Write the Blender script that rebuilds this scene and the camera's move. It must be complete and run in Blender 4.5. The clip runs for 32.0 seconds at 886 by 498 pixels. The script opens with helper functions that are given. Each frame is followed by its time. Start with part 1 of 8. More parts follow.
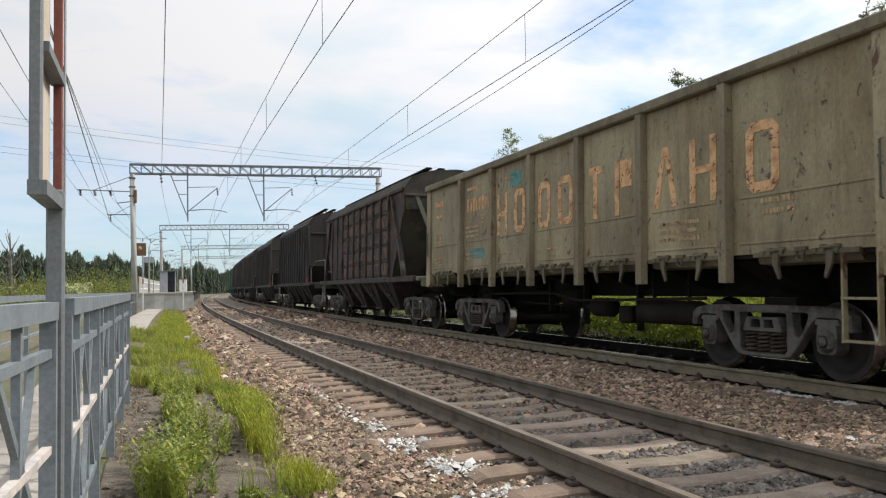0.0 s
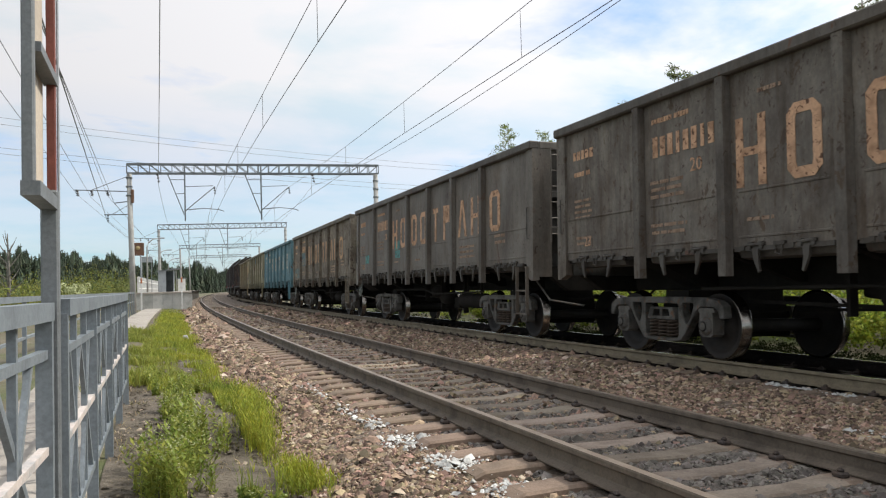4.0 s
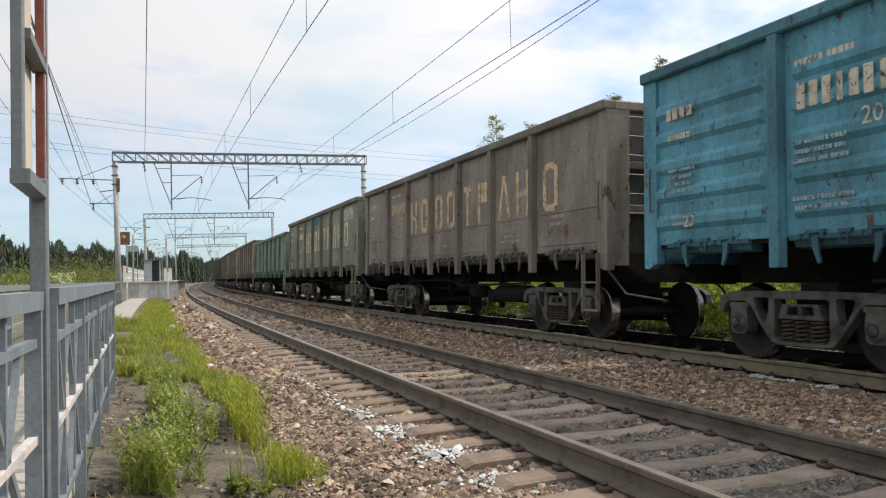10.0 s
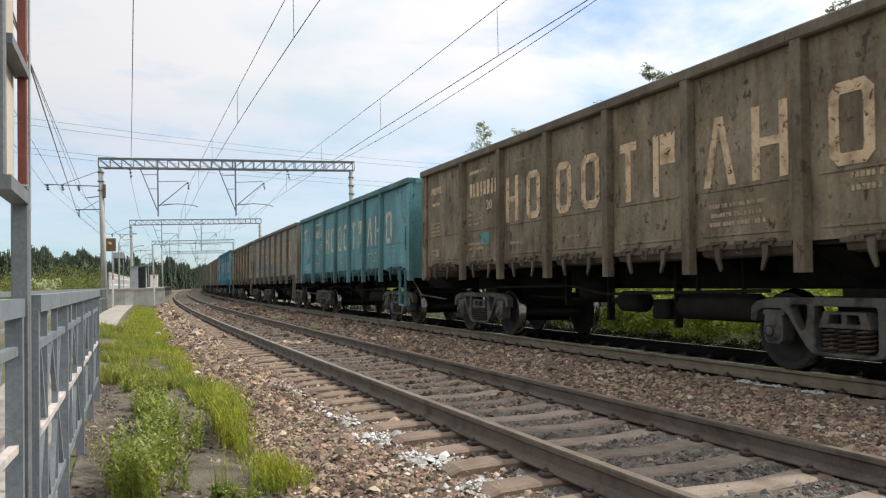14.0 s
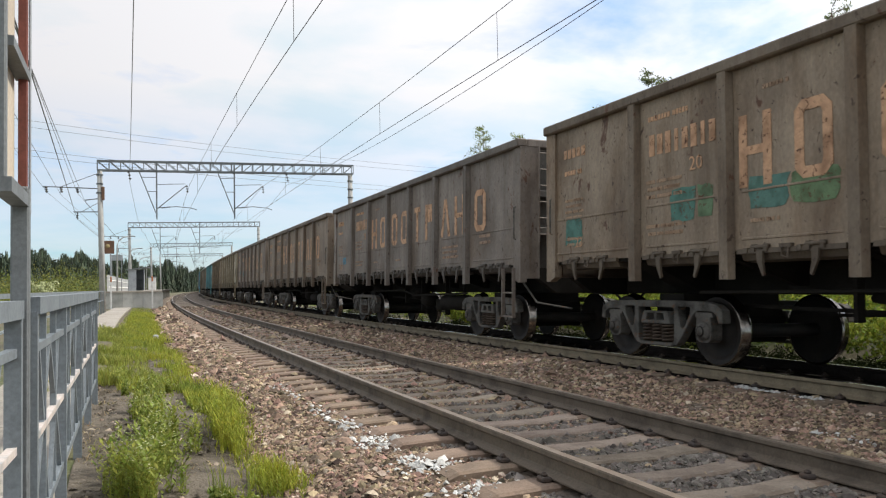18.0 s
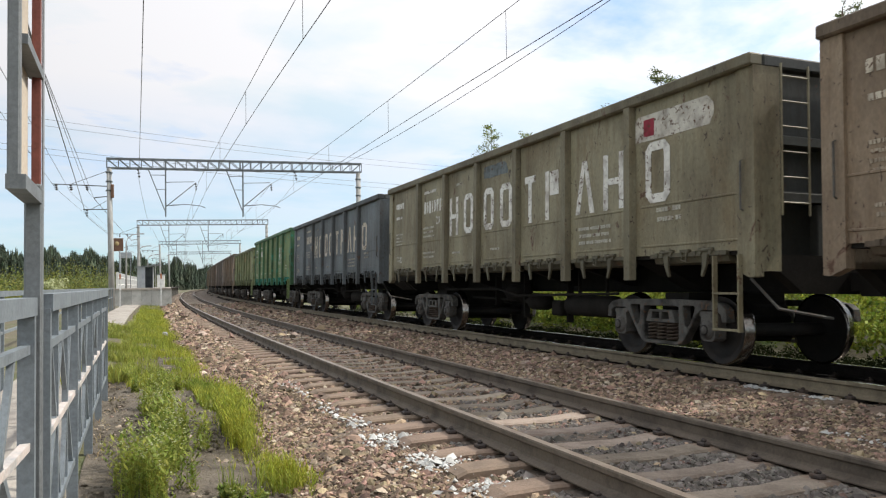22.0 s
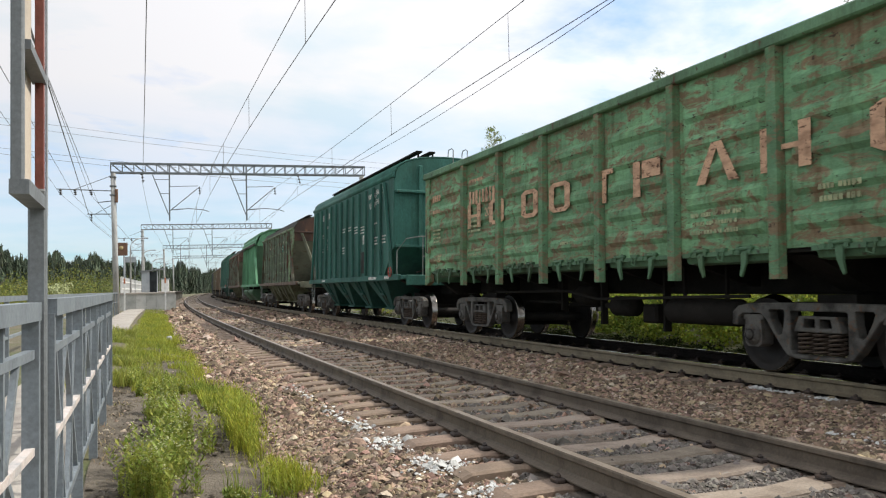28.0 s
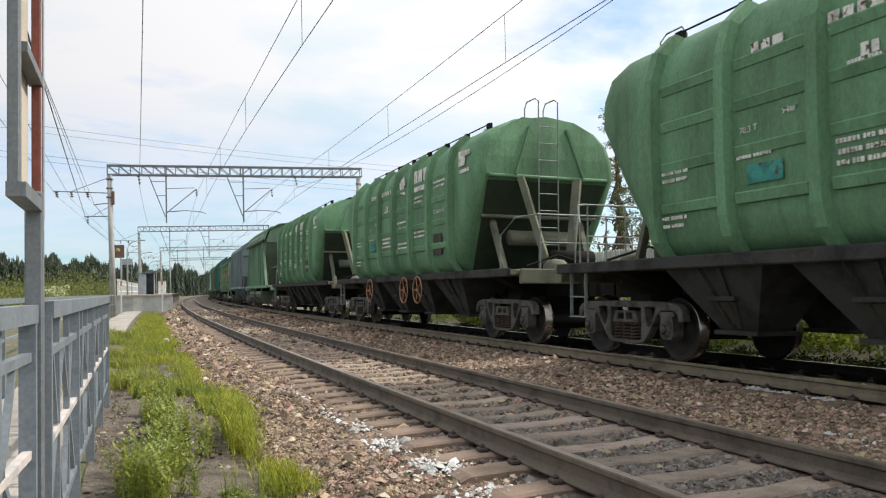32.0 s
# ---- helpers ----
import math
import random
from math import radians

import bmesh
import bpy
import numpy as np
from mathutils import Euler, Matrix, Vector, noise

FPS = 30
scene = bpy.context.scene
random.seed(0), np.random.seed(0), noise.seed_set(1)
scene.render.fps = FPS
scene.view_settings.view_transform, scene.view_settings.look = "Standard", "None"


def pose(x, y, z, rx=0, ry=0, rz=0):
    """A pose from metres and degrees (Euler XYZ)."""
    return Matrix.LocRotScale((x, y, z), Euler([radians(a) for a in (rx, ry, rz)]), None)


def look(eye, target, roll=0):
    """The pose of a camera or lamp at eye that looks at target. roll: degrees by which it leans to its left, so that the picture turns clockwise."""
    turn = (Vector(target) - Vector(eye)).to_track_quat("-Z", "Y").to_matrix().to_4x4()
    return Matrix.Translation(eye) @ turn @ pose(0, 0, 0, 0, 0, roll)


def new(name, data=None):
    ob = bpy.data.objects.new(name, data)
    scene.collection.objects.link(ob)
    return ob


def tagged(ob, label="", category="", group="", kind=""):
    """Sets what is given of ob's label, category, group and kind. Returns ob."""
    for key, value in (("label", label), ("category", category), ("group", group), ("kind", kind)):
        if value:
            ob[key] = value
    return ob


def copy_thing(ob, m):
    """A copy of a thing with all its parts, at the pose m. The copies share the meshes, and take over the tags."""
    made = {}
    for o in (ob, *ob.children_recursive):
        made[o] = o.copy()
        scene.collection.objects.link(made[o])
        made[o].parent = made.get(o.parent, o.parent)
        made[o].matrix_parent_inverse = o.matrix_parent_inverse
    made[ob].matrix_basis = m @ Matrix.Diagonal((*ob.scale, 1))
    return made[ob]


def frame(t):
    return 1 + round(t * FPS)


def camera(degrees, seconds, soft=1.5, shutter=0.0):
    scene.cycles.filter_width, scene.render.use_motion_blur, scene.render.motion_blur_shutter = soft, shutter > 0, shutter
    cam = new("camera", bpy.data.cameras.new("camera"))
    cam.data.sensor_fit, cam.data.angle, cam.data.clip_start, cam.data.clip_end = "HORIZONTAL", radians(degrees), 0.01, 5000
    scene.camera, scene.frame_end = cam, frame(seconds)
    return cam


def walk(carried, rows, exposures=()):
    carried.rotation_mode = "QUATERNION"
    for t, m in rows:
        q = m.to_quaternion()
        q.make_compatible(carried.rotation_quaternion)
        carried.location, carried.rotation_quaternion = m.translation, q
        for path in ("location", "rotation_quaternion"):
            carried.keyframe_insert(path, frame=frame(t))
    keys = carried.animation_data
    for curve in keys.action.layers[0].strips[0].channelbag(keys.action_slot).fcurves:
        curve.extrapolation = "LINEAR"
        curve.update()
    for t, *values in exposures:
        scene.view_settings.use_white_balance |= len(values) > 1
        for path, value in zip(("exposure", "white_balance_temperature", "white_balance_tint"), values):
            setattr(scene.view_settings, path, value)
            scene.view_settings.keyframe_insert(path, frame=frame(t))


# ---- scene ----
# Camera: held by hand at one spot beside the line, panning a little.
cam = camera(57.95, 32.0, soft=1.2, shutter=0.03)
EYE_Z = 1.083

def turned(t, yaw, pitch, roll, sway):
    return t, pose(sway, 0, EYE_Z, 0, 0, yaw) @ pose(0, 0, 0, 90 + pitch) @ pose(0, 0, 0, 0, 0, roll)


walk(cam, [
    turned(0, -20.330, 2.671, -1.051, -0.0008),
    turned(0.5, -20.265, 2.657, -1.024, -0.0013),
    turned(1, -20.208, 2.638, -1.234, -0.0010),
    turned(1.5, -20.190, 2.615, -1.220, -0.0015),
    turned(2, -20.153, 2.591, -1.095, -0.0023),
    turned(2.5, -20.156, 2.584, -1.042, -0.0011),
    turned(3, -20.219, 2.585, -1.287, 0.0033),
    turned(3.5, -20.315, 2.505, -1.524, 0.0087),
    turned(5.5, -20.684, 2.135, -1.916, 0.0119),
    turned(6, -20.783, 2.045, -1.785, 0.0122),
    turned(6.5, -20.873, 1.945, -1.545, 0.0109),
    turned(7, -20.931, 1.889, -1.475, 0.0107),
    turned(7.5, -21.001, 1.826, -1.476, 0.0110),
    turned(8, -21.069, 1.781, -1.586, 0.0095),
    turned(8.5, -21.103, 1.751, -1.742, 0.0053),
    turned(9, -21.162, 1.733, -1.602, -0.0003),
    turned(9.5, -21.223, 1.723, -1.362, -0.0041),
    turned(10, -21.330, 1.750, -1.373, -0.0064),
    turned(10.5, -21.450, 1.798, -1.337, -0.0081),
    turned(11, -21.559, 1.859, -1.298, -0.0072),
    turned(11.5, -21.683, 1.898, -1.400, -0.0048),
    turned(12, -21.796, 1.933, -1.404, -0.0014),
    turned(12.5, -21.924, 2.013, -1.206, 0.0028),
    turned(13, -22.018, 2.067, -1.210, 0.0054),
    turned(13.5, -22.120, 2.125, -1.454, 0.0064),
    turned(14, -22.196, 2.177, -1.438, 0.0052),
    turned(14.5, -22.253, 2.222, -1.293, 0.0018),
    turned(16.5, -22.335, 2.398, -1.126, -0.0012),
    turned(17, -22.325, 2.437, -1.086, -0.0020),
    turned(17.5, -22.331, 2.468, -1.216, -0.0018),
    turned(18, -22.312, 2.465, -1.168, -0.0003),
    turned(18.5, -22.271, 2.463, -1.118, 0.0021),
    turned(19, -22.239, 2.403, -1.296, 0.0043),
    turned(19.5, -22.192, 2.366, -1.475, 0.0045),
    turned(20, -22.126, 2.329, -1.369, 0.0011),
    turned(20.5, -22.050, 2.336, -1.153, -0.0038),
    turned(21, -21.930, 2.336, -0.925, -0.0088),
    turned(21.5, -21.864, 2.347, -0.859, -0.0120),
    turned(22, -21.760, 2.354, -0.993, -0.0127),
    turned(22.5, -21.626, 2.390, -0.851, -0.0129),
    turned(23, -21.509, 2.470, -0.526, -0.0126),
    turned(23.5, -21.428, 2.460, -0.430, -0.0109),
    turned(24, -21.342, 2.479, -0.622, -0.0072),
    turned(24.5, -21.358, 2.513, -1.026, -0.0016),
    turned(25, -21.376, 2.544, -1.572, 0.0033),
    turned(25.5, -21.411, 2.576, -1.863, 0.0015),
    turned(27.5, -21.496, 2.575, -1.173, -0.0061),
    turned(28, -21.498, 2.546, -1.311, -0.0099),
    turned(28.5, -21.526, 2.542, -1.390, -0.0093),
    turned(29, -21.566, 2.540, -1.380, -0.0090),
    turned(29.5, -21.586, 2.530, -1.387, -0.0106),
    turned(30, -21.602, 2.551, -1.209, -0.0126),
    turned(30.5, -21.636, 2.573, -1.127, -0.0126),
    turned(31, -21.665, 2.590, -1.246, -0.0115),
    turned(31.5, -21.694, 2.619, -1.484, -0.0110),
    turned(32, -21.705, 2.643, -1.464, -0.0112),
], exposures=((0.0, -0.05), (17.0, -0.05), (20.0, 0.05), (32.0, 0.03)))

# ---- world, sun ----
SUN_AZ, SUN_EL = radians(97), radians(45)      # azimuth clockwise from +y
world = bpy.data.worlds.new("cloudy_sky")
scene.world = world
world.use_nodes = True


def tree_of(nt):
    """Shorthands to add nodes and links to a node tree."""
    def add(kind, **sets):
        n = nt.nodes.new(kind)
        for k, v in sets.items():
            n.inputs[k.replace("_", " ")].default_value = v
        return n

    def link(a, b):
        nt.links.new(a, b)
    return add, link


def build_world():
    nt = world.node_tree
    nt.nodes.clear()
    add, link = tree_of(nt)
    sky = add("ShaderNodeTexSky")
    sky.sky_type, sky.sun_disc = "NISHITA", False
    sky.sun_elevation, sky.sun_rotation = SUN_EL, SUN_AZ
    dim = add("ShaderNodeVectorMath")
    dim.operation = "MULTIPLY"
    dim.inputs[1].default_value = (0.098, 0.157, 0.205)
    link(sky.outputs[0], dim.inputs[0])
    co = add("ShaderNodeTexCoord")
    sep = add("ShaderNodeSeparateXYZ")
    link(co.outputs["Generated"], sep.inputs[0])
    up = add("ShaderNodeMath")
    up.operation = "ADD"
    up.inputs[1].default_value = 0.16
    clampz = add("ShaderNodeMath")
    clampz.operation = "MAXIMUM"
    clampz.inputs[1].default_value = 0.0
    link(sep.outputs[2], clampz.inputs[0])
    link(clampz.outputs[0], up.inputs[0])
    flat = add("ShaderNodeCombineXYZ")
    for i in (0, 1):
        d = add("ShaderNodeMath")
        d.operation = "DIVIDE"
        link(sep.outputs[i], d.inputs[0])
        link(up.outputs[0], d.inputs[1])
        link(d.outputs[0], flat.inputs[i])
    shift = add("ShaderNodeMapping")
    shift.inputs["Location"].default_value = (3.7, 1.2, 0)
    shift.inputs["Scale"].default_value = (0.8, 1.0, 1.0)
    link(flat.outputs[0], shift.inputs[0])
    n1 = add("ShaderNodeTexNoise", Scale=0.85, Detail=9.0, Roughness=0.56, Distortion=0.35)
    link(shift.outputs[0], n1.inputs["Vector"])
    cover = add("ShaderNodeMapRange")
    cover.inputs["From Min"].default_value, cover.inputs["From Max"].default_value = 0.27, 0.43
    link(n1.outputs[0], cover.inputs[0])
    n2 = add("ShaderNodeTexNoise", Scale=1.5, Detail=7.0, Roughness=0.55, Distortion=0.2)
    link(shift.outputs[0], n2.inputs["Vector"])
    tone = add("ShaderNodeValToRGB")
    tone.color_ramp.elements[0].position, tone.color_ramp.elements[0].color = 0.34, (0.66, 0.775, 0.845, 1)
    tone.color_ramp.elements[1].position, tone.color_ramp.elements[1].color = 0.54, (0.87, 0.865, 0.89, 1)
    link(n2.outputs[0], tone.inputs[0])
    # towards the sun the cloud sheet is brighter
    sun_dir = (math.sin(SUN_AZ) * math.cos(SUN_EL), math.cos(SUN_AZ) * math.cos(SUN_EL), math.sin(SUN_EL))
    dot = add("ShaderNodeVectorMath")
    dot.operation = "DOT_PRODUCT"
    dot.inputs[1].default_value = sun_dir
    link(co.outputs["Generated"], dot.inputs[0])
    glow = add("ShaderNodeMapRange")
    glow.inputs["From Min"].default_value, glow.inputs["From Max"].default_value = 0.0, 0.8
    glow.inputs["To Min"].default_value, glow.inputs["To Max"].default_value = 0.97, 1.42
    link(dot.outputs["Value"], glow.inputs[0])
    lit = add("ShaderNodeVectorMath")
    lit.operation = "SCALE"
    link(tone.outputs[0], lit.inputs[0])
    link(glow.outputs[0], lit.inputs["Scale"])
    mix = add("ShaderNodeMix")
    mix.data_type = "RGBA"
    # the sheet thins out towards the horizon
    low = add("ShaderNodeMapRange")
    low.inputs["From Min"].default_value, low.inputs["From Max"].default_value = 0.03, 0.24
    low.inputs["To Min"].default_value, low.inputs["To Max"].default_value = 0.5, 1.0
    link(sep.outputs[2], low.inputs[0])
    thin = add("ShaderNodeMath")
    thin.operation = "MULTIPLY"
    link(cover.outputs[0], thin.inputs[0])
    link(low.outputs[0], thin.inputs[1])
    link(thin.outputs[0], mix.inputs["Factor"])
    link(dim.outputs[0], mix.inputs[6])
    link(lit.outputs[0], mix.inputs[7])
    bg = add("ShaderNodeBackground", Strength=1.0)
    link(mix.outputs[2], bg.inputs[0])
    out = add("ShaderNodeOutputWorld")
    link(bg.outputs[0], out.inputs[0])


build_world()
sun_lamp = bpy.data.lights.new("sun", "SUN")
sun_lamp.energy, sun_lamp.angle, sun_lamp.color = 4.0, radians(1.5), (1.0, 0.95, 0.86)
sun = new("sun", sun_lamp)
sun.matrix_basis = look((60 * math.sin(SUN_AZ), 60 * math.cos(SUN_AZ), 60 * math.tan(SUN_EL)), (0, 0, 0))


# ---- materials ----
def material(name, base, second=None, scale=6.0, rough=0.8, metal=0.0, bump=0.15, fine=60.0, third=None, spots=0.5,
             by_object=False, by_island=False, jitter=0.0, spec=0.4, transl=0.0, cover=(0.45, 0.65), stretch=(1, 1, 1), bump_dist=0.01, streak=0.0, edge=0.09, specks=0.0):
    """A surface with two colours mixed by large noise, fine grain, spots of a third colour and a bump."""
    m = bpy.data.materials.new(name)
    m.use_nodes = True
    nt = m.node_tree
    nt.nodes.clear()
    add, link = tree_of(nt)
    out = add("ShaderNodeOutputMaterial")
    bsdf = add("ShaderNodeBsdfPrincipled", Roughness=rough, Metallic=metal)
    bsdf.inputs["Specular IOR Level"].default_value = spec
    link(bsdf.outputs[0], out.inputs[0])
    co = add("ShaderNodeTexCoord")
    info = add("ShaderNodeObjectInfo")
    mp = add("ShaderNodeMapping")
    mp.inputs["Scale"].default_value = stretch
    link(co.outputs["Object"], mp.inputs[0])
    off = add("ShaderNodeMath")
    off.operation = "MULTIPLY"
    off.inputs[1].default_value = 37.0
    link(info.outputs["Random"], off.inputs[0])
    if not by_island:
        link(off.outputs[0], mp.inputs["Location"])
    big = add("ShaderNodeTexNoise", Scale=scale, Detail=6.0, Roughness=0.6)
    small = add("ShaderNodeTexNoise", Scale=fine, Detail=4.0, Roughness=0.65)
    link(mp.outputs[0], big.inputs["Vector"])
    link(mp.outputs[0], small.inputs["Vector"])

    def mixer(kind="MIX", fac=1.0):
        x = add("ShaderNodeMix")
        x.data_type, x.blend_type = "RGBA", kind
        x.inputs["Factor"].default_value = fac
        return x
    col = mixer()
    ramp = add("ShaderNodeMapRange")
    ramp.inputs["From Min"].default_value, ramp.inputs["From Max"].default_value = cover
    link(big.outputs[0], ramp.inputs[0])
    link(ramp.outputs[0], col.inputs["Factor"])
    if by_object:
        link(info.outputs["Color"], col.inputs[6])
        if second is None:
            dark = mixer("MULTIPLY", 1.0)
            link(info.outputs["Color"], dark.inputs[6])
            dark.inputs[7].default_value = (0.56, 0.53, 0.52, 1)
            link(dark.outputs[2], col.inputs[7])
        else:
            col.inputs[7].default_value = (*second, 1)
    else:
        col.inputs[6].default_value = (*base, 1)
        col.inputs[7].default_value = (*(second or base), 1)
    last = col.outputs[2]
    if third is not None:
        sp = add("ShaderNodeTexNoise", Scale=scale * 2.7, Detail=8.0, Roughness=0.7, Distortion=0.6)
        link(mp.outputs[0], sp.inputs["Vector"])
        r2 = add("ShaderNodeMapRange")
        r2.inputs["From Min"].default_value, r2.inputs["From Max"].default_value = spots, spots + edge
        link(sp.outputs[0], r2.inputs[0])
        c2 = mixer()
        link(r2.outputs[0], c2.inputs["Factor"])
        link(last, c2.inputs[6])
        c2.inputs[7].default_value = (*third, 1)
        last = c2.outputs[2]
    if streak:
        ms_ = add("ShaderNodeMapping")
        ms_.inputs["Scale"].default_value = (5.0, 5.0, 0.45)
        link(co.outputs["Object"], ms_.inputs[0])
        link(off.outputs[0], ms_.inputs["Location"])
        run = add("ShaderNodeTexNoise", Scale=1.6, Detail=5.0, Roughness=0.62)
        link(ms_.outputs[0], run.inputs["Vector"])
        for lo, hi, tone_c, kind in ((0.50, 0.72, (0.55, 0.44, 0.34, 1), "MULTIPLY"), (0.44, 0.24, (1.35, 1.30, 1.22, 1), "MULTIPLY")):
            r3 = add("ShaderNodeMapRange")
            r3.inputs["From Min"].default_value, r3.inputs["From Max"].default_value = lo, hi
            r3.inputs["To Max"].default_value = streak
            link(run.outputs[0], r3.inputs[0])
            c3 = mixer(kind)
            link(r3.outputs[0], c3.inputs["Factor"])
            link(last, c3.inputs[6])
            c3.inputs[7].default_value = tone_c
            last = c3.outputs[2]
    if specks:
        # brown weathering in broad clouds, then small sharp chips down to the rust
        cloud = add("ShaderNodeTexNoise", Scale=0.9, Detail=7.0, Roughness=0.66, Distortion=0.9)
        chip = add("ShaderNodeTexNoise", Scale=15.0, Detail=4.0, Roughness=0.6, Distortion=0.8)
        for tex in (cloud, chip):
            link(mp.outputs[0], tex.inputs["Vector"])
        for tex, lo, hi, top, tone_c, kind in ((cloud, 0.50, 0.70, 0.75 * specks, (0.76, 0.64, 0.52, 1), "MULTIPLY"), (chip, 0.64, 0.665, 0.85 * specks, (0.045, 0.026, 0.018, 1), "MIX")):
            r4 = add("ShaderNodeMapRange")
            r4.inputs["From Min"].default_value, r4.inputs["From Max"].default_value = lo, hi
            r4.inputs["To Max"].default_value = top
            link(tex.outputs[0], r4.inputs[0])
            c4 = mixer(kind)
            link(r4.outputs[0], c4.inputs["Factor"])
            link(last, c4.inputs[6])
            c4.inputs[7].default_value = tone_c
            last = c4.outputs[2]
    grain = mixer("OVERLAY", 0.55)
    link(last, grain.inputs[6])
    gr = add("ShaderNodeMapRange")
    gr.inputs["From Min"].default_value, gr.inputs["From Max"].default_value = 0.25, 0.75
    gr.inputs["To Min"].default_value, gr.inputs["To Max"].default_value = 0.3, 0.7
    link(small.outputs[0], gr.inputs[0])
    link(gr.outputs[0], grain.inputs[7])
    last = grain.outputs[2]
    if jitter:
        src = info.outputs["Random"]
        if by_island:
            geo = add("ShaderNodeNewGeometry")
            src = geo.outputs["Random Per Island"]
        hsv = add("ShaderNodeHueSaturation")
        va = add("ShaderNodeMapRange")
        va.inputs["To Min"].default_value, va.inputs["To Max"].default_value = 1 - jitter, 1 + jitter
        link(src, va.inputs[0])
        link(va.outputs[0], hsv.inputs["Value"])
        wn = add("ShaderNodeTexWhiteNoise")
        wn.noise_dimensions = "1D"
        link(src, wn.inputs["W"])
        hu = add("ShaderNodeMapRange")
        hu.inputs["To Min"].default_value, hu.inputs["To Max"].default_value = 0.5 - 0.04 * min(1, jitter * 2), 0.5 + 0.03 * min(1, jitter * 2)
        link(wn.outputs[0], hu.inputs[0])
        link(hu.outputs[0], hsv.inputs["Hue"])
        link(last, hsv.inputs["Color"])
        last = hsv.outputs[0]
    link(last, bsdf.inputs["Base Color"])
    rr = add("ShaderNodeMapRange")
    rr.inputs["To Min"].default_value, rr.inputs["To Max"].default_value = max(0.05, rough - 0.15), min(1, rough + 0.15)
    link(big.outputs[0], rr.inputs[0])
    link(rr.outputs[0], bsdf.inputs["Roughness"])
    if bump:
        bp = add("ShaderNodeBump", Strength=bump, Distance=bump_dist)
        link(small.outputs[0], bp.inputs["Height"])
        link(bp.outputs[0], bsdf.inputs["Normal"])
    if transl:
        tr = add("ShaderNodeBsdfTranslucent")
        link(last, tr.inputs[0])
        ms = add("ShaderNodeMixShader", Fac=transl)
        link(bsdf.outputs[0], ms.inputs[1])
        link(tr.outputs[0], ms.inputs[2])
        link(ms.outputs[0], out.inputs[0])
    return m


M = {}
RUST = (0.10, 0.048, 0.028)
M["paint"] = material("wagon_paint", None, streak=0.5, edge=0.04, specks=1.0, by_object=True, scale=1.1, rough=0.62, third=RUST, spots=0.615, bump=0.25, fine=30, stretch=(1, 1, 0.55), cover=(0.38, 0.66))
M["paint_worn"] = material("worn_wagon_paint", None, streak=0.8, edge=0.04, specks=1.0, by_object=True, scale=1.5, rough=0.75, third=(0.10, 0.055, 0.035), spots=0.52, bump=0.4, fine=26, stretch=(1, 1, 0.6), cover=(0.36, 0.62))
M["paint_fresh"] = material("clean_wagon_paint", None, streak=0.4, edge=0.04, specks=0.22, by_object=True, scale=0.8, rough=0.68, spec=0.25, third=(0.11, 0.05, 0.03), spots=0.67, bump=0.15, fine=30, stretch=(1, 1, 0.5), cover=(0.42, 0.72))
M["letters"] = material("stencil_paint", None, by_object=True, scale=5.0, edge=0.03, specks=0.25, rough=0.8, third=RUST, spots=0.57, bump=0.1, fine=40)
M["under"] = material("underframe_grime", (0.020, 0.018, 0.016), (0.028, 0.025, 0.022), scale=3, rough=0.95, bump=0.3, spec=0.05)
M["funnel"] = material("sooty_grey_funnel", (0.055, 0.054, 0.050), (0.028, 0.027, 0.025), scale=2.5, rough=0.85, bump=0.3, spec=0.1, third=(0.09, 0.06, 0.04), spots=0.6)
M["bogie"] = material("bogie_cast_steel", (0.112, 0.106, 0.096), (0.036, 0.033, 0.030), scale=4, rough=0.75, bump=0.35, third=(0.13, 0.072, 0.042), spots=0.56, spec=0.25)
M["axlebox"] = material("oily_axle_box", (0.115, 0.106, 0.095), (0.055, 0.050, 0.045), scale=6, rough=0.7, bump=0.3, third=(0.13, 0.07, 0.04), spots=0.58, spec=0.3)
M["spring"] = material("rusty_spring_steel", (0.085, 0.063, 0.048), (0.045, 0.032, 0.026), scale=5, rough=0.8, bump=0.2, spec=0.25)
M["paint_peeled"] = material("peeling_wagon_paint", None, by_object=True, streak=0.7, edge=0.03, specks=0.8, scale=2.3, rough=0.75, third=(0.070, 0.046, 0.034), spots=0.545, bump=0.4, fine=26, stretch=(1, 1, 0.7), cover=(0.36, 0.60))
M["paint_stained"] = material("rust_stained_wagon_paint", None, by_object=True, streak=0.8, edge=0.03, specks=0.9, scale=2.1, rough=0.75, third=(0.075, 0.052, 0.036), spots=0.585, bump=0.4, fine=26, stretch=(1, 1, 0.7), cover=(0.36, 0.62))
M["paint_patchy"] = material("patchily_worn_wagon_paint", None, by_object=True, streak=0.8, edge=0.10, specks=0.9, scale=1.3, rough=0.75, third=(0.165, 0.090, 0.066), spots=0.475, bump=0.4, fine=26, stretch=(1, 1, 0.8), cover=(0.36, 0.62))
M["panel"] = material("stencil_panel_paint", None, by_object=True, scale=3.0, edge=0.05, rough=0.8, third=(0.30, 0.30, 0.26), spots=0.66, bump=0.1, fine=40)
M["paint_rusted"] = material("rust_soaked_wagon_paint", None, by_object=True, streak=0.8, edge=0.09, specks=1.0, scale=1.5, rough=0.78, third=(0.20, 0.145, 0.085), spots=0.485, bump=0.4, fine=26, stretch=(1, 0.6, 1.5), cover=(0.36, 0.62))
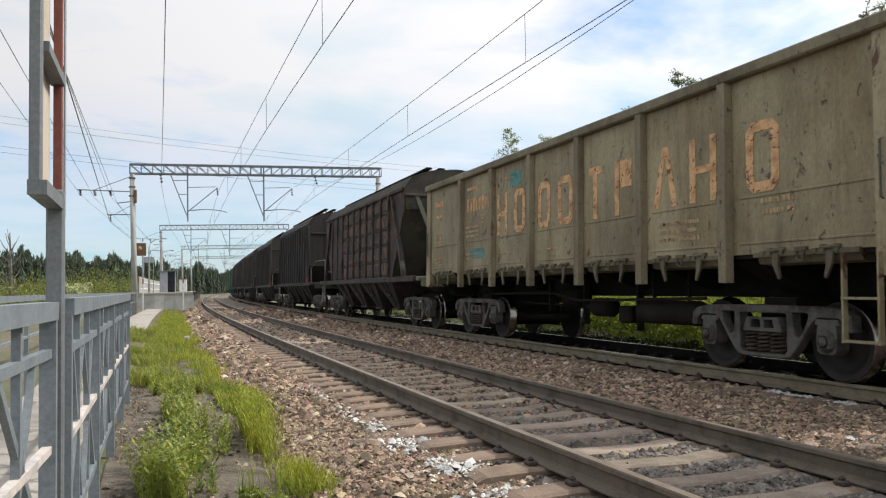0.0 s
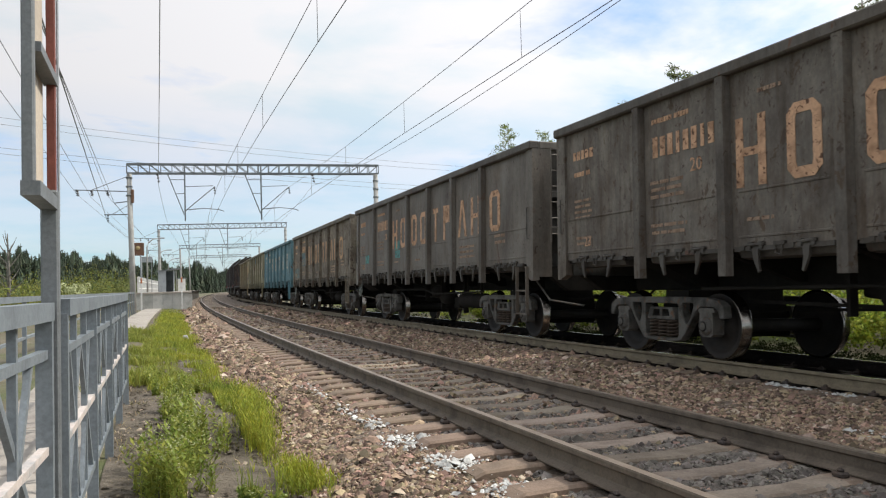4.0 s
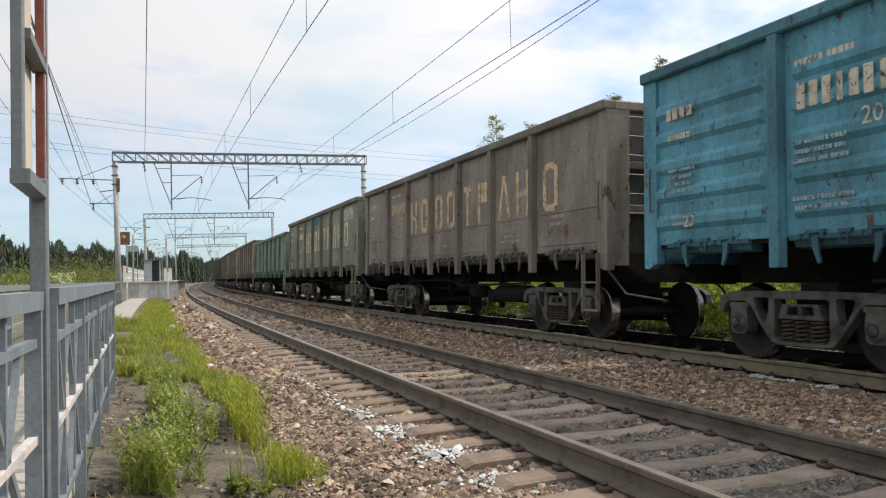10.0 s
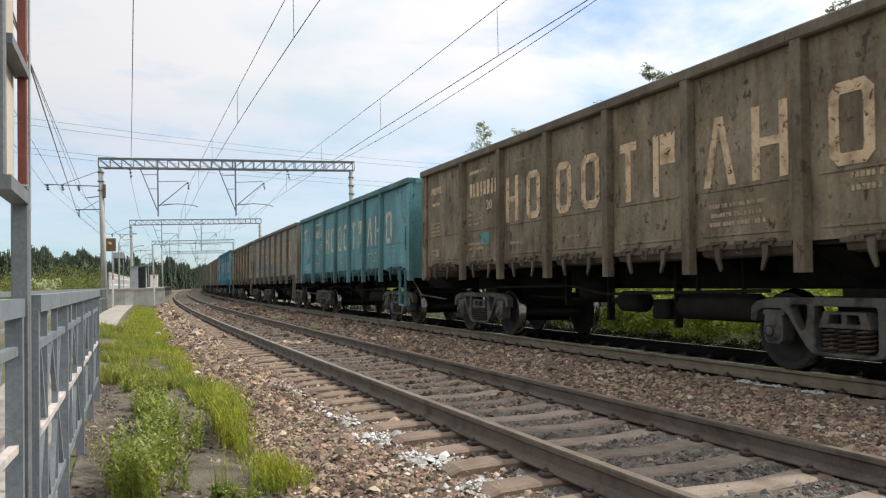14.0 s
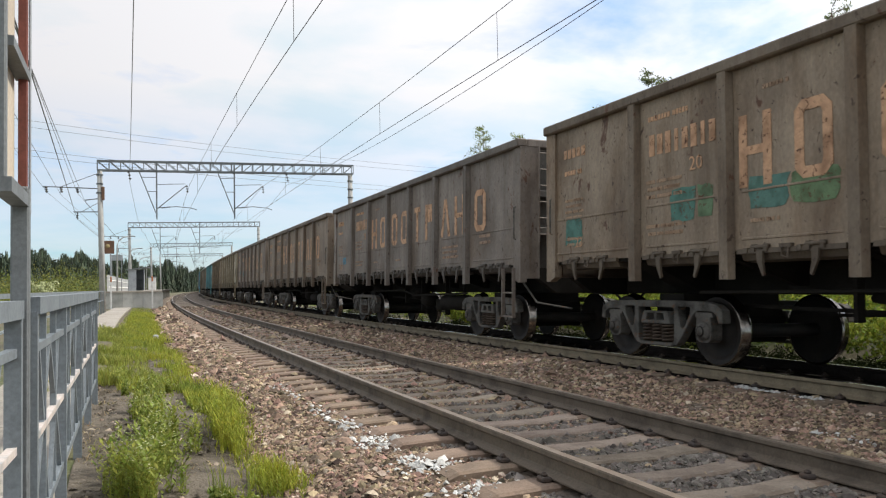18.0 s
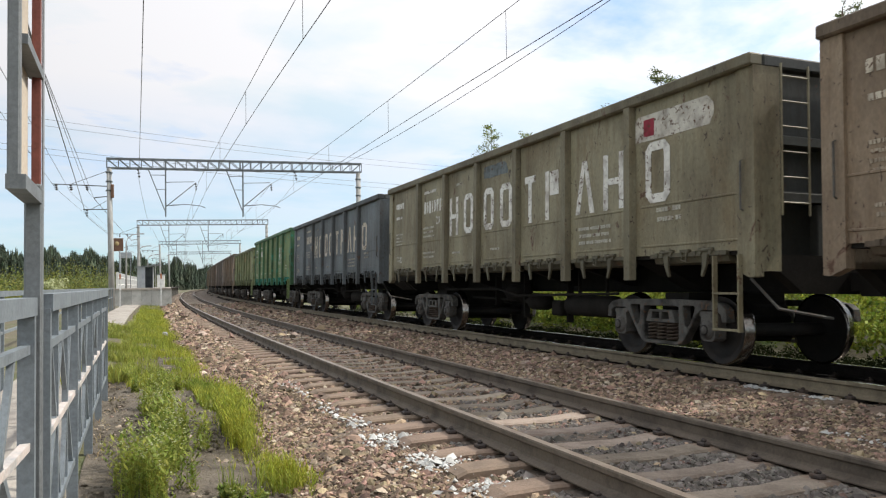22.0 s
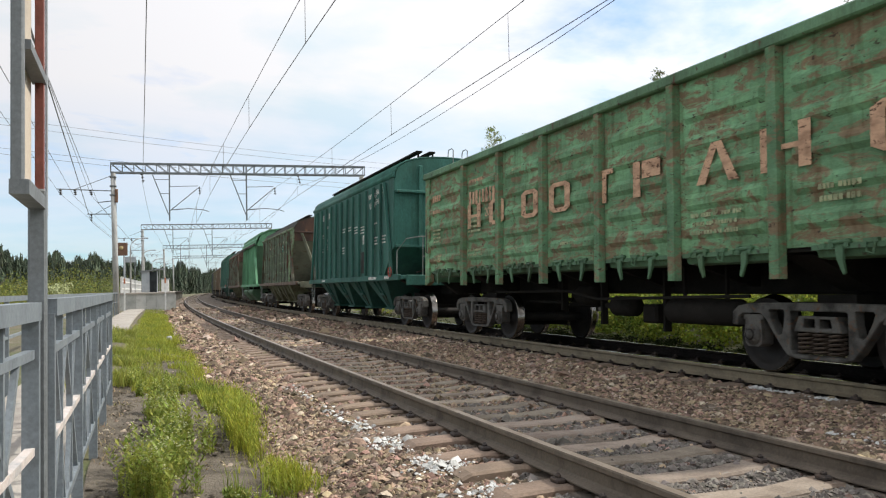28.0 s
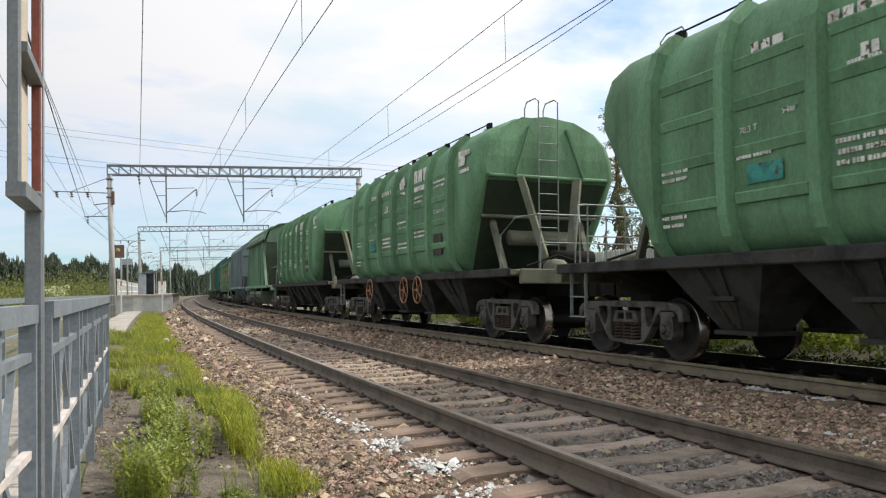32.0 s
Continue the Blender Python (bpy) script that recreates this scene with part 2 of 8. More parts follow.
M["paint_turquoise"] = material("patchily_repainted_wagon", None, by_object=True, streak=0.5, edge=0.04, specks=0.5, scale=0.55, rough=0.7, third=(0.035, 0.22, 0.14), spots=0.565, bump=0.3, fine=26, stretch=(1, 1, 1.3), cover=(0.36, 0.62))
M["wheel"] = material("wheel_steel", (0.022, 0.020, 0.019), (0.036, 0.030, 0.026), scale=4, rough=0.65, spec=0.18, metal=0.0, bump=0.1)
M["tread"] = material("polished_wheel_tread", (0.30, 0.27, 0.24), (0.12, 0.105, 0.09), scale=8, rough=0.2, metal=1.0, bump=0.05)
M["handrail"] = material("painted_handrail", (0.22, 0.24, 0.22), (0.14, 0.15, 0.14), scale=8, rough=0.6)
M["orange_wheel"] = material("orange_handwheel_paint", (0.42, 0.20, 0.10), (0.30, 0.15, 0.08), scale=10, rough=0.6)
M["red_wheel"] = material("red_handwheel_paint", (0.42, 0.07, 0.05), (0.28, 0.06, 0.05), scale=10, rough=0.6)
M["rail"] = material("rusty_rail_side", (0.195, 0.160, 0.108), (0.130, 0.107, 0.073), scale=4, rough=0.8, bump=0.3, fine=45)
M["rail_dark"] = material("dark_rusty_rail_side", (0.135, 0.108, 0.082), (0.080, 0.064, 0.050), scale=4, rough=0.8, bump=0.3, fine=45)
M["railhead"] = material("polished_rail_head", (0.33, 0.27, 0.22), (0.22, 0.165, 0.125), scale=3, rough=0.40, metal=0.55, bump=0.05)
M["railhead_bright"] = material("bright_rail_head", (0.62, 0.60, 0.57), (0.50, 0.47, 0.43), scale=3, rough=0.25, metal=1.0, bump=0.03)
M["sleeper"] = material("weathered_sleeper_concrete", (0.30, 0.248, 0.195), (0.21, 0.168, 0.13), scale=3.5, rough=0.9, bump=0.5, fine=50, jitter=0.2, third=(0.30, 0.29, 0.27), spots=0.6)
M["sleeper_end"] = material("rust_dusted_sleeper_concrete", (0.235, 0.172, 0.126), (0.175, 0.130, 0.098), scale=4, rough=0.9, bump=0.5, fine=50, jitter=0.09, third=(0.31, 0.25, 0.20), spots=0.62)
# near-black colour for the train's shade on bed, sleepers and rail
M["oily"] = material("train_shade_black", (0.028, 0.024, 0.022), (0.016, 0.014, 0.013), scale=1.5, rough=0.9, spec=0.08, bump=1.0, fine=22, bump_dist=0.03)
M["clip"] = material("rail_fastening_iron", (0.05, 0.04, 0.036), (0.08, 0.055, 0.04), scale=12, rough=0.8)
M["stone"] = material("ballast_stone", (0.280, 0.202, 0.138), (0.140, 0.107, 0.078), scale=9, rough=0.9, bump=0.3, by_island=True, jitter=0.7, fine=70)
M["stone_dark"] = material("fresh_grey_ballast", (0.185, 0.165, 0.145), (0.11, 0.098, 0.085), scale=9, rough=0.9, bump=0.3, by_island=True, jitter=0.45, fine=70)
M["stone_pale"] = material("pale_ballast_stone", (0.47, 0.395, 0.31), (0.33, 0.25, 0.19), scale=9, rough=0.9, bump=0.3, by_island=True, jitter=0.35, fine=70)
M["stone_white"] = material("lime_splashed_stone", (0.60, 0.60, 0.58), (0.40, 0.39, 0.37), scale=9, rough=0.9, bump=0.3, by_island=True, jitter=0.2, fine=70)
M["bed"] = material("ballast_bed", (0.17, 0.13, 0.10), (0.10, 0.085, 0.07), scale=1.2, rough=0.95, bump=1.0, fine=22, third=(0.33, 0.27, 0.22), spots=0.56, bump_dist=0.03)
M["dirt"] = material("grassy_ground", (0.135, 0.115, 0.075), (0.085, 0.11, 0.035), scale=0.35, rough=0.95, bump=0.8, fine=14, third=(0.19, 0.165, 0.12), spots=0.56, bump_dist=0.03)
M["bare"] = material("bare_trodden_soil", (0.148, 0.124, 0.095), (0.080, 0.066, 0.050), scale=3.5, rough=0.95, bump=1.0, fine=24, third=(0.21, 0.18, 0.14), spots=0.60, bump_dist=0.03)
M["slab"] = material("pale_walkway_concrete", (0.39, 0.355, 0.31), (0.30, 0.27, 0.24), scale=1.5, rough=0.9, bump=0.3, jitter=0.06)
M["concrete"] = material("grey_concrete", (0.36, 0.36, 0.34), (0.27, 0.27, 0.25), scale=1.2, rough=0.9, bump=0.3, jitter=0.08)
M["mast"] = material("mast_concrete", (0.40, 0.395, 0.38), (0.30, 0.295, 0.28), scale=2.0, rough=0.9, bump=0.3)
M["white"] = material("whitewash", (0.72, 0.72, 0.70), (0.6, 0.59, 0.57), scale=3, rough=0.9)
M["railing"] = material("blue_grey_railing_paint", (0.20, 0.228, 0.25), (0.16, 0.182, 0.20), scale=5, rough=0.55, bump=0.1, fine=50, third=(0.34, 0.21, 0.16), spots=0.70)
M["post_paint"] = material("grey_post_paint", (0.175, 0.19, 0.197), (0.14, 0.15, 0.155), scale=4, rough=0.55, bump=0.1, third=(0.22, 0.12, 0.08), spots=0.7)
M["board_cream"] = material("cream_sign_back", (0.58, 0.50, 0.40), (0.50, 0.43, 0.34), scale=2, rough=0.7)
M["board_red"] = material("maroon_sign_side", (0.20, 0.065, 0.05), (0.15, 0.05, 0.04), scale=3, rough=0.65)
M["steel"] = material("galvanised_lattice_steel", (0.20, 0.22, 0.23), (0.14, 0.15, 0.16), scale=3, rough=0.6, metal=0.3)
M["wire"] = material("overhead_wire_metal", (0.10, 0.095, 0.09), (0.075, 0.07, 0.07), scale=5, rough=0.55, metal=0.4)
M["insulator"] = material("brown_insulator_glaze", (0.035, 0.03, 0.03), (0.05, 0.04, 0.035), scale=9, rough=0.3)
M["grass"] = material("yellow_green_grass", (0.345, 0.37, 0.045), (0.165, 0.23, 0.034), scale=1.1, rough=0.7, bump=0, by_island=True, jitter=0.35, transl=0.4)
M["weed"] = material("green_weed_leaf", (0.29, 0.315, 0.06), (0.18, 0.22, 0.045), scale=2, rough=0.7, bump=0, by_island=True, jitter=0.35, transl=0.4)
M["weed_dark"] = material("dark_green_weed_leaf", (0.285, 0.33, 0.062), (0.15, 0.205, 0.036), scale=2.2, rough=0.7, bump=0, by_island=True, jitter=0.4, transl=0.4)
M["straw"] = material("dry_grass_straw", (0.36, 0.29, 0.16), (0.20, 0.19, 0.07), scale=3, rough=0.8, bump=0, by_island=True, jitter=0.4, transl=0.2)
M["flower"] = material("pale_weed_flower", (0.45, 0.47, 0.26), (0.34, 0.38, 0.18), scale=5, rough=0.8, bump=0)
M["leaf"] = material("shrub_leaf", (0.30, 0.36, 0.050), (0.085, 0.135, 0.022), scale=1.3, rough=0.65, bump=0, by_island=True, jitter=0.5, transl=0.45, cover=(0.46, 0.62))
M["nettle"] = material("dark_shade_leaf", (0.026, 0.036, 0.012), (0.014, 0.020, 0.008), scale=2.0, rough=0.7, bump=0, by_island=True, jitter=0.4, transl=0.1, spec=0.03)
M["birch_leaf"] = material("light_birch_leaf", (0.21, 0.25, 0.075), (0.13, 0.17, 0.05), scale=1.0, rough=0.65, bump=0, by_island=True, jitter=0.5, transl=0.5)
M["leaf_dry"] = material("scrub_leaf", (0.20, 0.215, 0.045), (0.10, 0.125, 0.03), scale=0.3, rough=0.75, bump=0, by_island=True, jitter=0.4, transl=0.35)
M["bush"] = material("young_growth_leaf", (0.115, 0.14, 0.05), (0.06, 0.085, 0.032), scale=0.12, rough=0.75, bump=0, by_island=True, jitter=0.5, transl=0.3)
M["needle"] = material("pine_needles", (0.15, 0.18, 0.085), (0.20, 0.22, 0.10), scale=0.8, rough=0.7, bump=0, by_island=True, jitter=0.4, transl=0.55)
M["forest"] = material("far_forest_foliage", (0.040, 0.058, 0.036), (0.066, 0.085, 0.048), scale=0.06, rough=0.8, bump=0, by_island=True, jitter=0.5)
M["bark"] = material("pine_bark", (0.13, 0.075, 0.045), (0.08, 0.06, 0.05), scale=3, rough=0.9, bump=0.6, stretch=(1, 1, 0.3))
M["birch"] = material("grey_bark", (0.16, 0.15, 0.13), (0.09, 0.08, 0.07), scale=4, rough=0.9, bump=0.4)
M["fence"] = material("weathered_fence_concrete", (0.50, 0.50, 0.47), (0.38, 0.385, 0.36), scale=2, rough=0.9, bump=0.3, jitter=0.12)
M["stripe"] = material("black_edge_marking", (0.03, 0.03, 0.03), scale=5, rough=0.8)
M["yellow"] = material("faded_yellow_sign_paint", (0.36, 0.28, 0.13), (0.27, 0.20, 0.10), scale=5, rough=0.6)
M["brown"] = material("brown_sign_paint", (0.16, 0.085, 0.05), (0.12, 0.07, 0.05), scale=5, rough=0.6)
M["roof_grey"] = material("shelter_sheet", (0.35, 0.38, 0.40), (0.28, 0.30, 0.32), scale=3, rough=0.6)
M["primer"] = material("pale_sunlit_bar", (0.60, 0.53, 0.49), (0.36, 0.36, 0.36), scale=6, rough=0.7, bump=0.1)
M["tan"] = material("dusty_frame_paint", (0.27, 0.235, 0.195), (0.17, 0.148, 0.12), scale=4, rough=0.8, bump=0.2)
M["soot"] = material("dark_hopper_sheet", (0.055, 0.05, 0.038), (0.03, 0.028, 0.024), scale=2.0, rough=0.9, bump=0.3, third=(0.09, 0.055, 0.035), spots=0.56)
M["slope"] = material("dirty_olive_slope", (0.165, 0.17, 0.12), (0.095, 0.098, 0.07), scale=1.5, rough=0.9, bump=0.3, third=(0.11, 0.065, 0.04), spots=0.58)
M["rustbrown"] = material("rusted_sheet", (0.105, 0.054, 0.036), (0.058, 0.038, 0.031), scale=1.6, rough=0.85, bump=0.4, third=(0.20, 0.095, 0.05), spots=0.58, stretch=(1, 1, 0.5), cover=(0.4, 0.6))
M["glass"] = material("dark_shelter_panel", (0.10, 0.12, 0.13), (0.07, 0.08, 0.09), scale=3, rough=0.2)
M["orange"] = material("orange_post_paint", (0.45, 0.16, 0.06), (0.38, 0.14, 0.06), scale=6, rough=0.6)


# ---- mesh helpers ----
class Shape:
    """Collects vertices and faces of one mesh."""

    def __init__(self):
        self.v, self.f, self.mi, self.sm, self.cur = [], [], [], [], 0

    def add(self, verts, faces, smooth=False):
        n = len(self.v)
        self.v += [tuple(p) for p in verts]
        self.f += [tuple(n + i for i in f) for f in faces]
        self.mi += [self.cur] * len(faces)
        self.sm += [smooth] * len(faces)
        return self

    def box(self, c, s, turn=None):
        x, y, z = s[0] / 2, s[1] / 2, s[2] / 2
        vs = [Vector((a * x, b * y, d * z)) for d in (-1, 1) for b in (-1, 1) for a in (-1, 1)]
        if turn is not None:
            vs = [turn @ p for p in vs]
        c = Vector(c)
        return self.add([p + c for p in vs], [(0, 2, 3, 1), (4, 5, 7, 6), (0, 1, 5, 4), (2, 6, 7, 3), (0, 4, 6, 2), (1, 3, 7, 5)])

    def cbox(self, c, s, b=0.01):
        """A box with all its edges cut."""
        h = [k / 2 for k in s]
        b = min(b, min(h) * 0.6)
        vs, key = [], {}
        for sx in (-1, 1):
            for sy in (-1, 1):
                for sz in (-1, 1):
                    for ax in range(3):
                        p = [sx * (h[0] - b), sy * (h[1] - b), sz * (h[2] - b)]
                        p[ax] = (sx, sy, sz)[ax] * h[ax]
                        key[(sx, sy, sz, ax)] = len(vs)
                        vs.append((c[0] + p[0], c[1] + p[1], c[2] + p[2]))
        fs = []
        for ax in range(3):
            o = [i for i in range(3) if i != ax]
            for sg in (-1, 1):
                def k(a, bb):
                    q = [0, 0, 0]
                    q[ax], q[o[0]], q[o[1]] = sg, a, bb
                    return key[(*q, ax)]
                f = [k(-1, -1), k(1, -1), k(1, 1), k(-1, 1)]
                flip = (sg > 0) == (ax == 1)
                fs.append(tuple(reversed(f)) if flip else tuple(f))
            for a in (-1, 1):
                for bb in (-1, 1):
                    def e(t, which):
                        q = [0, 0, 0]
                        q[ax], q[o[0]], q[o[1]] = t, a, bb
                        return key[(*q, which)]
                    fs.append((e(-1, o[0]), e(1, o[0]), e(1, o[1]), e(-1, o[1])))
        for sx in (-1, 1):
            for sy in (-1, 1):
                for sz in (-1, 1):
                    fs.append(tuple(key[(sx, sy, sz, i)] for i in range(3)))
        return self.add(vs, fs)

    def beam(self, p, q, w, h=None, up=(0, 0, 1)):
        """A bar of section w by h from p to q."""
        p, q = Vector(p), Vector(q)
        d = (q - p)
        n = d.normalized()
        u = Vector(up)
        if abs(n.dot(u)) > 0.98:
            u = Vector((0, 1, 0)) if abs(n.y) < 0.9 else Vector((1, 0, 0))
        a = n.cross(u).normalized() * (w / 2)
        b = a.cross(n).normalized() * ((h or w) / 2)
        vs = [p - a - b, p + a - b, p + a + b, p - a + b, q - a - b, q + a - b, q + a + b, q - a + b]
        return self.add(vs, [(0, 3, 2, 1), (4, 5, 6, 7), (0, 1, 5, 4), (1, 2, 6, 5), (2, 3, 7, 6), (3, 0, 4, 7)])

    def tube(self, pts, r, n=6, cap=True):
        """A round bar along points; r one number or one for each point."""
        pts = [Vector(p) for p in pts]
        rs = r if isinstance(r, (list, tuple)) else [r] * len(pts)
        vs, fs = [], []
        for i, p in enumerate(pts):
            d = (pts[min(i + 1, len(pts) - 1)] - pts[max(i - 1, 0)]).normalized()
            u = Vector((0, 0, 1)) if abs(d.z) < 0.9 else Vector((1, 0, 0))
            a = d.cross(u).normalized()
            b = a.cross(d).normalized()
            vs += [p + (a * math.cos(2 * math.pi * k / n) + b * math.sin(2 * math.pi * k / n)) * rs[i] for k in range(n)]
        for i in range(len(pts) - 1):
            fs += [(i * n + k, i * n + (k + 1) % n, (i + 1) * n + (k + 1) % n, (i + 1) * n + k) for k in range(n)]
        self.add(vs, fs, smooth=n > 5)
        if cap:
            m = len(self.v) - len(vs)
            for base in (0, (len(pts) - 1) * n):
                f = tuple(m + base + k for k in range(n))
                self.f.append(f if base else tuple(reversed(f)))
                self.mi.append(self.cur)
                self.sm.append(False)
        return self

    def lathe(self, c, profile, n=24, axis="x"):
        """Turns (along, radius) pairs round an axis through c."""
        vs, fs = [], []
        for a, r in profile:
            for k in range(n):
                w = 2 * math.pi * k / n
                p = (a, r * math.cos(w), r * math.sin(w))
                if axis == "y":
                    p = (p[1], p[0], p[2])
                elif axis == "z":
                    p = (p[1], p[2], p[0])
                vs.append((c[0] + p[0], c[1] + p[1], c[2] + p[2]))
        for i in range(len(profile) - 1):
            fs += [(i * n + k, (i + 1) * n + k, (i + 1) * n + (k + 1) % n, i * n + (k + 1) % n) for k in range(n)]
        return self.add(vs, fs, smooth=True)

    def prism(self, poly, a, b, plane="yz"):
        """A flat outline given depth from a to b along the third axis."""
        n = len(poly)

        def put(p, d):
            return {"yz": (d, p[0], p[1]), "xz": (p[0], d, p[1]), "xy": (p[0], p[1], d)}[plane]
        vs = [put(p, a) for p in poly] + [put(p, b) for p in poly]
        fs = [tuple(range(n)), tuple(range(2 * n - 1, n - 1, -1))]
        fs += [(i, i + n, (i + 1) % n + n, (i + 1) % n) for i in range(n)]
        return self.add(vs, fs)

    def ring(self, c, R, r, axis="x", n=20, m=6):
        vs, fs = [], []
        for i in range(n):
            w = 2 * math.pi * i / n
            for j in range(m):
                t = 2 * math.pi * j / m
                q = R + r * math.cos(t)
                p = (r * math.sin(t), q * math.cos(w), q * math.sin(w))
                if axis == "y":
                    p = (p[1], p[0], p[2])
                elif axis == "z":
                    p = (p[1], p[2], p[0])
                vs.append((c[0] + p[0], c[1] + p[1], c[2] + p[2]))
        for i in range(n):
            for j in range(m):
                fs.append((i * m + j, i * m + (j + 1) % m, ((i + 1) % n) * m + (j + 1) % m, ((i + 1) % n) * m + j))
        return self.add(vs, fs, smooth=True)

    def mesh(self, name, mats):
        me = bpy.data.meshes.new(name)
        me.from_pydata(self.v, [], self.f)
        for m in (mats if isinstance(mats, (list, tuple)) else [mats]):
            me.materials.append(M[m])
        me.polygons.foreach_set("material_index", self.mi)
        me.polygons.foreach_set("use_smooth", self.sm)
        me.update()
        return me


def fix_normals(me):
    bm = bmesh.new()
    bm.from_mesh(me)
    bmesh.ops.recalc_face_normals(bm, faces=bm.faces)
    bm.to_mesh(me)
    bm.free()
    return me


def part(name, shape, mats, parent, label=""):
    me = shape if isinstance(shape, bpy.types.Mesh) else fix_normals(shape.mesh(name, mats))
    ob = new(name, me)
    ob.parent = parent
    if label:
        ob["label"] = label
    return ob


def thing(name, label, category, group="", kind="", m=None, shape=None, mats=None):
    ob = new(name, fix_normals(shape.mesh(name, mats)) if shape else None)
    if m is not None:
        ob.matrix_basis = m
    return tagged(ob, label, category, group, kind)


# ---- the line: a gentle right-hand curve, canted, two tracks ----
SPACE, CANT, TRACK_X = 4.264, -0.0275, 3.327
ST = 0.5
S_AXIS = np.arange(-640, 900 + ST, ST)


def make_line():
    k = np.where(S_AXIS < -80, 0.0, np.where(S_AXIS < 43.6, 0.000798, np.maximum(0.00042, 0.000798 - 8.6e-6 * (S_AXIS - 43.6))))
    th = np.concatenate([[0], np.cumsum((k[1:] + k[:-1]) / 2 * ST)])
    th -= np.interp(0, S_AXIS, th)
    x = np.concatenate([[0], np.cumsum((np.sin(th)[1:] + np.sin(th)[:-1]) / 2 * ST)])
    y = np.concatenate([[0], np.cumsum((np.cos(th)[1:] + np.cos(th)[:-1]) / 2 * ST)])
    return x - np.interp(0, S_AXIS, x) + TRACK_X, y - np.interp(0, S_AXIS, y), th


LINE = make_line()


def spot(s, lat, up=0.0, track=None):
    """The place at s along the line, lat to the right of the near track; with track given, lat and up lie in that track's canted plane."""
    x, y, th = (np.interp(s, S_AXIS, a) for a in LINE)
    if track is not None:
        ca, sa = math.cos(CANT), math.sin(CANT)
        lat, up = track + lat * ca - up * sa, lat * sa + up * ca - (0.017 if track else 0)
    return Vector((x + lat * math.cos(th), y - lat * math.sin(th), up))


def heading(s):
    return float(np.interp(s, S_AXIS, LINE[2]))


def spots(s, lat, z):
    x, y, th = (np.interp(s, S_AXIS, a) for a in LINE)
    return np.stack([x + lat * np.cos(th), y - lat * np.sin(th), z], -1)


def upright(s, lat, z=0.0, turn=0.0):
    p = spot(s, lat, z)
    return pose(p.x, p.y, p.z, 0, 0, -math.degrees(heading(s)) + turn)


# ---- wagons: local y forward, x to the right, z up from the rail top ----
WHEEL_R = 0.430


def wheel_mesh():
    sh = Shape()
    sh.lathe((0, 0, 0), [(0.065, 0.0), (0.065, 0.10), (0.045, 0.12), (0.0, 0.19), (-0.012, 0.28), (0.03, 0.335), (0.062, 0.352), (0.066, 0.410)], 28)
    sh.cur = 1
    sh.lathe((0, 0, 0), [(0.066, 0.410), (0.058, 0.424), (-0.03, 0.432), (-0.045, 0.455), (-0.062, 0.453), (-0.066, 0.425)], 28)
    sh.cur = 0
    sh.lathe((0, 0, 0), [(-0.066, 0.425), (-0.062, 0.36), (-0.03, 0.33), (-0.03, 0.19), (-0.06, 0.12), (-0.08, 0.0)], 28)
    return fix_normals(sh.mesh("wheel", ["wheel", "tread"]))


def axle_mesh():
    return fix_normals(Shape().lathe((0, 0, 0), [(-1.12, 0), (-1.12, 0.065), (-0.86, 0.07), (-0.8, 0.095), (-0.6, 0.085), (0.6, 0.085), (0.8, 0.095), (0.86, 0.07), (1.12, 0.065), (1.12, 0)], 14).mesh("wheelset", "wheel"))


def plate_mesh(name, outline, holes, x0, x1, mat, bevel=0.012):
    """A flat plate with holes, given thickness and soft edges."""
    bm = bmesh.new()
    loops = []
    for poly in [outline] + holes:
        vs = [bm.verts.new((x0, p[0], p[1])) for p in poly]
        loops += [bm.edges.new((vs[i], vs[(i + 1) % len(vs)])) for i in range(len(vs))]
    bmesh.ops.triangle_fill(bm, use_beauty=True, use_dissolve=True, edges=loops)
    ex = bmesh.ops.extrude_face_region(bm, geom=bm.faces[:])
    bmesh.ops.translate(bm, vec=(x1 - x0, 0, 0), verts=[v for v in ex["geom"] if isinstance(v, bmesh.types.BMVert)])
    bmesh.ops.recalc_face_normals(bm, faces=bm.faces)
    edges = [e for e in bm.edges if len(e.link_faces) == 2 and e.calc_face_angle(0) > 1.3]
    bmesh.ops.bevel(bm, geom=edges, offset=bevel, segments=1, affect="EDGES")
    me = bpy.data.meshes.new(name)
    bm.to_mesh(me)
    bm.free()
    me.materials.append(M[mat])
    return me


def side_frame_mesh():
    half = [(0.30, 0.795), (0.95, 0.785), (1.16, 0.750), (1.25, 0.685), (1.265, 0.535), (1.18, 0.525), (1.15, 0.625), (1.08, 0.668), (0.82, 0.668), (0.735, 0.615), (0.63, 0.475), (0.50, 0.31), (0.42, 0.232), (0.30, 0.205)]
    outline = half + [(-a, b) for a, b in reversed(half)]
    win = [(0.458, 0.70), (0.48, 0.715), (0.665, 0.715), (0.685, 0.69), (0.655, 0.61), (0.585, 0.485), (0.545, 0.445), (0.50, 0.46), (0.465, 0.58)]
    mid = [(-0.37, 0.69), (-0.34, 0.705), (0.34, 0.705), (0.37, 0.69), (0.37, 0.29), (0.33, 0.250), (-0.33, 0.250), (-0.37, 0.29)]
    return plate_mesh("side_frame", outline, [win, [(-a, b) for a, b in reversed(win)], mid], -0.065, 0.065, "bogie", 0.010)


def spring_mesh():
    """One coil spring, wound as a helix."""
    pts = [(0.085 * math.cos(k * math.pi / 4), 0.085 * math.sin(k * math.pi / 4), 0.262 + 0.0056 * k) for k in range(40)]
    return fix_normals(Shape().tube(pts, 0.014, 4).mesh("coil_spring", "spring"))


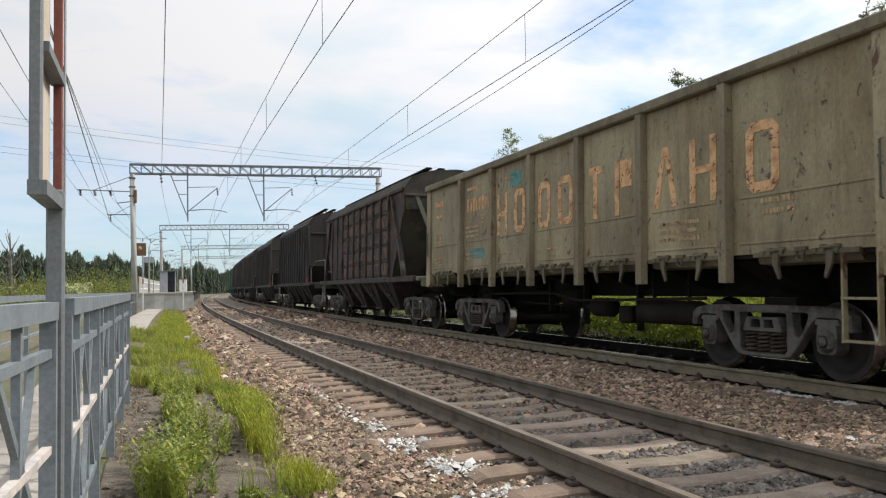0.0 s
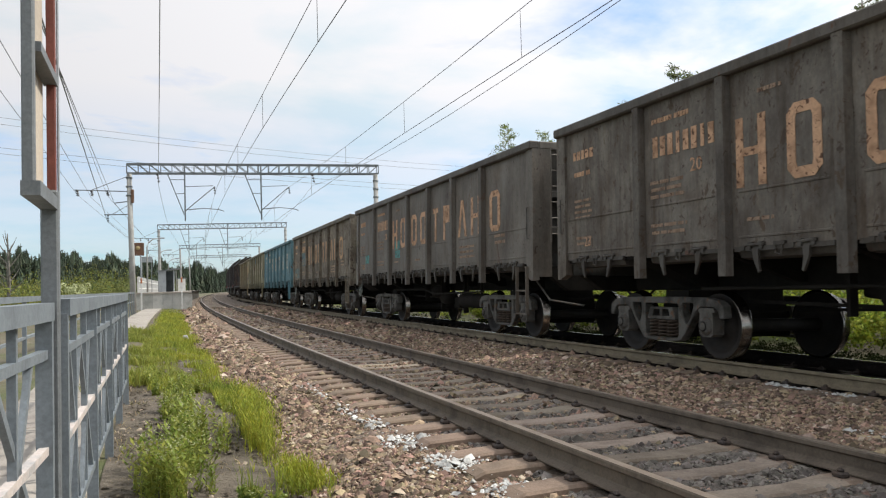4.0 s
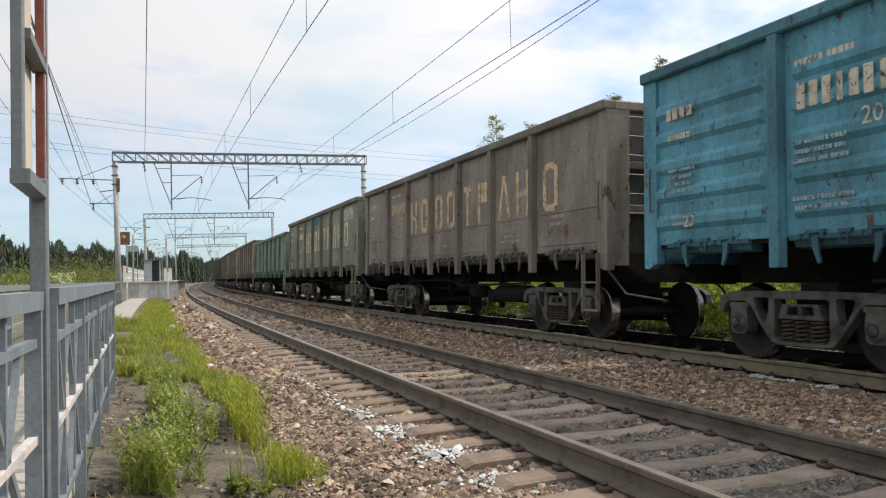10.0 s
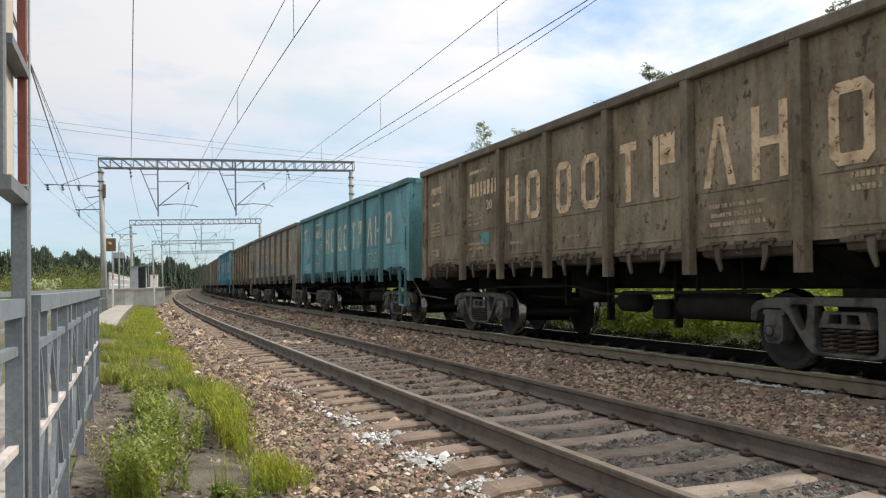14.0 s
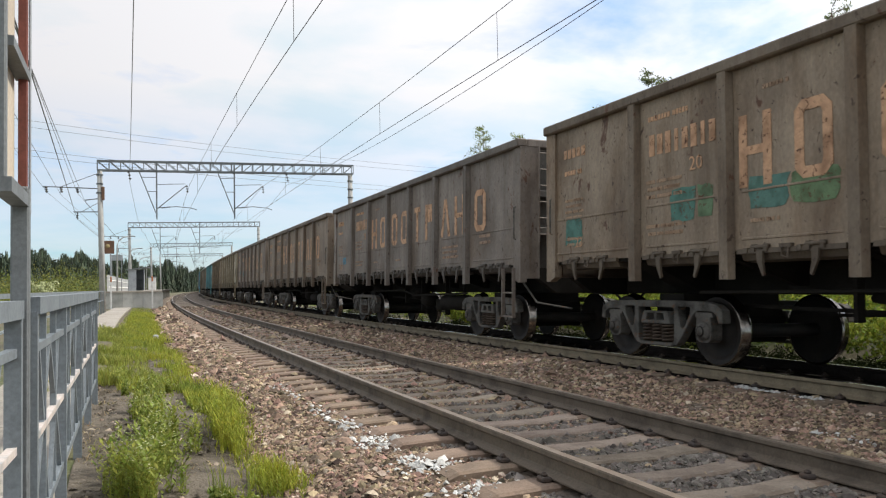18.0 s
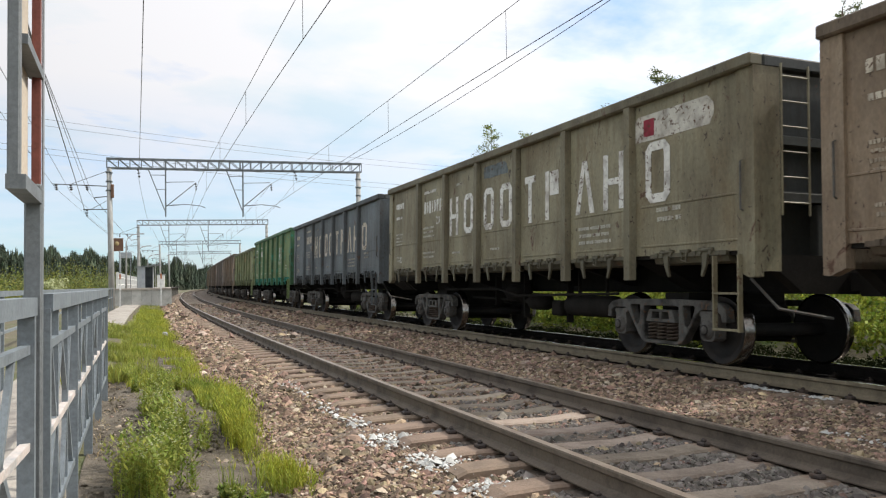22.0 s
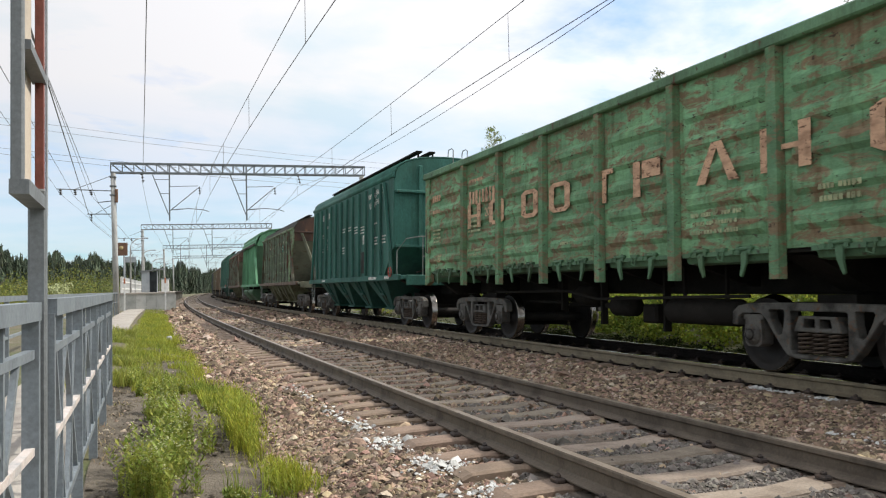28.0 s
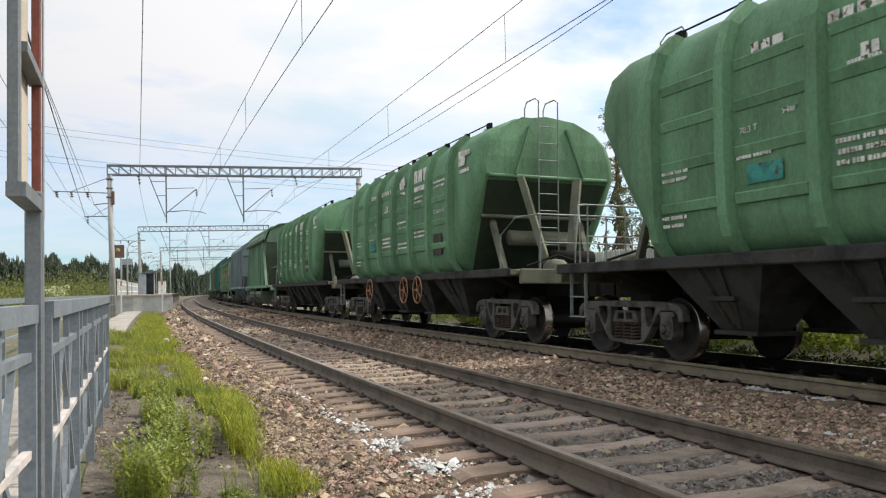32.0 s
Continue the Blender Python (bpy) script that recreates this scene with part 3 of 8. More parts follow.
def bolster_end_mesh():
    """The bolster's end in the frame opening: a lipped casting with two pockets."""
    pocket = [(0.03, 0.535), (0.19, 0.535), (0.165, 0.625), (0.03, 0.625)]
    return plate_mesh("bolster_end", [(-0.31, 0.490), (0.31, 0.490), (0.30, 0.53), (0.245, 0.655), (-0.245, 0.655), (-0.30, 0.53)], [pocket, [(-a, b) for a, b in reversed(pocket)]], -0.075, 0.075, "bogie", 0.008)


def axle_box_mesh():
    sh = Shape()
    sh.prism([(-0.125, 0.33), (-0.135, 0.46), (-0.12, 0.60), (0.12, 0.60), (0.135, 0.46), (0.125, 0.33), (0.075, 0.295), (-0.075, 0.295)], -0.11, 0.06)
    sh.prism([(-0.16, 0.60), (0.16, 0.60), (0.14, 0.655), (-0.14, 0.655)], -0.10, 0.055)
    sh.lathe((0.07, 0, WHEEL_R), [(-0.02, 0.118), (0.015, 0.114), (0.022, 0.095), (0.034, 0.09), (0.04, 0.055), (0.052, 0.05), (0.056, 0.0)], 12)
    for a in range(4):
        sh.lathe((0.088, 0.085 * math.cos(a * math.pi / 2 + 0.785), WHEEL_R + 0.085 * math.sin(a * math.pi / 2 + 0.785)), [(0.0, 0.016), (0.022, 0.016), (0.022, 0.0)], 6)
    return fix_normals(sh.mesh("axle_box", "axlebox"))


PARTS = {}


def running_gear(root, half):
    """Two bogies and four wheelsets. Returns the wheelsets with their place along the wagon."""
    if not PARTS:
        PARTS.update(wheel=wheel_mesh(), axle=axle_mesh(), frame=side_frame_mesh(), spring=spring_mesh(), box=axle_box_mesh())
        b = Shape().prism([(-0.25, 0.88), (0.25, 0.88), (0.25, 0.74), (0.31, 0.70), (0.31, 0.26), (-0.31, 0.26), (-0.31, 0.70), (-0.25, 0.74)], -0.80, 0.80)
        PARTS["beam"] = fix_normals(Shape().cbox((0, 0, 0.42), (1.40, 0.10, 0.34), 0.02).mesh("brake_beam", "under"))
        PARTS["end"] = bolster_end_mesh()
        PARTS["bolster"] = fix_normals(b.mesh("bogie", "under"))
    sets = []
    for g in (1, -1):
        bo = part("bogie", PARTS["bolster"], None, root, "cast steel two-axle bogie")
        bo.location = (0, g * half, 0)
        for y in (-0.44, 0.44):
            part("brake_beam", PARTS["beam"], None, bo).location = (0, y, 0)
        for x in (-1, 1):
            fr = part("side_frame", PARTS["frame"], None, bo)
            fr.location = (x * 1.0, 0, 0)
            for y in (-0.2, 0.0, 0.2):
                sp = part("coil_spring", PARTS["spring"], None, bo)
                sp.location = (x * 1.0, y, 0)
            part("bolster_end", PARTS["end"], None, bo).location = (x * 1.0, 0, 0)
            for y in (-0.925, 0.925):
                ax = part("axle_box", PARTS["box"], None, bo)
                ax.location = (x * 1.0, y, 0)
                ax.rotation_euler = (0, 0, 0 if x > 0 else math.pi)
        for y in (-0.925, 0.925):
            ws = part("wheelset", PARTS["axle"], None, root, "steel wheelset with worn bright treads")
            ws.location = (0, g * half + y, WHEEL_R)
            for x in (-1, 1):
                w = part("wheel", PARTS["wheel"], None, ws)
                w.location = (x * 0.79, 0, 0)
                w.rotation_euler = (0, 0, 0 if x > 0 else math.pi)
            sets.append(ws)
    return sets


def coupler(root, end, sgn):
    sh = Shape()
    sh.beam((0, sgn * (end - 0.75), 1.02), (0, sgn * (end - 0.28), 1.02), 0.16, 0.20)
    sh.prism([(-0.16, sgn * (end - 0.30)), (-0.22, sgn * (end + 0.0)), (-0.06, sgn * (end + 0.03)), (0.02, sgn * (end - 0.10)), (0.22, sgn * (end - 0.02)), (0.16, sgn * (end - 0.30))], 0.86, 1.18, "xy")
    part("coupler", sh, "under", root, "grimy automatic coupler")
    hose = Shape().tube([(0.35, sgn * (end - 0.55), 0.95), (0.37, sgn * (end - 0.30), 0.80), (0.36, sgn * (end - 0.12), 0.62), (0.33, sgn * (end + 0.0), 0.56)], 0.022, 6)
    part("brake_hose", hose, "under", root)


def handwheel(root, c, r, mat, axis="x", label="spoked brake handwheel"):
    sh = Shape().ring(c, r, 0.014, axis, 20, 6)
    for k in range(5):
        w = 2 * math.pi * k / 5
        d = {"x": (0, math.cos(w) * r, math.sin(w) * r), "y": (math.cos(w) * r, 0, math.sin(w) * r)}[axis]
        sh.tube([c, (c[0] + d[0], c[1] + d[1], c[2] + d[2])], 0.009, 4)
    sh.lathe(c, [(-0.03, 0.0), (-0.03, 0.03), (0.03, 0.03), (0.03, 0.0)], 8, axis)
    part("handwheel", sh, mat, root, label)


def ladder(root, x0, x1, y, z0, z1, n, mat="handrail", tops=0.0, out=0.0, name="ladder"):
    sh = Shape()
    for x in (x0, x1):
        pts = [(x, y, z0), (x, y, z1)]
        if tops:
            pts += [(x, y, z1 + tops * 0.8), (x, y + out * 0.3, z1 + tops), (x, y + out, z1 + tops), (x, y + out * 1.2, z1 + tops * 0.7), (x, y + out * 1.2, z1)]
        sh.tube(pts, 0.014, 5)
    for k in range(n):
        z = z0 + (z1 - z0) * (k + 0.5) / n
        sh.tube([(x0, y, z), (x1, y, z)], 0.011, 5)
    return part(name, sh, mat, root)


def bars(root, rows, x, mat="letters", name="stencil_lettering", label="small stencilled markings"):
    """Small lines of paint on the side at x: rows of (y far, z, width, height, lines)."""
    sh = Shape()
    rnd = random.Random(int(abs(x) * 1000) + len(rows))
    for y, z, w, h, n in rows:
        for k in range(n):
            zz = z - k * h * 1.7
            at, stop = y - (0.0, 0.07, 0.02, 0.11)[k % 4] * w * 0.5, y - w + (0.0, 0.07, 0.02, 0.11)[(k + 2) % 4] * w * 0.5
            left = rnd.randint(3, 7)
            while at - 0.3 * h > stop:
                cw = h * rnd.uniform(0.42, 0.72)
                sh.box((x, at - cw / 2, zz), (0.006, cw, h * rnd.uniform(0.72, 0.84)))
                left -= 1
                at -= cw + h * (0.22 if left else 0.7)
                left = left or rnd.randint(3, 7)
    o = part(name, sh, mat, root, label)
    o["kind"] = "stuff"
    return o


def lettering(root, words, x, y, z, size, label):
    """Readable stencilled words on the side at x, starting at y, base line z."""
    cu = bpy.data.curves.new("lettering", "FONT")
    cu.body, cu.size, cu.extrude, cu.resolution_u = words, size, 0.002, 2
    tmp = bpy.data.objects.new("lettering", cu)
    me = bpy.data.meshes.new_from_object(tmp)
    bpy.data.objects.remove(tmp)
    me.transform(Matrix(((0, 0, -1, x), (-1, 0, 0, y), (0, 1, 0, z), (0, 0, 0, 1))))
    me.materials.clear()
    me.materials.append(M["letters"])
    return part("lettering", me, None, root, label)


POSTS = (-4.213, -2.528, -0.843, 0.843, 2.528, 4.213)
BAY = (6.48, 4.213, 2.528, 0.843, -0.843, -2.528, -4.213, -6.48)
POST_Z, WALL_Z = 1.04, 1.35


def wall_panel(y0, y1, style, top_z):
    """One side panel between posts, drawn out from its section; outward is -x."""
    top = top_z - 0.13
    out = [(0.055, WALL_Z), (0.005, WALL_Z)]
    if style == "smooth":
        for z in (1.47, 1.98):
            out += [(0.005, z - 0.014), (-0.006, z - 0.009), (-0.006, z + 0.009), (0.005, z + 0.014)]
    elif style == "plank":
        for z in (1.47, *(1.47 + (top - 1.47) * k / 5.3 for k in range(1, 6))):
            out += [(0.005, z - 0.018), (-0.010, z - 0.012), (-0.010, z + 0.012), (0.005, z + 0.018)]
    else:
        for z in (1.62 + (top - 1.70) * k / 5 for k in range(5)):
            out += [(0.005, z - 0.10), (-0.034, z - 0.04), (-0.034, z + 0.04), (0.005, z + 0.10)]
    out += [(0.005, top), (0.055, top)]
    n = len(out)
    sh = Shape()
    ends = (y0, y0 + 0.14, y0 + 0.19, y1 - 0.19, y1 - 0.14, y1)
    for i, y in enumerate(ends):
        flat = i in (0, 1, 4, 5)
        sh.v += [(max(a, 0.005) if flat and a < 0.03 else a, y, b) for a, b in out]
    for i in range(len(ends) - 1):
        for j in range(n):
            k = (j + 1) % n
            sh.f.append((i * n + j, i * n + k, (i + 1) * n + k, (i + 1) * n + j))
    sh.f += [tuple(range(n)), tuple(range(6 * n - 1, 5 * n - 1, -1))]
    sh.mi, sh.sm = [0] * len(sh.f), [False] * len(sh.f)
    return sh


def hatch_shape():
    """A discharge hatch edge with hinge lugs, two wedge hooks and a loop between them."""
    sh = Shape()
    sh.box((0.0, 0, 1.335), (0.05, 1.40, 0.05))
    sh.prism([(0.02, 1.31), (0.05, 1.24), (0.20, 1.22), (0.20, 1.30)], -0.68, 0.68, "xz")
    for y, g in ((0.36, 1), (-0.36, -1)):
        # wedge hooks, the two tips turned towards each other
        sh.prism([(y + g * a, b) for a, b in ((0.045, 1.33), (-0.045, 1.33), (-0.042, 1.20), (-0.066, 1.085), (-0.042, 1.068), (0.030, 1.215))], -0.042, -0.012)
        for dy in (0.085, -0.085):
            sh.box((-0.020, y + dy, 1.365), (0.05, 0.045, 0.075))
        sh.lathe((-0.028, y, 1.375), [(-0.12, 0), (-0.12, 0.022), (0.12, 0.022), (0.12, 0)], 6, "y")
        sh.box((-0.015, y + 0.20, 1.345), (0.045, 0.055, 0.05))
    sh.tube([(-0.03, 0.06, 1.38), (-0.045, 0.055, 1.27), (-0.045, -0.02, 1.25), (-0.03, -0.03, 1.38)], 0.012, 5)
    sh.box((-0.018, 0.015, 1.375), (0.045, 0.15, 0.04))
    return sh


def plain_mark(sh, y, z0, z1, w, kind, x, s=0.115):
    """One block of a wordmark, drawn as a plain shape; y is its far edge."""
    if kind == "pair":
        for a in (0, w - s):
            sh.box((x, y - a - s / 2, (z0 + z1) / 2), (0.006, s, z1 - z0))
        sh.box((x, y - w / 2, (z0 + z1) / 2), (0.005, w - 1.9 * s, s * 0.8))
    elif kind == "frame":
        c = 0.87 * s
        outer = [(y - c, z0), (y - w + c, z0), (y - w, z0 + c), (y - w, z1 - c), (y - w + c, z1), (y - c, z1), (y, z1 - c), (y, z0 + c)]
        inner = [(y - 1.13 * s, z0 + s), (y - w + 1.13 * s, z0 + s), (y - w + s, z0 + 1.43 * s), (y - w + s, z1 - 1.43 * s), (y - w + 1.13 * s, z1 - s), (y - 1.13 * s, z1 - s), (y - s, z1 - 1.43 * s), (y - s, z0 + 1.43 * s)]
        vs = [(x + d, p[0], p[1]) for d in (-0.003, 0.003) for p in outer + inner]
        fs = []
        for i in range(8):
            j = (i + 1) % 8
            fs += [(i, j, 8 + j, 8 + i), (16 + i, 24 + i, 24 + j, 16 + j), (i, 16 + i, 16 + j, j), (8 + i, 8 + j, 24 + j, 24 + i)]
        sh.add(vs, fs)
    elif kind == "bar":
        sh.box((x, y - w * 0.45, (z0 + z1) / 2), (0.006, s, z1 - z0))
        sh.box((x, y - w * 0.45, z1 - s / 2), (0.005, w * 0.8, s))
    elif kind == "flag":
        sh.box((x, y - s / 2, (z0 + z1) / 2), (0.006, s, z1 - z0))
        sh.box((x, y - w * 0.6, z1 - 0.26 * (z1 - z0)), (0.005, w * 0.6, 0.49 * (z1 - z0)))
    elif kind == "wedge":
        sh.prism([(y, z0), (y - s, z0), (y - w * 0.5, z1 - 1.04 * s), (y - w + s, z0), (y - w, z0), (y - w * 0.62, z1), (y - w * 0.38, z1)], x - 0.003, x + 0.003)


WORD = ((2.40, 0.46, "pair"), (1.62, 0.46, "frame"), (0.62, 0.44, "frame"), (-0.12, 0.48, "frame"), (-1.10, 0.46, "bar"), (-1.86, 0.48, "flag"),
        (-2.82, 0.52, "wedge"), (-3.60, 0.50, "pair"), (-4.62, 0.50, "frame"))


def gondola(style, top_z=3.46):
    """An open-top wagon with ribbed sides and discharge hatches."""
    root = new("gondola_wagon")
    side = -1.43
    for i in range(7):
        y1, y0 = BAY[i] - 0.04, BAY[i + 1] + 0.04
        for g in (1, -1):
            sh = wall_panel(y0, y1, style, top_z)
            sh.v = [(g * (v[0] + side), v[1], v[2]) for v in sh.v]
            part("side_panel", sh, "paint", root)
    post = Shape()
    post.prism([(-0.092, 0), (-0.066, -0.085), (0.066, -0.085), (0.092, 0)], POST_Z, top_z - 0.13, "xy")
    post.v = [(v[1], v[0], v[2]) for v in post.v]
    pm = fix_normals(post.mesh("side_post", "paint"))
    corner = Shape()
    corner.prism([(-0.12, 1.12), (0.14, 1.12), (0.14, top_z - 0.13), (-0.12, top_z - 0.13)], -0.02, 0.10)
    corner.prism([(0.08, 1.12), (0.14, 1.12), (0.14, top_z - 0.13), (0.08, top_z - 0.13)], 0.10, 0.34)
    corner.prism([(-0.12, 1.12), (0.06, 1.05), (0.14, 1.06), (0.14, 1.13)], -0.02, 0.10)
    cm = fix_normals(corner.mesh("corner_post", "paint"))
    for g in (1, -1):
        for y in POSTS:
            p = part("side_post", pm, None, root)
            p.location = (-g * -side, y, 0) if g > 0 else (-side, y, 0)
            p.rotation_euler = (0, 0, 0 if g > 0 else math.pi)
        for e in (1, -1):
            p = part("corner_post", cm, None, root)
            p.location = (g * side - g * 0.015, e * 6.36, 0)
            p.scale = (g, e, 1)
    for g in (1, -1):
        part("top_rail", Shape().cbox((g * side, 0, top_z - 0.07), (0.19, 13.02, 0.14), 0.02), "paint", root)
        part("end_rail", Shape().cbox((0, g * 6.43, top_z - 0.07), (2.66, 0.16, 0.14), 0.02), "paint", root)
        prof = [(6.26, 1.12), (6.31, 1.12)]
        for zz in (1.93, 2.55):
            prof += [(6.31, zz - 0.06), (6.46, zz - 0.045), (6.46, zz + 0.045), (6.31, zz + 0.09)]
        prof += [(6.31, top_z - 0.10), (6.26, top_z - 0.10)]
        end = Shape().prism([(g * p, q) for p, q in prof], -1.32, 1.32)
        for x in (-0.45, 0.45):
            part("end_stiffener", Shape().cbox((x, g * 6.38, 1.48), (0.16, 0.13, 0.78), 0.01), "paint", root)
        part("end_wall", end, "paint", root)
        ladder(root, g * 1.14, g * 0.76, g * 6.56, 1.72, top_z - 0.10, 6, "paint")
        st = Shape()
        for y in (5.90, 6.30):
            st.beam((g * 1.49, g * y, 1.30), (g * 1.49, g * y, 0.46), 0.06, 0.02)
        for z in (0.48, 0.88):
            st.beam((g * 1.49, g * 5.88, z), (g * 1.49, g * 6.32, z), 0.05, 0.025)
        part("step_iron", st, "paint", root)
        coupler(root, 6.96, g)
    for y, z in ((-6.33, 2.05), (6.33, 2.05)):
        part("grab_handle", Shape().tube([(-1.45, y, z - 0.28), (-1.50, y, z - 0.26), (-1.50, y, z + 0.26), (-1.45, y, z + 0.28)], 0.012, 5), "bogie", root)
    part("floor_plate", Shape().box((0, 0, 1.33), (2.78, 12.48, 0.05)), "under", root)
    sill = Shape().cbox((0, 0, 1.08), (0.50, 12.3, 0.40), 0.03)
    for y in (-4.325, 4.325):
        part("bolster_beam", Shape().prism([(-1.30, 1.28), (1.30, 1.28), (0.5, 0.92), (-0.5, 0.92)], y - 0.2, y + 0.2, "xz"), "under", root)
    for y in (-2.6, -0.87, 0.87, 2.6):
        part("cross_beam", Shape().prism([(-1.36, 1.28), (1.36, 1.28), (0.4, 0.98), (-0.4, 0.98)], y - 0.05, y + 0.05, "xz"), "under", root)
    for e in (-1, 1):
        part("end_beam", Shape().prism([(-1.36, 1.30), (1.36, 1.30), (0.75, 0.88), (-0.75, 0.88)], e * 6.38 - 0.08, e * 6.38 + 0.08, "xz"), "under", root)
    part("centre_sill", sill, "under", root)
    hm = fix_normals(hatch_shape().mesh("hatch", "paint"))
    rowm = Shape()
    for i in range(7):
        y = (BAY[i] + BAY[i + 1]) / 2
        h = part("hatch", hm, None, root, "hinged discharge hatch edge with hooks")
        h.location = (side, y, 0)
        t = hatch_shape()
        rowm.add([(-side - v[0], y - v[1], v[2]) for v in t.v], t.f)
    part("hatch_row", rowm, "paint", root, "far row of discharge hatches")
    tank = Shape().lathe((-0.90, -2.40, 0.66), [(-0.72, 0), (-0.70, 0.11), (-0.62, 0.165), (0.62, 0.165), (0.70, 0.11), (0.72, 0)], 16, "y")
    for y in (-2.8, -2.0):
        tank.beam((-0.90, y, 0.80), (-0.90, y, 1.25), 0.05, 0.03)
    part("air_reservoir", tank, "under", root, "dark air reservoir")
    cy = Shape().lathe((-0.55, 0.9, 0.85), [(-0.3, 0), (-0.3, 0.17), (0.25, 0.17), (0.3, 0.08), (0.55, 0.05), (0.55, 0)], 12, "y")
    cy.beam((-0.5, -3.3, 0.62), (-0.5, 3.3, 0.74), 0.035, 0.04).beam((0.3, -3.3, 0.78), (0.3, 3.3, 0.62), 0.035, 0.04)
    cy.lathe((-0.85, -0.55, 0.70), [(-0.26, 0), (-0.26, 0.15), (0.20, 0.15), (0.26, 0.06), (0.5, 0.04), (0.5, 0)], 14, "y")
    for y, z in ((-1.35, 0.36), (0.25, 0.40), (1.5, 0.6)):
        cy.beam((-0.7, y, z), (-0.7, y, 1.2), 0.11, 0.05)
    cy.cbox((-0.75, -1.15, 0.60), (0.22, 0.34, 0.26), 0.03)
    cy.tube([(-1.1, -3.4, 0.86), (-1.1, -0.2, 0.80), (-1.0, 0.9, 0.92), (-1.1, 3.4, 0.9)], 0.022, 5)
    part("brake_rigging", cy, "under", root, "brake cylinder with its rods")
    safety = Shape().tube([(-1.25, -6.2, 1.05), (-1.15, -6.5, 0.72), (-0.6, -6.7, 0.62)], 0.018, 5)
    part("release_lever", safety, "bogie", root)
    x = side - 0.033 if style == "corrugated" else side + 0.0005
    for y, w, kind in WORD:
        blk = Shape()
        plain_mark(blk, y * 0.98, 2.02, 2.80, w, kind, x)
        part("wordmark_block", blk, "letters", root, "large stencilled wordmark block")
    bars(root, [(6.02, 2.95, 0.62, 0.17, 1), (6.0, 2.66, 0.5, 0.09, 1), (3.95, 3.08, 0.8, 0.08, 1)], x,
         name="number_lettering", label="stencilled number drawn as bars")
    digits = Shape()
    for k in range(8):
        digits.box((x, 3.88 - 0.158 * k, 2.74), (0.006, 0.062 if k in (3, 6) else 0.102, 0.27 - 0.02 * (k % 3 == 1)))
    part("number_lettering", digits, "letters", root, "stencilled number drawn as bars")
    lettering(root, "20", x, 3.18, 2.33, 0.24, "stencilled figure")
    lettering(root, "23", x, 5.72, 1.55, 0.20, "stencilled tare figure")
    bars(root, [(6.0, 2.25, 0.5, 0.05, 4), (5.95, 1.68, 0.45, 0.05, 2), (4.0, 2.28, 0.7, 0.055, 3), (4.0, 1.72, 0.75, 0.055, 2), (2.2, 1.66, 0.4, 0.05, 1), (0.3, 1.65, 0.4, 0.05, 1),
                (-2.85, 1.80, 0.85, 0.06, 3), (-4.75, 1.92, 0.5, 0.07, 2), (2.0, 3.05, 0.35, 0.06, 1)], x)
    sets = running_gear(root, 4.325)
    return root, sets


def hopper_base(root, end, half, color_sill="paint_fresh", side_mat=None):
    sill = Shape().cbox((0, 0, 1.03), (0.46, end * 2 - 0.9, 0.38), 0.03)
    for e in (-1, 1):
        part("bolster_beam", Shape().prism([(-1.30, 1.22), (1.30, 1.22), (0.5, 0.9), (-0.5, 0.9)], e * half - 0.2, e * half + 0.2, "xz"), "under", root)
    part("centre_sill", sill, "under", root)
    for g in (-1, 1):
        part("side_sill", Shape().cbox((g * 1.47, 0, 1.27), (0.10, end * 2 - 1.6, 0.15), 0.015), side_mat or color_sill, root)
        plat = Shape().cbox((0, g * (end - 0.98), 1.27), (2.9, 0.75, 0.10), 0.015)
        plat.cbox((0, g * (end - 0.60), 1.20), (2.7, 0.12, 0.26), 0.015)
        part("end_platform", plat, color_sill, root)
        coupler(root, end, g)
        st = Shape()
        for y in (end - 1.55, end - 1.15):
            st.beam((g * -1.46, g * y, 1.25), (g * -1.46, g * y, 0.55), 0.05, 0.012)
        for z in (0.56, 0.85):
            st.beam((g * -1.46, g * (end - 1.57), z), (g * -1.46, g * (end - 1.13), z), 0.06, 0.02)
        part("step_iron", st, "handrail", root)
    sets = running_gear(root, half)
    return sets


def end_rails(root, end, sgn, mat="handrail", guard=True):
    sh = Shape()
    y = sgn * (end - 0.66)
    yi = sgn * (end - 1.25)
    sh.tube([(-1.40, yi, 1.32), (-1.40, yi, 1.95), (-1.25, (y + yi) / 2, 2.25), (-0.95, y, 2.30), (1.2, y, 2.30), (1.40, yi, 2.2), (1.40, yi, 1.32)], 0.017, 5)
    for x in (-0.9, -0.2, 0.45, 1.2):
        sh.tube([(x, y, 1.32), (x, y, 2.30)], 0.014, 5)
    sh.tube([(-0.9, y, 1.80), (1.2, y, 1.80)], 0.012, 5)
    if guard:
        part("platform_railing", sh, mat, root, "bent tube guard rail")
    eq = Shape().lathe((0.25, sgn * (end - 1.55), 1.58), [(-0.45, 0), (-0.43, 0.14), (0.43, 0.14), (0.45, 0)], 12, "x")
    eq.tube([(-0.9, sgn * (end - 1.2), 1.40), (-0.2, sgn * (end - 1.3), 1.62), (0.6, sgn * (end - 1.2), 1.38)], 0.02, 5)
    part("brake_gear", eq, "under", root, "air cylinder and pipes on the platform")


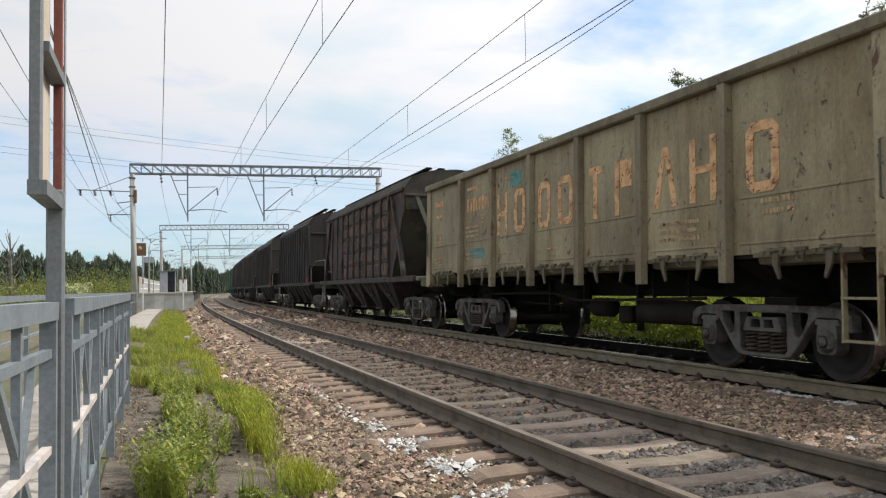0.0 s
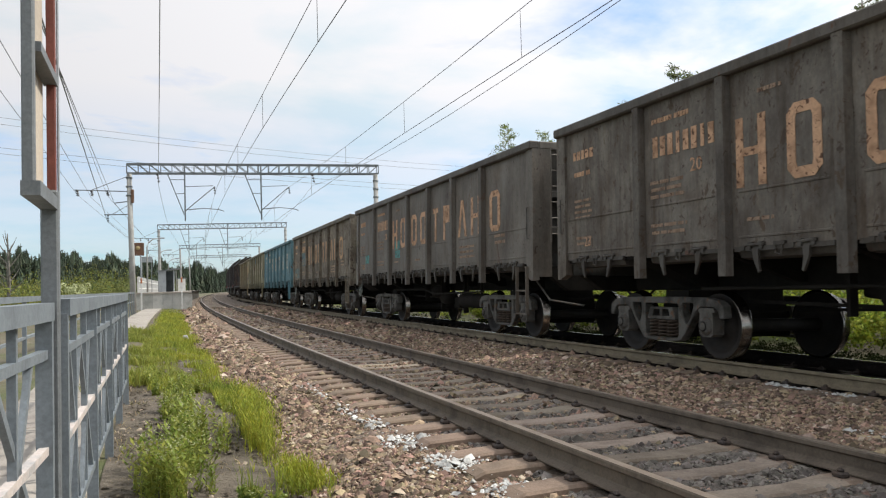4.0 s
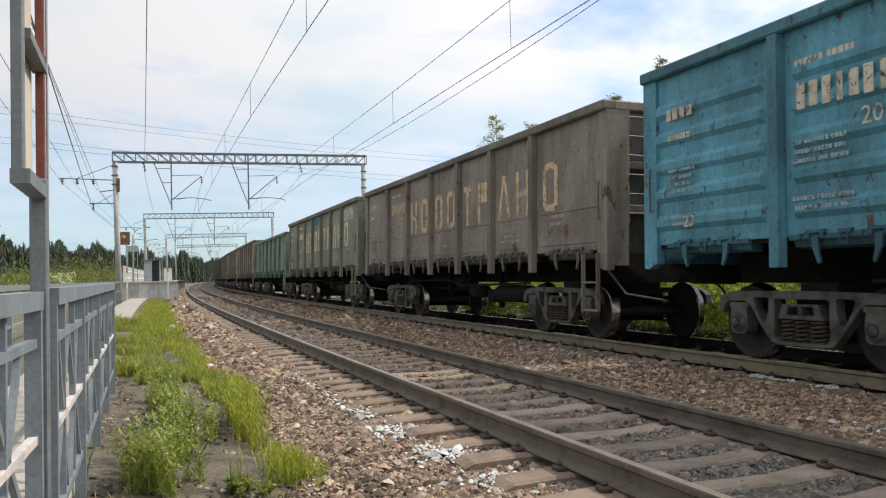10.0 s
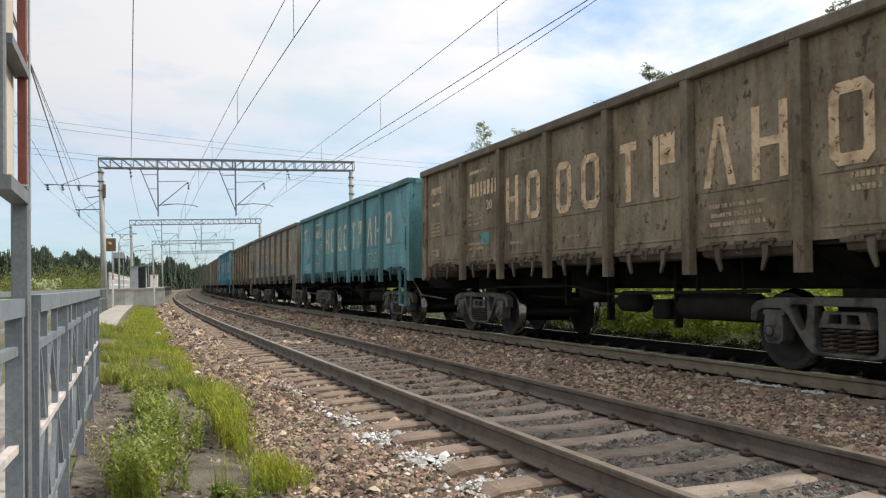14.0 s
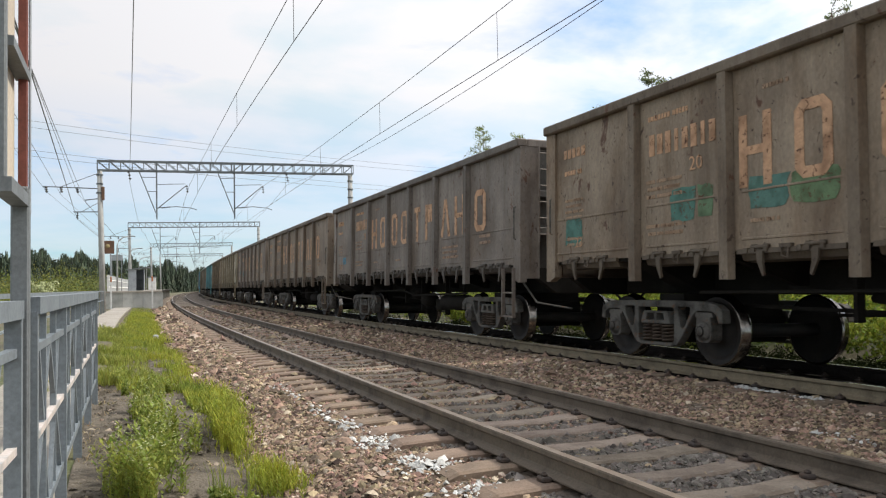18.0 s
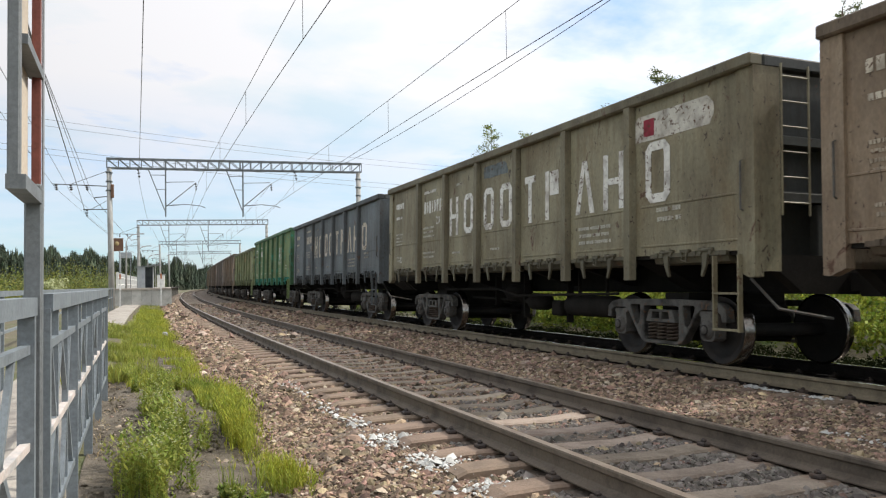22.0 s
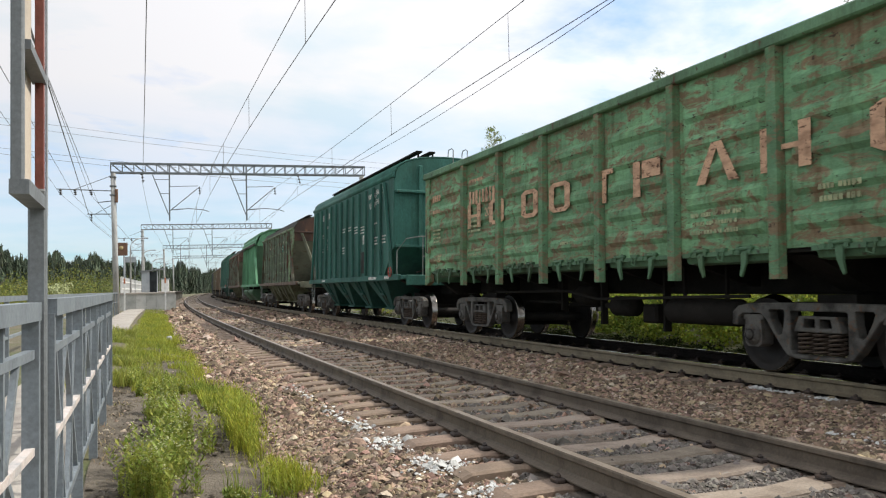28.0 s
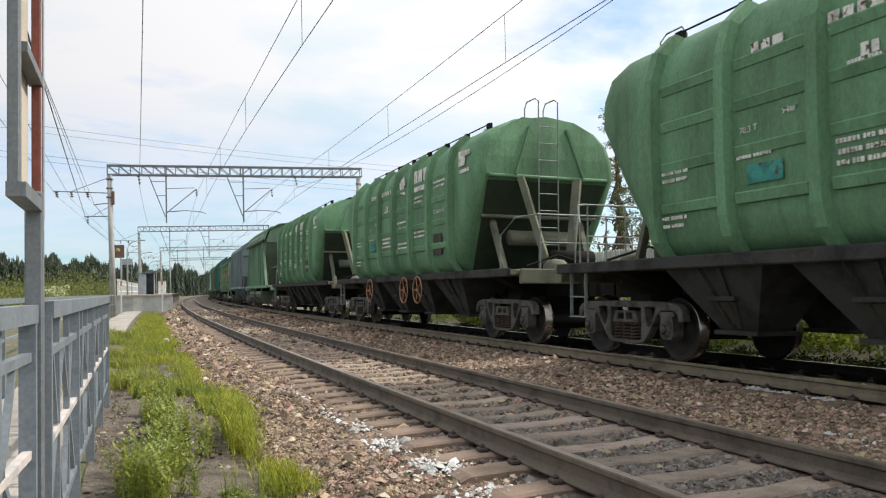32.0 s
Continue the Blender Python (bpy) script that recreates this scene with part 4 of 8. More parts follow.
def funnels(root, ys, w, mat):
    for y in ys:
        for g in (-1, 1):
            sh = Shape()
            vs = [(g * 1.38, y - w, 1.22), (g * 1.38, y + w, 1.22), (g * 0.95, y + 0.30, 0.46), (g * 0.95, y - 0.30, 0.46),
                  (g * 0.25, y - w, 1.22), (g * 0.25, y + w, 1.22), (g * 0.45, y + 0.30, 0.46), (g * 0.45, y - 0.30, 0.46)]
            sh.add(vs, [(0, 1, 2, 3), (4, 7, 6, 5), (0, 3, 7, 4), (1, 5, 6, 2), (0, 4, 5, 1), (3, 2, 6, 7)])
            fu = part("discharge_funnel", sh, mat, root, "sloping discharge funnel")
            part("funnel_gate", Shape().box((g * 0.70, y, 0.435), (0.62, 0.72, 0.05)), mat, fu)
            if g < 0:
                part("funnel_bar", Shape().beam((-1.205, y + 0.24, 0.84), (-1.205, y - 0.24, 0.84), 0.06, 0.05), mat, fu)
                win = Shape()
                win.add([(x - 0.012, y + b, z) for x, b, z in ((-1.16, 0.17, 0.80), (-1.16, -0.17, 0.80), (-1.00, -0.10, 0.54), (-1.00, 0.10, 0.54))] + [(x + 0.03, y + b, z) for x, b, z in ((-1.16, 0.17, 0.80), (-1.16, -0.17, 0.80), (-1.00, -0.10, 0.54), (-1.00, 0.10, 0.54))],
                        [(0, 1, 2, 3), (7, 6, 5, 4), (0, 4, 5, 1), (1, 5, 6, 2), (2, 6, 7, 3), (3, 7, 4, 0)])
                part("funnel_window", win, "soot", fu, "dark gate window")
            for d in (-1, 1):
                part("funnel_rib", Shape().beam((g * 1.385, y + d * w * 0.2, 1.2), (g * 0.975, y + d * 0.05, 0.5), 0.05, 0.05), mat, fu)


def arch(half, z0, z1, n=10, power=0.8):
    """Points of a roof arch from side to side."""
    return [(-half * math.cos(math.pi * k / n), z0 + (z1 - z0) * abs(math.sin(math.pi * k / n)) ** power) for k in range(n + 1)]


def hopper_shell(root, half_top, half_mid, half_bot, z_mid, z_eave, z_roof, width, mat, overhang=0.0, roof_mat=None, end_mats=None, power=0.8, folds=10):
    """Side sheets, sloping end sheets and an arched roof."""
    for g in (-1, 1):
        s = Shape().prism([(-half_bot, 1.33), (half_bot, 1.33), (half_mid, z_mid), (half_top, z_eave), (-half_top, z_eave), (-half_mid, z_mid)], g * (width - 0.04), g * width)
        part("side_sheet", s, mat, root)
        e = Shape()
        w = width - 0.045
        e.add([(-w, g * half_bot, 1.33), (w, g * half_bot, 1.33), (w, g * half_mid, z_mid), (-w, g * half_mid, z_mid),
               (-w, g * (half_bot - 0.05), 1.33), (w, g * (half_bot - 0.05), 1.33), (w, g * (half_mid - 0.05), z_mid), (-w, g * (half_mid - 0.05), z_mid)],
              [(0, 1, 2, 3), (4, 7, 6, 5), (0, 4, 5, 1), (3, 2, 6, 7), (0, 3, 7, 4), (1, 5, 6, 2)])
        part("end_slope", e, (end_mats or (mat, mat))[0], root)
    roof = Shape()
    pts = arch(width + overhang, z_eave, z_roof, folds, power)
    n = len(pts)
    for y0, y1 in ((-half_top - overhang, half_top + overhang),):
        vs = [(p[0], y, p[1]) for y in (y0, y1) for p in pts] + [(p[0] * 0.97, y, p[1] - 0.05) for y in (y0, y1) for p in pts]
        fs = [(i, i + 1, n + i + 1, n + i) for i in range(n - 1)] + [(2 * n + i, 3 * n + i, 3 * n + i + 1, 2 * n + i + 1) for i in range(n - 1)]
        fs += [(i, 2 * n + i, 2 * n + i + 1, i + 1) for i in range(n - 1)] + [(n + i, n + i + 1, 3 * n + i + 1, 3 * n + i) for i in range(n - 1)]
        fs += [(0, n, 3 * n, 2 * n), (n - 1, 3 * n - 1, 4 * n - 1, 2 * n - 1)]
        roof.add(vs, fs, smooth=folds > 8)
    part("roof", roof, roof_mat or mat, root, "arched sheet roof")
    for g in (-1, 1):
        gable = Shape().prism([(-(width - 0.05), z_mid)] + [(p[0] * 0.985, p[1] - 0.02) for p in arch(width, z_eave, z_roof, folds, power)] + [(width - 0.05, z_mid)], g * (half_top - 0.045), g * half_top, "xz")
        part("end_gable", gable, (end_mats or (mat, mat))[1], root)


def roof_walk(root, half, z, n=9, rise=0.10):
    """A walkway on stilts along the roof, with hatch covers beside it."""
    for x in (-0.72, -0.36):
        part("roof_walkway", Shape().beam((x, -half, z + rise), (x, half, z + rise), 0.16, 0.045), "under", root, "walkway board on the roof")
    sh = Shape()
    for k in range(n + 1):
        y = -half + 0.05 + 2 * (half - 0.05) * k / n
        for x in (-0.74, -0.34):
            sh.beam((x, y, z - 0.10), (x, y, z + rise), 0.04, 0.04)
    part("walkway_bracket", sh, "under", root, "brackets of the roof walkway")["kind"] = "stuff"
    for k in range(n // 3):
        y = -half + 2 * half * (k + 0.5) / (n // 3)
        part("roof_hatch", Shape().cbox((0.25, y, z + 0.03), (0.62, 0.9, 0.12), 0.03), "under", root)


def mineral_hopper():
    """A tall covered hopper with many thin side posts."""
    root = new("covered_hopper_wagon")
    mat = "paint_fresh"
    hopper_shell(root, 5.24, 5.24, 4.40, 2.05, 3.86, 4.48, 1.47, mat, power=0.62, folds=14)
    for g in (-1, 1):
        for k in range(12):
            y = -4.25 + 8.5 * k / 11
            part("side_post", Shape().cbox((g * 1.535, y, 2.58), (0.075, 0.075, 2.46), 0.012), mat, root)
        part("roof_gutter", Shape().tube([(g * 1.43, -5.235, 3.93), (g * 1.43, 5.235, 3.93)], 0.085, 10), mat, root)
        for e in (-1, 1):
            br = Shape().beam((g * 1.53, e * 4.55, 3.80), (g * 1.53, e * 5.28, 1.34), 0.07, 0.09)
            part("corner_brace", br, mat, root)
    for g in (-1, 1):
        ribs = Shape()
        for x in (-0.75, 0.0, 0.75):
            ribs.cbox((x, g * 5.275, 3.10), (0.09, 0.07, 2.2), 0.012)
        for z in (3.50, 2.08):
            ribs.cbox((0, g * 5.30, z), (2.86, 0.16, 0.07), 0.012)
        part("end_ribs", ribs, mat, root)
        ladder(root, -0.28 * g - 0.2, -0.28 * g + 0.2, g * 5.49, 1.95, 4.40, 8, tops=0.28, out=-g * 0.32)
        end_rails(root, 6.6, g)
    funnels(root, (-3.3, -1.1, 1.1, 3.3), 1.0, mat)
    roof_walk(root, 5.1, 4.46, 12, 0.14)
    handwheel(root, (-1.55, -5.2, 1.42), 0.13, "red_wheel", "x", "red handwheel")
    bars(root, [(3.9, 3.52, 0.55, 0.26, 1), (3.12, 3.52, 0.4, 0.26, 1), (2.55, 3.52, 0.42, 0.26, 1), (3.0, 3.15, 0.3, 0.11, 1), (3.0, 2.7, 0.3, 0.09, 1)], -1.475,
         name="number_lettering", label="white stencilled number drawn as bars")
    bars(root, [(3.9, 2.9, 0.45, 0.05, 2), (3.1, 2.55, 0.4, 0.05, 3), (3.9, 2.4, 0.45, 0.05, 2), (0.6, 2.9, 0.5, 0.05, 2), (-0.2, 2.9, 0.5, 0.05, 2), (-1.0, 2.85, 0.6, 0.05, 3), (0.6, 2.3, 0.45, 0.05, 3),
                (-1.8, 2.8, 0.5, 0.05, 3), (-3.2, 2.8, 0.5, 0.05, 1), (-3.2, 2.4, 0.55, 0.05, 3), (-4.0, 2.4, 0.55, 0.05, 3)], -1.475)
    for words, y, z in (("МИНЕРА", -2.78, 3.52), ("ЛЬНЫЕ", -3.56, 3.58), ("УДОБР", -2.84, 3.26), ("ЕНИЯ", -3.56, 3.32)):
        lettering(root, words, -1.475, y, z, 0.20, "white stencilled goods name")
    part("label_plate", Shape().box((-1.476, -2.30, 2.42), (0.008, 0.28, 0.26)), "letters", root, "white label plate")
    part("dark_patch", Shape().box((-1.477, -2.32, 1.75), (0.006, 0.60, 0.62)), "funnel", root, "dark painted patch")
    bars(root, [(-3.0, 1.275, 0.9, 0.09, 1), (-4.6, 1.275, 0.45, 0.09, 1), (3.4, 1.275, 0.5, 0.07, 1)], -1.524, name="sill_lettering")
    sets = hopper_base(root, 6.6, 5.22)
    return root, sets


def roofed_hopper():
    """A hopper with strongly raked ends, an overhanging roof and thick braces."""
    root = new("roofed_hopper_wagon")
    mat = "paint_fresh"
    hopper_shell(root, 4.25, 4.20, 3.05, 3.65, 3.76, 4.74, 1.46, mat, overhang=0.14, power=0.8, folds=6)
    for g in (-1, 1):
        for k in range(8):
            y = -3.35 + 6.7 * k / 7
            part("side_post", Shape().cbox((g * 1.50, y, 2.53), (0.10, 0.11, 2.40), 0.015), mat, root)
        part("roof_eave", Shape().cbox((g * 1.60, 0, 3.74), (0.04, 8.76, 0.13), 0.01), "soot", root, "dark eave strip")
        for x, z in ((g * 1.54, 3.90), (g * 1.44, 4.16), (g * 1.14, 4.42)):
            part("roof_batten", Shape().beam((x, -4.35, z + 0.06), (x, 4.35, z + 0.06), 0.05, 0.04), mat, root)
        for e in (-1, 1):
            part("corner_brace", Shape().beam((g * 1.49, e * 3.45, 3.60), (g * 1.46, e * 4.65, 1.30), 0.13, 0.11), mat, root)
            part("end_strut", Shape().beam((g * 0.65, e * 3.62, 2.45), (g * 0.75, e * 4.75, 1.30), 0.11, 0.10), mat, root)
        for y in (-1.85, 1.25):
            yc = y + 0.3
            prof = [(1.38, 1.03), (1.47, 1.02), (1.53, 0.96), (1.55, 0.86), (1.49, 0.70), (1.20, 0.42), (1.16, 0.36), (0.6, 0.36), (0.6, 1.03)]
            box = Shape().prism([(g * a, b) for a, b in prof], yc - 1.27, yc + 1.27, "xz")
            bx = part("discharge_box", box, mat, root, "dirty curved discharge box under the sill")
            for za, xa in ((0.72, 1.505), (0.54, 1.335)):
                part("box_seam", Shape().cbox((g * xa, yc, za), (0.03, 2.54, 0.025), 0.008), mat, bx)
        rib = Shape()
        for y in (-3.0, -0.1, 2.95):
            rib.prism([(y - 0.09, 1.20), (y + 0.09, 1.20), (y, 1.05)], min(g * 1.48, g * 1.52), max(g * 1.48, g * 1.52))
        part("box_bracket", rib, mat, root)
    for g in (-1, 1):
        ribs = Shape()
        for x in (-0.72, 0.72):
            ribs.beam((x, g * 4.26, 3.62), (x, g * 3.12, 1.36), 0.10, 0.10)
        ribs.beam((-0.7, g * 3.70, 2.45), (0.7, g * 3.70, 2.45), 0.10, 0.10)
        part("end_ribs", ribs, mat, root)
        end_rails(root, 6.05, g, guard=g < 0)
    ladder(root, 0.25, 0.65, -4.40, 1.40, 4.45, 11)
    sets = hopper_base(root, 6.05, 4.5)
    part("floor_plate", Shape().box((0, 0, 1.19), (2.84, 9.0, 0.03)), "under", root)
    part("end_lamp_bracket", Shape().cbox((0.55, -4.43, 4.42), (0.36, 0.06, 0.09), 0.01), "letters", root)
    for k in range(6):
        part("stencil_panel", Shape().box((-1.464, 2.87 - 0.957 * k, 2.72), (0.006, 0.36, 0.36)), "panel", root, "pale stencilled panel")
        mark = Shape()
        if k == 0:
            mark.lathe((-1.470, 2.87, 2.72), [(-0.002, 0), (-0.002, 0.06), (0.002, 0.06), (0.002, 0)], 16, "x")
        else:
            plain_mark(mark, 2.87 - 0.957 * k + 0.085, 2.62, 2.82, 0.17, (None, "wedge", "pair", "flag", "frame", "pair")[k], -1.470, 0.04)
        part("panel_mark", mark, "letters", root, "plain mark on the panel")
    bars(root, [(2.1, 3.35, 0.62, 0.2, 1), (1.2, 3.35, 0.62, 0.2, 1)], -1.464, name="number_lettering", label="stencilled number drawn as bars")
    bars(root, [(2.9, 2.0, 0.5, 0.05, 2), (2.0, 2.05, 0.5, 0.05, 3), (1.1, 1.95, 0.5, 0.05, 2), (0.1, 2.0, 0.5, 0.05, 3), (-1.8, 1.95, 0.5, 0.05, 3), (-2.7, 2.1, 0.55, 0.05, 2), (-2.7, 1.7, 0.5, 0.05, 2)], -1.464)
    return root, sets


def arched_hopper():
    """An older covered hopper: rusty, raked ends, arched gable, patchwork side panels."""
    root = new("old_hopper_wagon")
    mat = "paint_worn"
    hopper_shell(root, 5.39, 5.34, 4.25, 3.12, 3.68, 4.25, 1.47, mat, roof_mat="soot", end_mats=("slope", "rustbrown"), power=0.85, folds=6)
    for g in (-1, 1):
        for k in range(10):
            y = -3.95 + 7.9 * k / 9
            part("side_post", Shape().cbox((g * 1.50, y, 2.5), (0.09, 0.09, 2.30), 0.012), mat, root)
        part("side_rail", Shape().cbox((g * 1.49, 0, 3.66), (0.09, 10.7, 0.10), 0.015), mat, root)
        for e in (-1, 1):
            part("corner_brace", Shape().beam((g * 1.50, e * 4.3, 3.55), (g * 1.47, e * 5.45, 1.28), 0.12, 0.10), mat, root)
            part("end_strut", Shape().beam((g * 1.12, e * 5.36, 3.5), (g * 0.35, e * 5.70, 1.30), 0.13, 0.10), "slope", root)
    rnd = random.Random(12)
    for k in range(9):
        y = 3.95 - 7.9 * (k + 0.5) / 9
        for z in (1.58, 2.03, 2.48, 2.93, 3.38):
            w, h = 0.72 * rnd.choice((1, 1, 0.95, 0.8)), 0.36 * rnd.choice((1, 1, 0.9, 0.8))
            if k < 2:
                w, h = 0.78, 0.42
            part("side_patch", Shape().cbox((-1.470, y + (0.72 - w) * rnd.uniform(-0.5, 0.5), z), (0.05, w, h), 0.022), "paint_stained" if k < 2 else "paint_patchy", root)
        for z in (1.805, 2.255, 2.705, 3.155):
            part("panel_ledge", Shape().cbox((-1.482, y, z), (0.035, 0.80, 0.03), 0.008), mat, root)
        if 1 < k < 8:
            mark = Shape()
            plain_mark(mark, y + 0.16, 3.20, 3.50, 0.30, ("frame", "bar", "flag", "frame", "frame", "wedge")[k - 2], -1.486)
            part("wordmark_block", mark, "letters", root, "faded painted wordmark block")
    for g in (-1, 1):
        part("end_crossbar", Shape().cbox((0, g * 5.41, 3.50), (2.94, 0.09, 0.07), 0.012), "rustbrown", root)
        fr = Shape()
        fr.lathe((0, g * 5.15, 2.0), [(-0.55, 0), (-0.53, 0.135), (0.53, 0.135), (0.55, 0)], 14, "x")
        for x in (-0.5, 0.5):
            fr.beam((x, g * 5.15, 1.9), (x, g * 5.3, 1.32), 0.08, 0.08)
        part("end_frame", fr, "slope", root, "end frame with air reservoir")
        dome = Shape().lathe((-0.35, g * 6.1, 1.32), [(0.0, 0.24), (0.10, 0.23), (0.19, 0.15), (0.22, 0.0)], 14, "z")
        part("brake_valve", dome, "slope", root, "dusty domed brake valve")
    funnels(root, (-3.0, -1.0, 1.0, 3.0), 0.9, "paint_stained")
    for g in (-1, 1):
        for x in (-0.62, 0.62):
            part("end_rib", Shape().beam((x, g * 5.36, 3.40), (x * 0.75, g * 4.34, 1.36), 0.10, 0.08), "rustbrown", root)
    part("painted_sign", Shape().cbox((-1.497, -2.2, 2.93), (0.008, 0.70, 0.34), 0.002), "letters", root, "teal painted sign with white lines")
    bars(root, [(-1.93, 3.0, 0.55, 0.07, 2)], -1.503, name="sign_lettering", label="white painted lines on the sign")
    roof_walk(root, 5.2, 4.18, 11, 0.09)
    bars(root, [(2.6, 3.05, 1.9, 0.2, 1)], -1.484, name="number_lettering", label="faded stencilled number drawn as bars")
    sets = hopper_base(root, 7.2, 5.3, "slope", "paint_stained")
    return root, sets


def ribbed_hopper(wheels):
    """A grain hopper with rounded ribbed sides."""
    root = new("grain_hopper_wagon")
    mat = "paint_fresh"
    prof = [(-1.30, 1.33), (-1.46, 1.52), (-1.52, 1.75), (-1.55, 2.4), (-1.55, 3.2), (-1.53, 3.55), (-1.42, 3.86), (-1.15, 4.12), (-0.7, 4.32), (0, 4.40)]
    prof = prof + [(-a, b) for a, b in reversed(prof[:-1])]

    def lengthen(z):
        return 3.97 + 1.20 * (z - 1.33) / 1.82 if z < 3.15 else 5.17 - max(0, z - 3.7) * 0.14
    body = Shape()
    n = len(prof)
    # the upright corners are rounded: the last sections draw in
    cuts = [(-1, 0.0, 0.87), (-1, 0.05, 0.94), (-1, 0.15, 0.985), (-1, 0.30, 1.0)] + [(0.2 * k - 0.8, 0.0, 1.0) for k in range(9)] + [(1, 0.30, 1.0), (1, 0.15, 0.985), (1, 0.05, 0.94), (1, 0.0, 0.87)]
    steps = len(cuts)
    for u, back, narrow in cuts:
        body.v += [(p[0] * narrow, u * (lengthen(p[1]) - back), p[1]) for p in prof]
    for j in range(steps - 1):
        for i in range(n - 1):
            body.f.append((j * n + i, j * n + i + 1, (j + 1) * n + i + 1, (j + 1) * n + i))
            body.mi.append(0)
            body.sm.append(True)
        body.f.append((j * n, (j + 1) * n, (j + 1) * n + n - 1, j * n + n - 1))
        body.mi.append(0)
        body.sm.append(False)
    # ends: the upper face upright, the lower one raked
    for e in (0, steps - 1):
        for i in range((n - 1) // 2):
            body.f.append((e * n + i, e * n + i + 1, e * n + n - 2 - i, e * n + n - 1 - i))
            body.mi.append(0)
            body.sm.append(False)
    part("body_shell", body, mat, root, "smooth rounded body shell")
    for k in range(7):
        y = -3.84 + 1.28 * k
        half = prof[:n // 2 - 1]
        for g in (-1, 1):
            rib = Shape()
            pts = [(-g * p[0] * -1, p[1]) for p in half]
            vs = []
            for d in (-0.10, 0.10):
                for (a, b) in pts:
                    vs.append((a, y + d, b))
                for (a, b) in pts:
                    vs.append((a * 1.0 + (0.115 if a > 0 else -0.115), y + d * 0.72, b + (0.05 if b > 3.6 else 0)))
            m = len(pts)
            fs = []
            for i in range(m - 1):
                fs += [(i, i + 1, m + i + 1, m + i), (2 * m + i, 3 * m + i, 3 * m + i + 1, 2 * m + i + 1), (m + i, m + i + 1, 3 * m + i + 1, 3 * m + i)]
            fs += [(0, m, 3 * m, 2 * m), (m - 1, 3 * m - 1, 4 * m - 1, 2 * m - 1)]
            rib.add(vs, fs, smooth=False)
            part("side_rib", rib, mat, root)
    for g in (-1, 1):
        for k in range(6):
            for z in (1.95, 2.45, 2.95, 3.40):
                x = 1.552 if z < 3.3 else 1.545
                step = Shape().prism([(g * (x - 0.03), z - 0.10), (g * (x + 0.012), z - 0.09), (g * (x + 0.034), z + 0.012), (g * (x + 0.020), z + 0.030), (g * (x - 0.03), z + 0.032)], -3.2 + 1.28 * k - 0.50, -3.2 + 1.28 * k + 0.50, "xz")
                part("pressed_panel_edge", step, mat, root)
        fr = Shape()
        part("end_edge", Shape().cbox((0, g * 5.15, 3.17), (2.62, 0.09, 0.07), 0.02), mat, root)
        part("end_crossbar", Shape().cbox((0, g * 4.74, 2.42), (2.55, 0.10, 0.07), 0.02), "slope", root)
        for x in (-0.62, 0.62):
            fr.beam((x, g * 5.17, 3.15), (x * 0.35, g * 5.55, 1.32), 0.16, 0.12)
            fr.beam((x * 1.6, g * 4.6, 2.4), (x * 1.5, g * 5.1, 1.32), 0.10, 0.10)
        fr.lathe((0, g * 4.75, 2.0), [(-0.7, 0), (-0.68, 0.15), (0.68, 0.15), (0.7, 0)], 14, "x")
        part("end_frame", fr, "slope", root, "dusty end struts with air reservoir")
        if (g < 0) == wheels:
            ladder(root, -0.32, 0.10, g * 5.34, 1.35, 4.3, 9, tops=0.42, out=-g * 0.5)
        end_rails(root, 7.15, g, guard=(g < 0) == wheels)
        dome = Shape().lathe((-0.35, g * 6.05, 1.32), [(0.0, 0.24), (0.10, 0.23), (0.19, 0.15), (0.22, 0.0)], 14, "z")
        part("brake_valve", dome, "slope", root, "dusty domed brake valve")
    for g in (-1, 1):
        w0, w1 = 1.14, 1.30
        sl = Shape().add([(-w0, g * 4.01, 1.36), (w0, g * 4.01, 1.36), (w1, g * 5.14, 3.08), (-w1, g * 5.14, 3.08), (-w0, g * 3.97, 1.36), (w0, g * 3.97, 1.36), (w1, g * 5.10, 3.08), (-w1, g * 5.10, 3.08)],
                         [(0, 1, 2, 3), (4, 7, 6, 5), (0, 4, 5, 1), (3, 2, 6, 7), (0, 3, 7, 4), (1, 5, 6, 2)])
        part("end_slope", sl, mat, root, "raked end sheet darkened for grime and shade")
        for x in (-0.75, 0.75):
            part("end_fold", Shape().beam((x, g * 5.20, 3.2), (x * 0.55, g * 5.12, 4.16), 0.07, 0.05), mat, root)
    dark = Shape().cbox((0, 0, 1.27), (2.98, 11.8, 0.12), 0.02)
    part("underframe_edge", dark, "funnel", root)
    funnels(root, (-3.1, -1.03, 1.03, 3.1), 0.85, "funnel")
    walkw = Shape()
    for g in (-1, 1):
        walkw.tube([(g * 0.85, -4.3, 4.37), (g * 0.85, 4.3, 4.37)], 0.014, 5)
    for k in range(8):
        y = -4.2 + 8.4 * k / 7
        walkw.box((-0.85, y, 4.30), (0.08, 0.14, 0.16))
        walkw.box((0.85, y, 4.30), (0.08, 0.14, 0.16))
        walkw.cbox((0, y, 4.44), (0.6, 0.7, 0.10), 0.03)
    part("roof_walkway", walkw, "under", root, "roof hatches, brackets and walkway rail")
    if not wheels:
        handwheel(root, (-1.30, -6.85, 1.30), 0.20, "tan", "x", "dusty spoked handwheel")
    if wheels:
        for y in (2.1, -0.9, -1.9):
            handwheel(root, (-1.62, y, 0.98), 0.30, "orange_wheel", "x", "orange spoked handwheel")
    bars(root, [(2.15, 3.45, 0.42, 0.20, 1), (1.15, 3.45, 0.85, 0.20, 1), (0.80, 3.08, 0.25, 0.15, 1)], -1.562, name="number_lettering", label="white stencilled number drawn as bars")
    lg = []
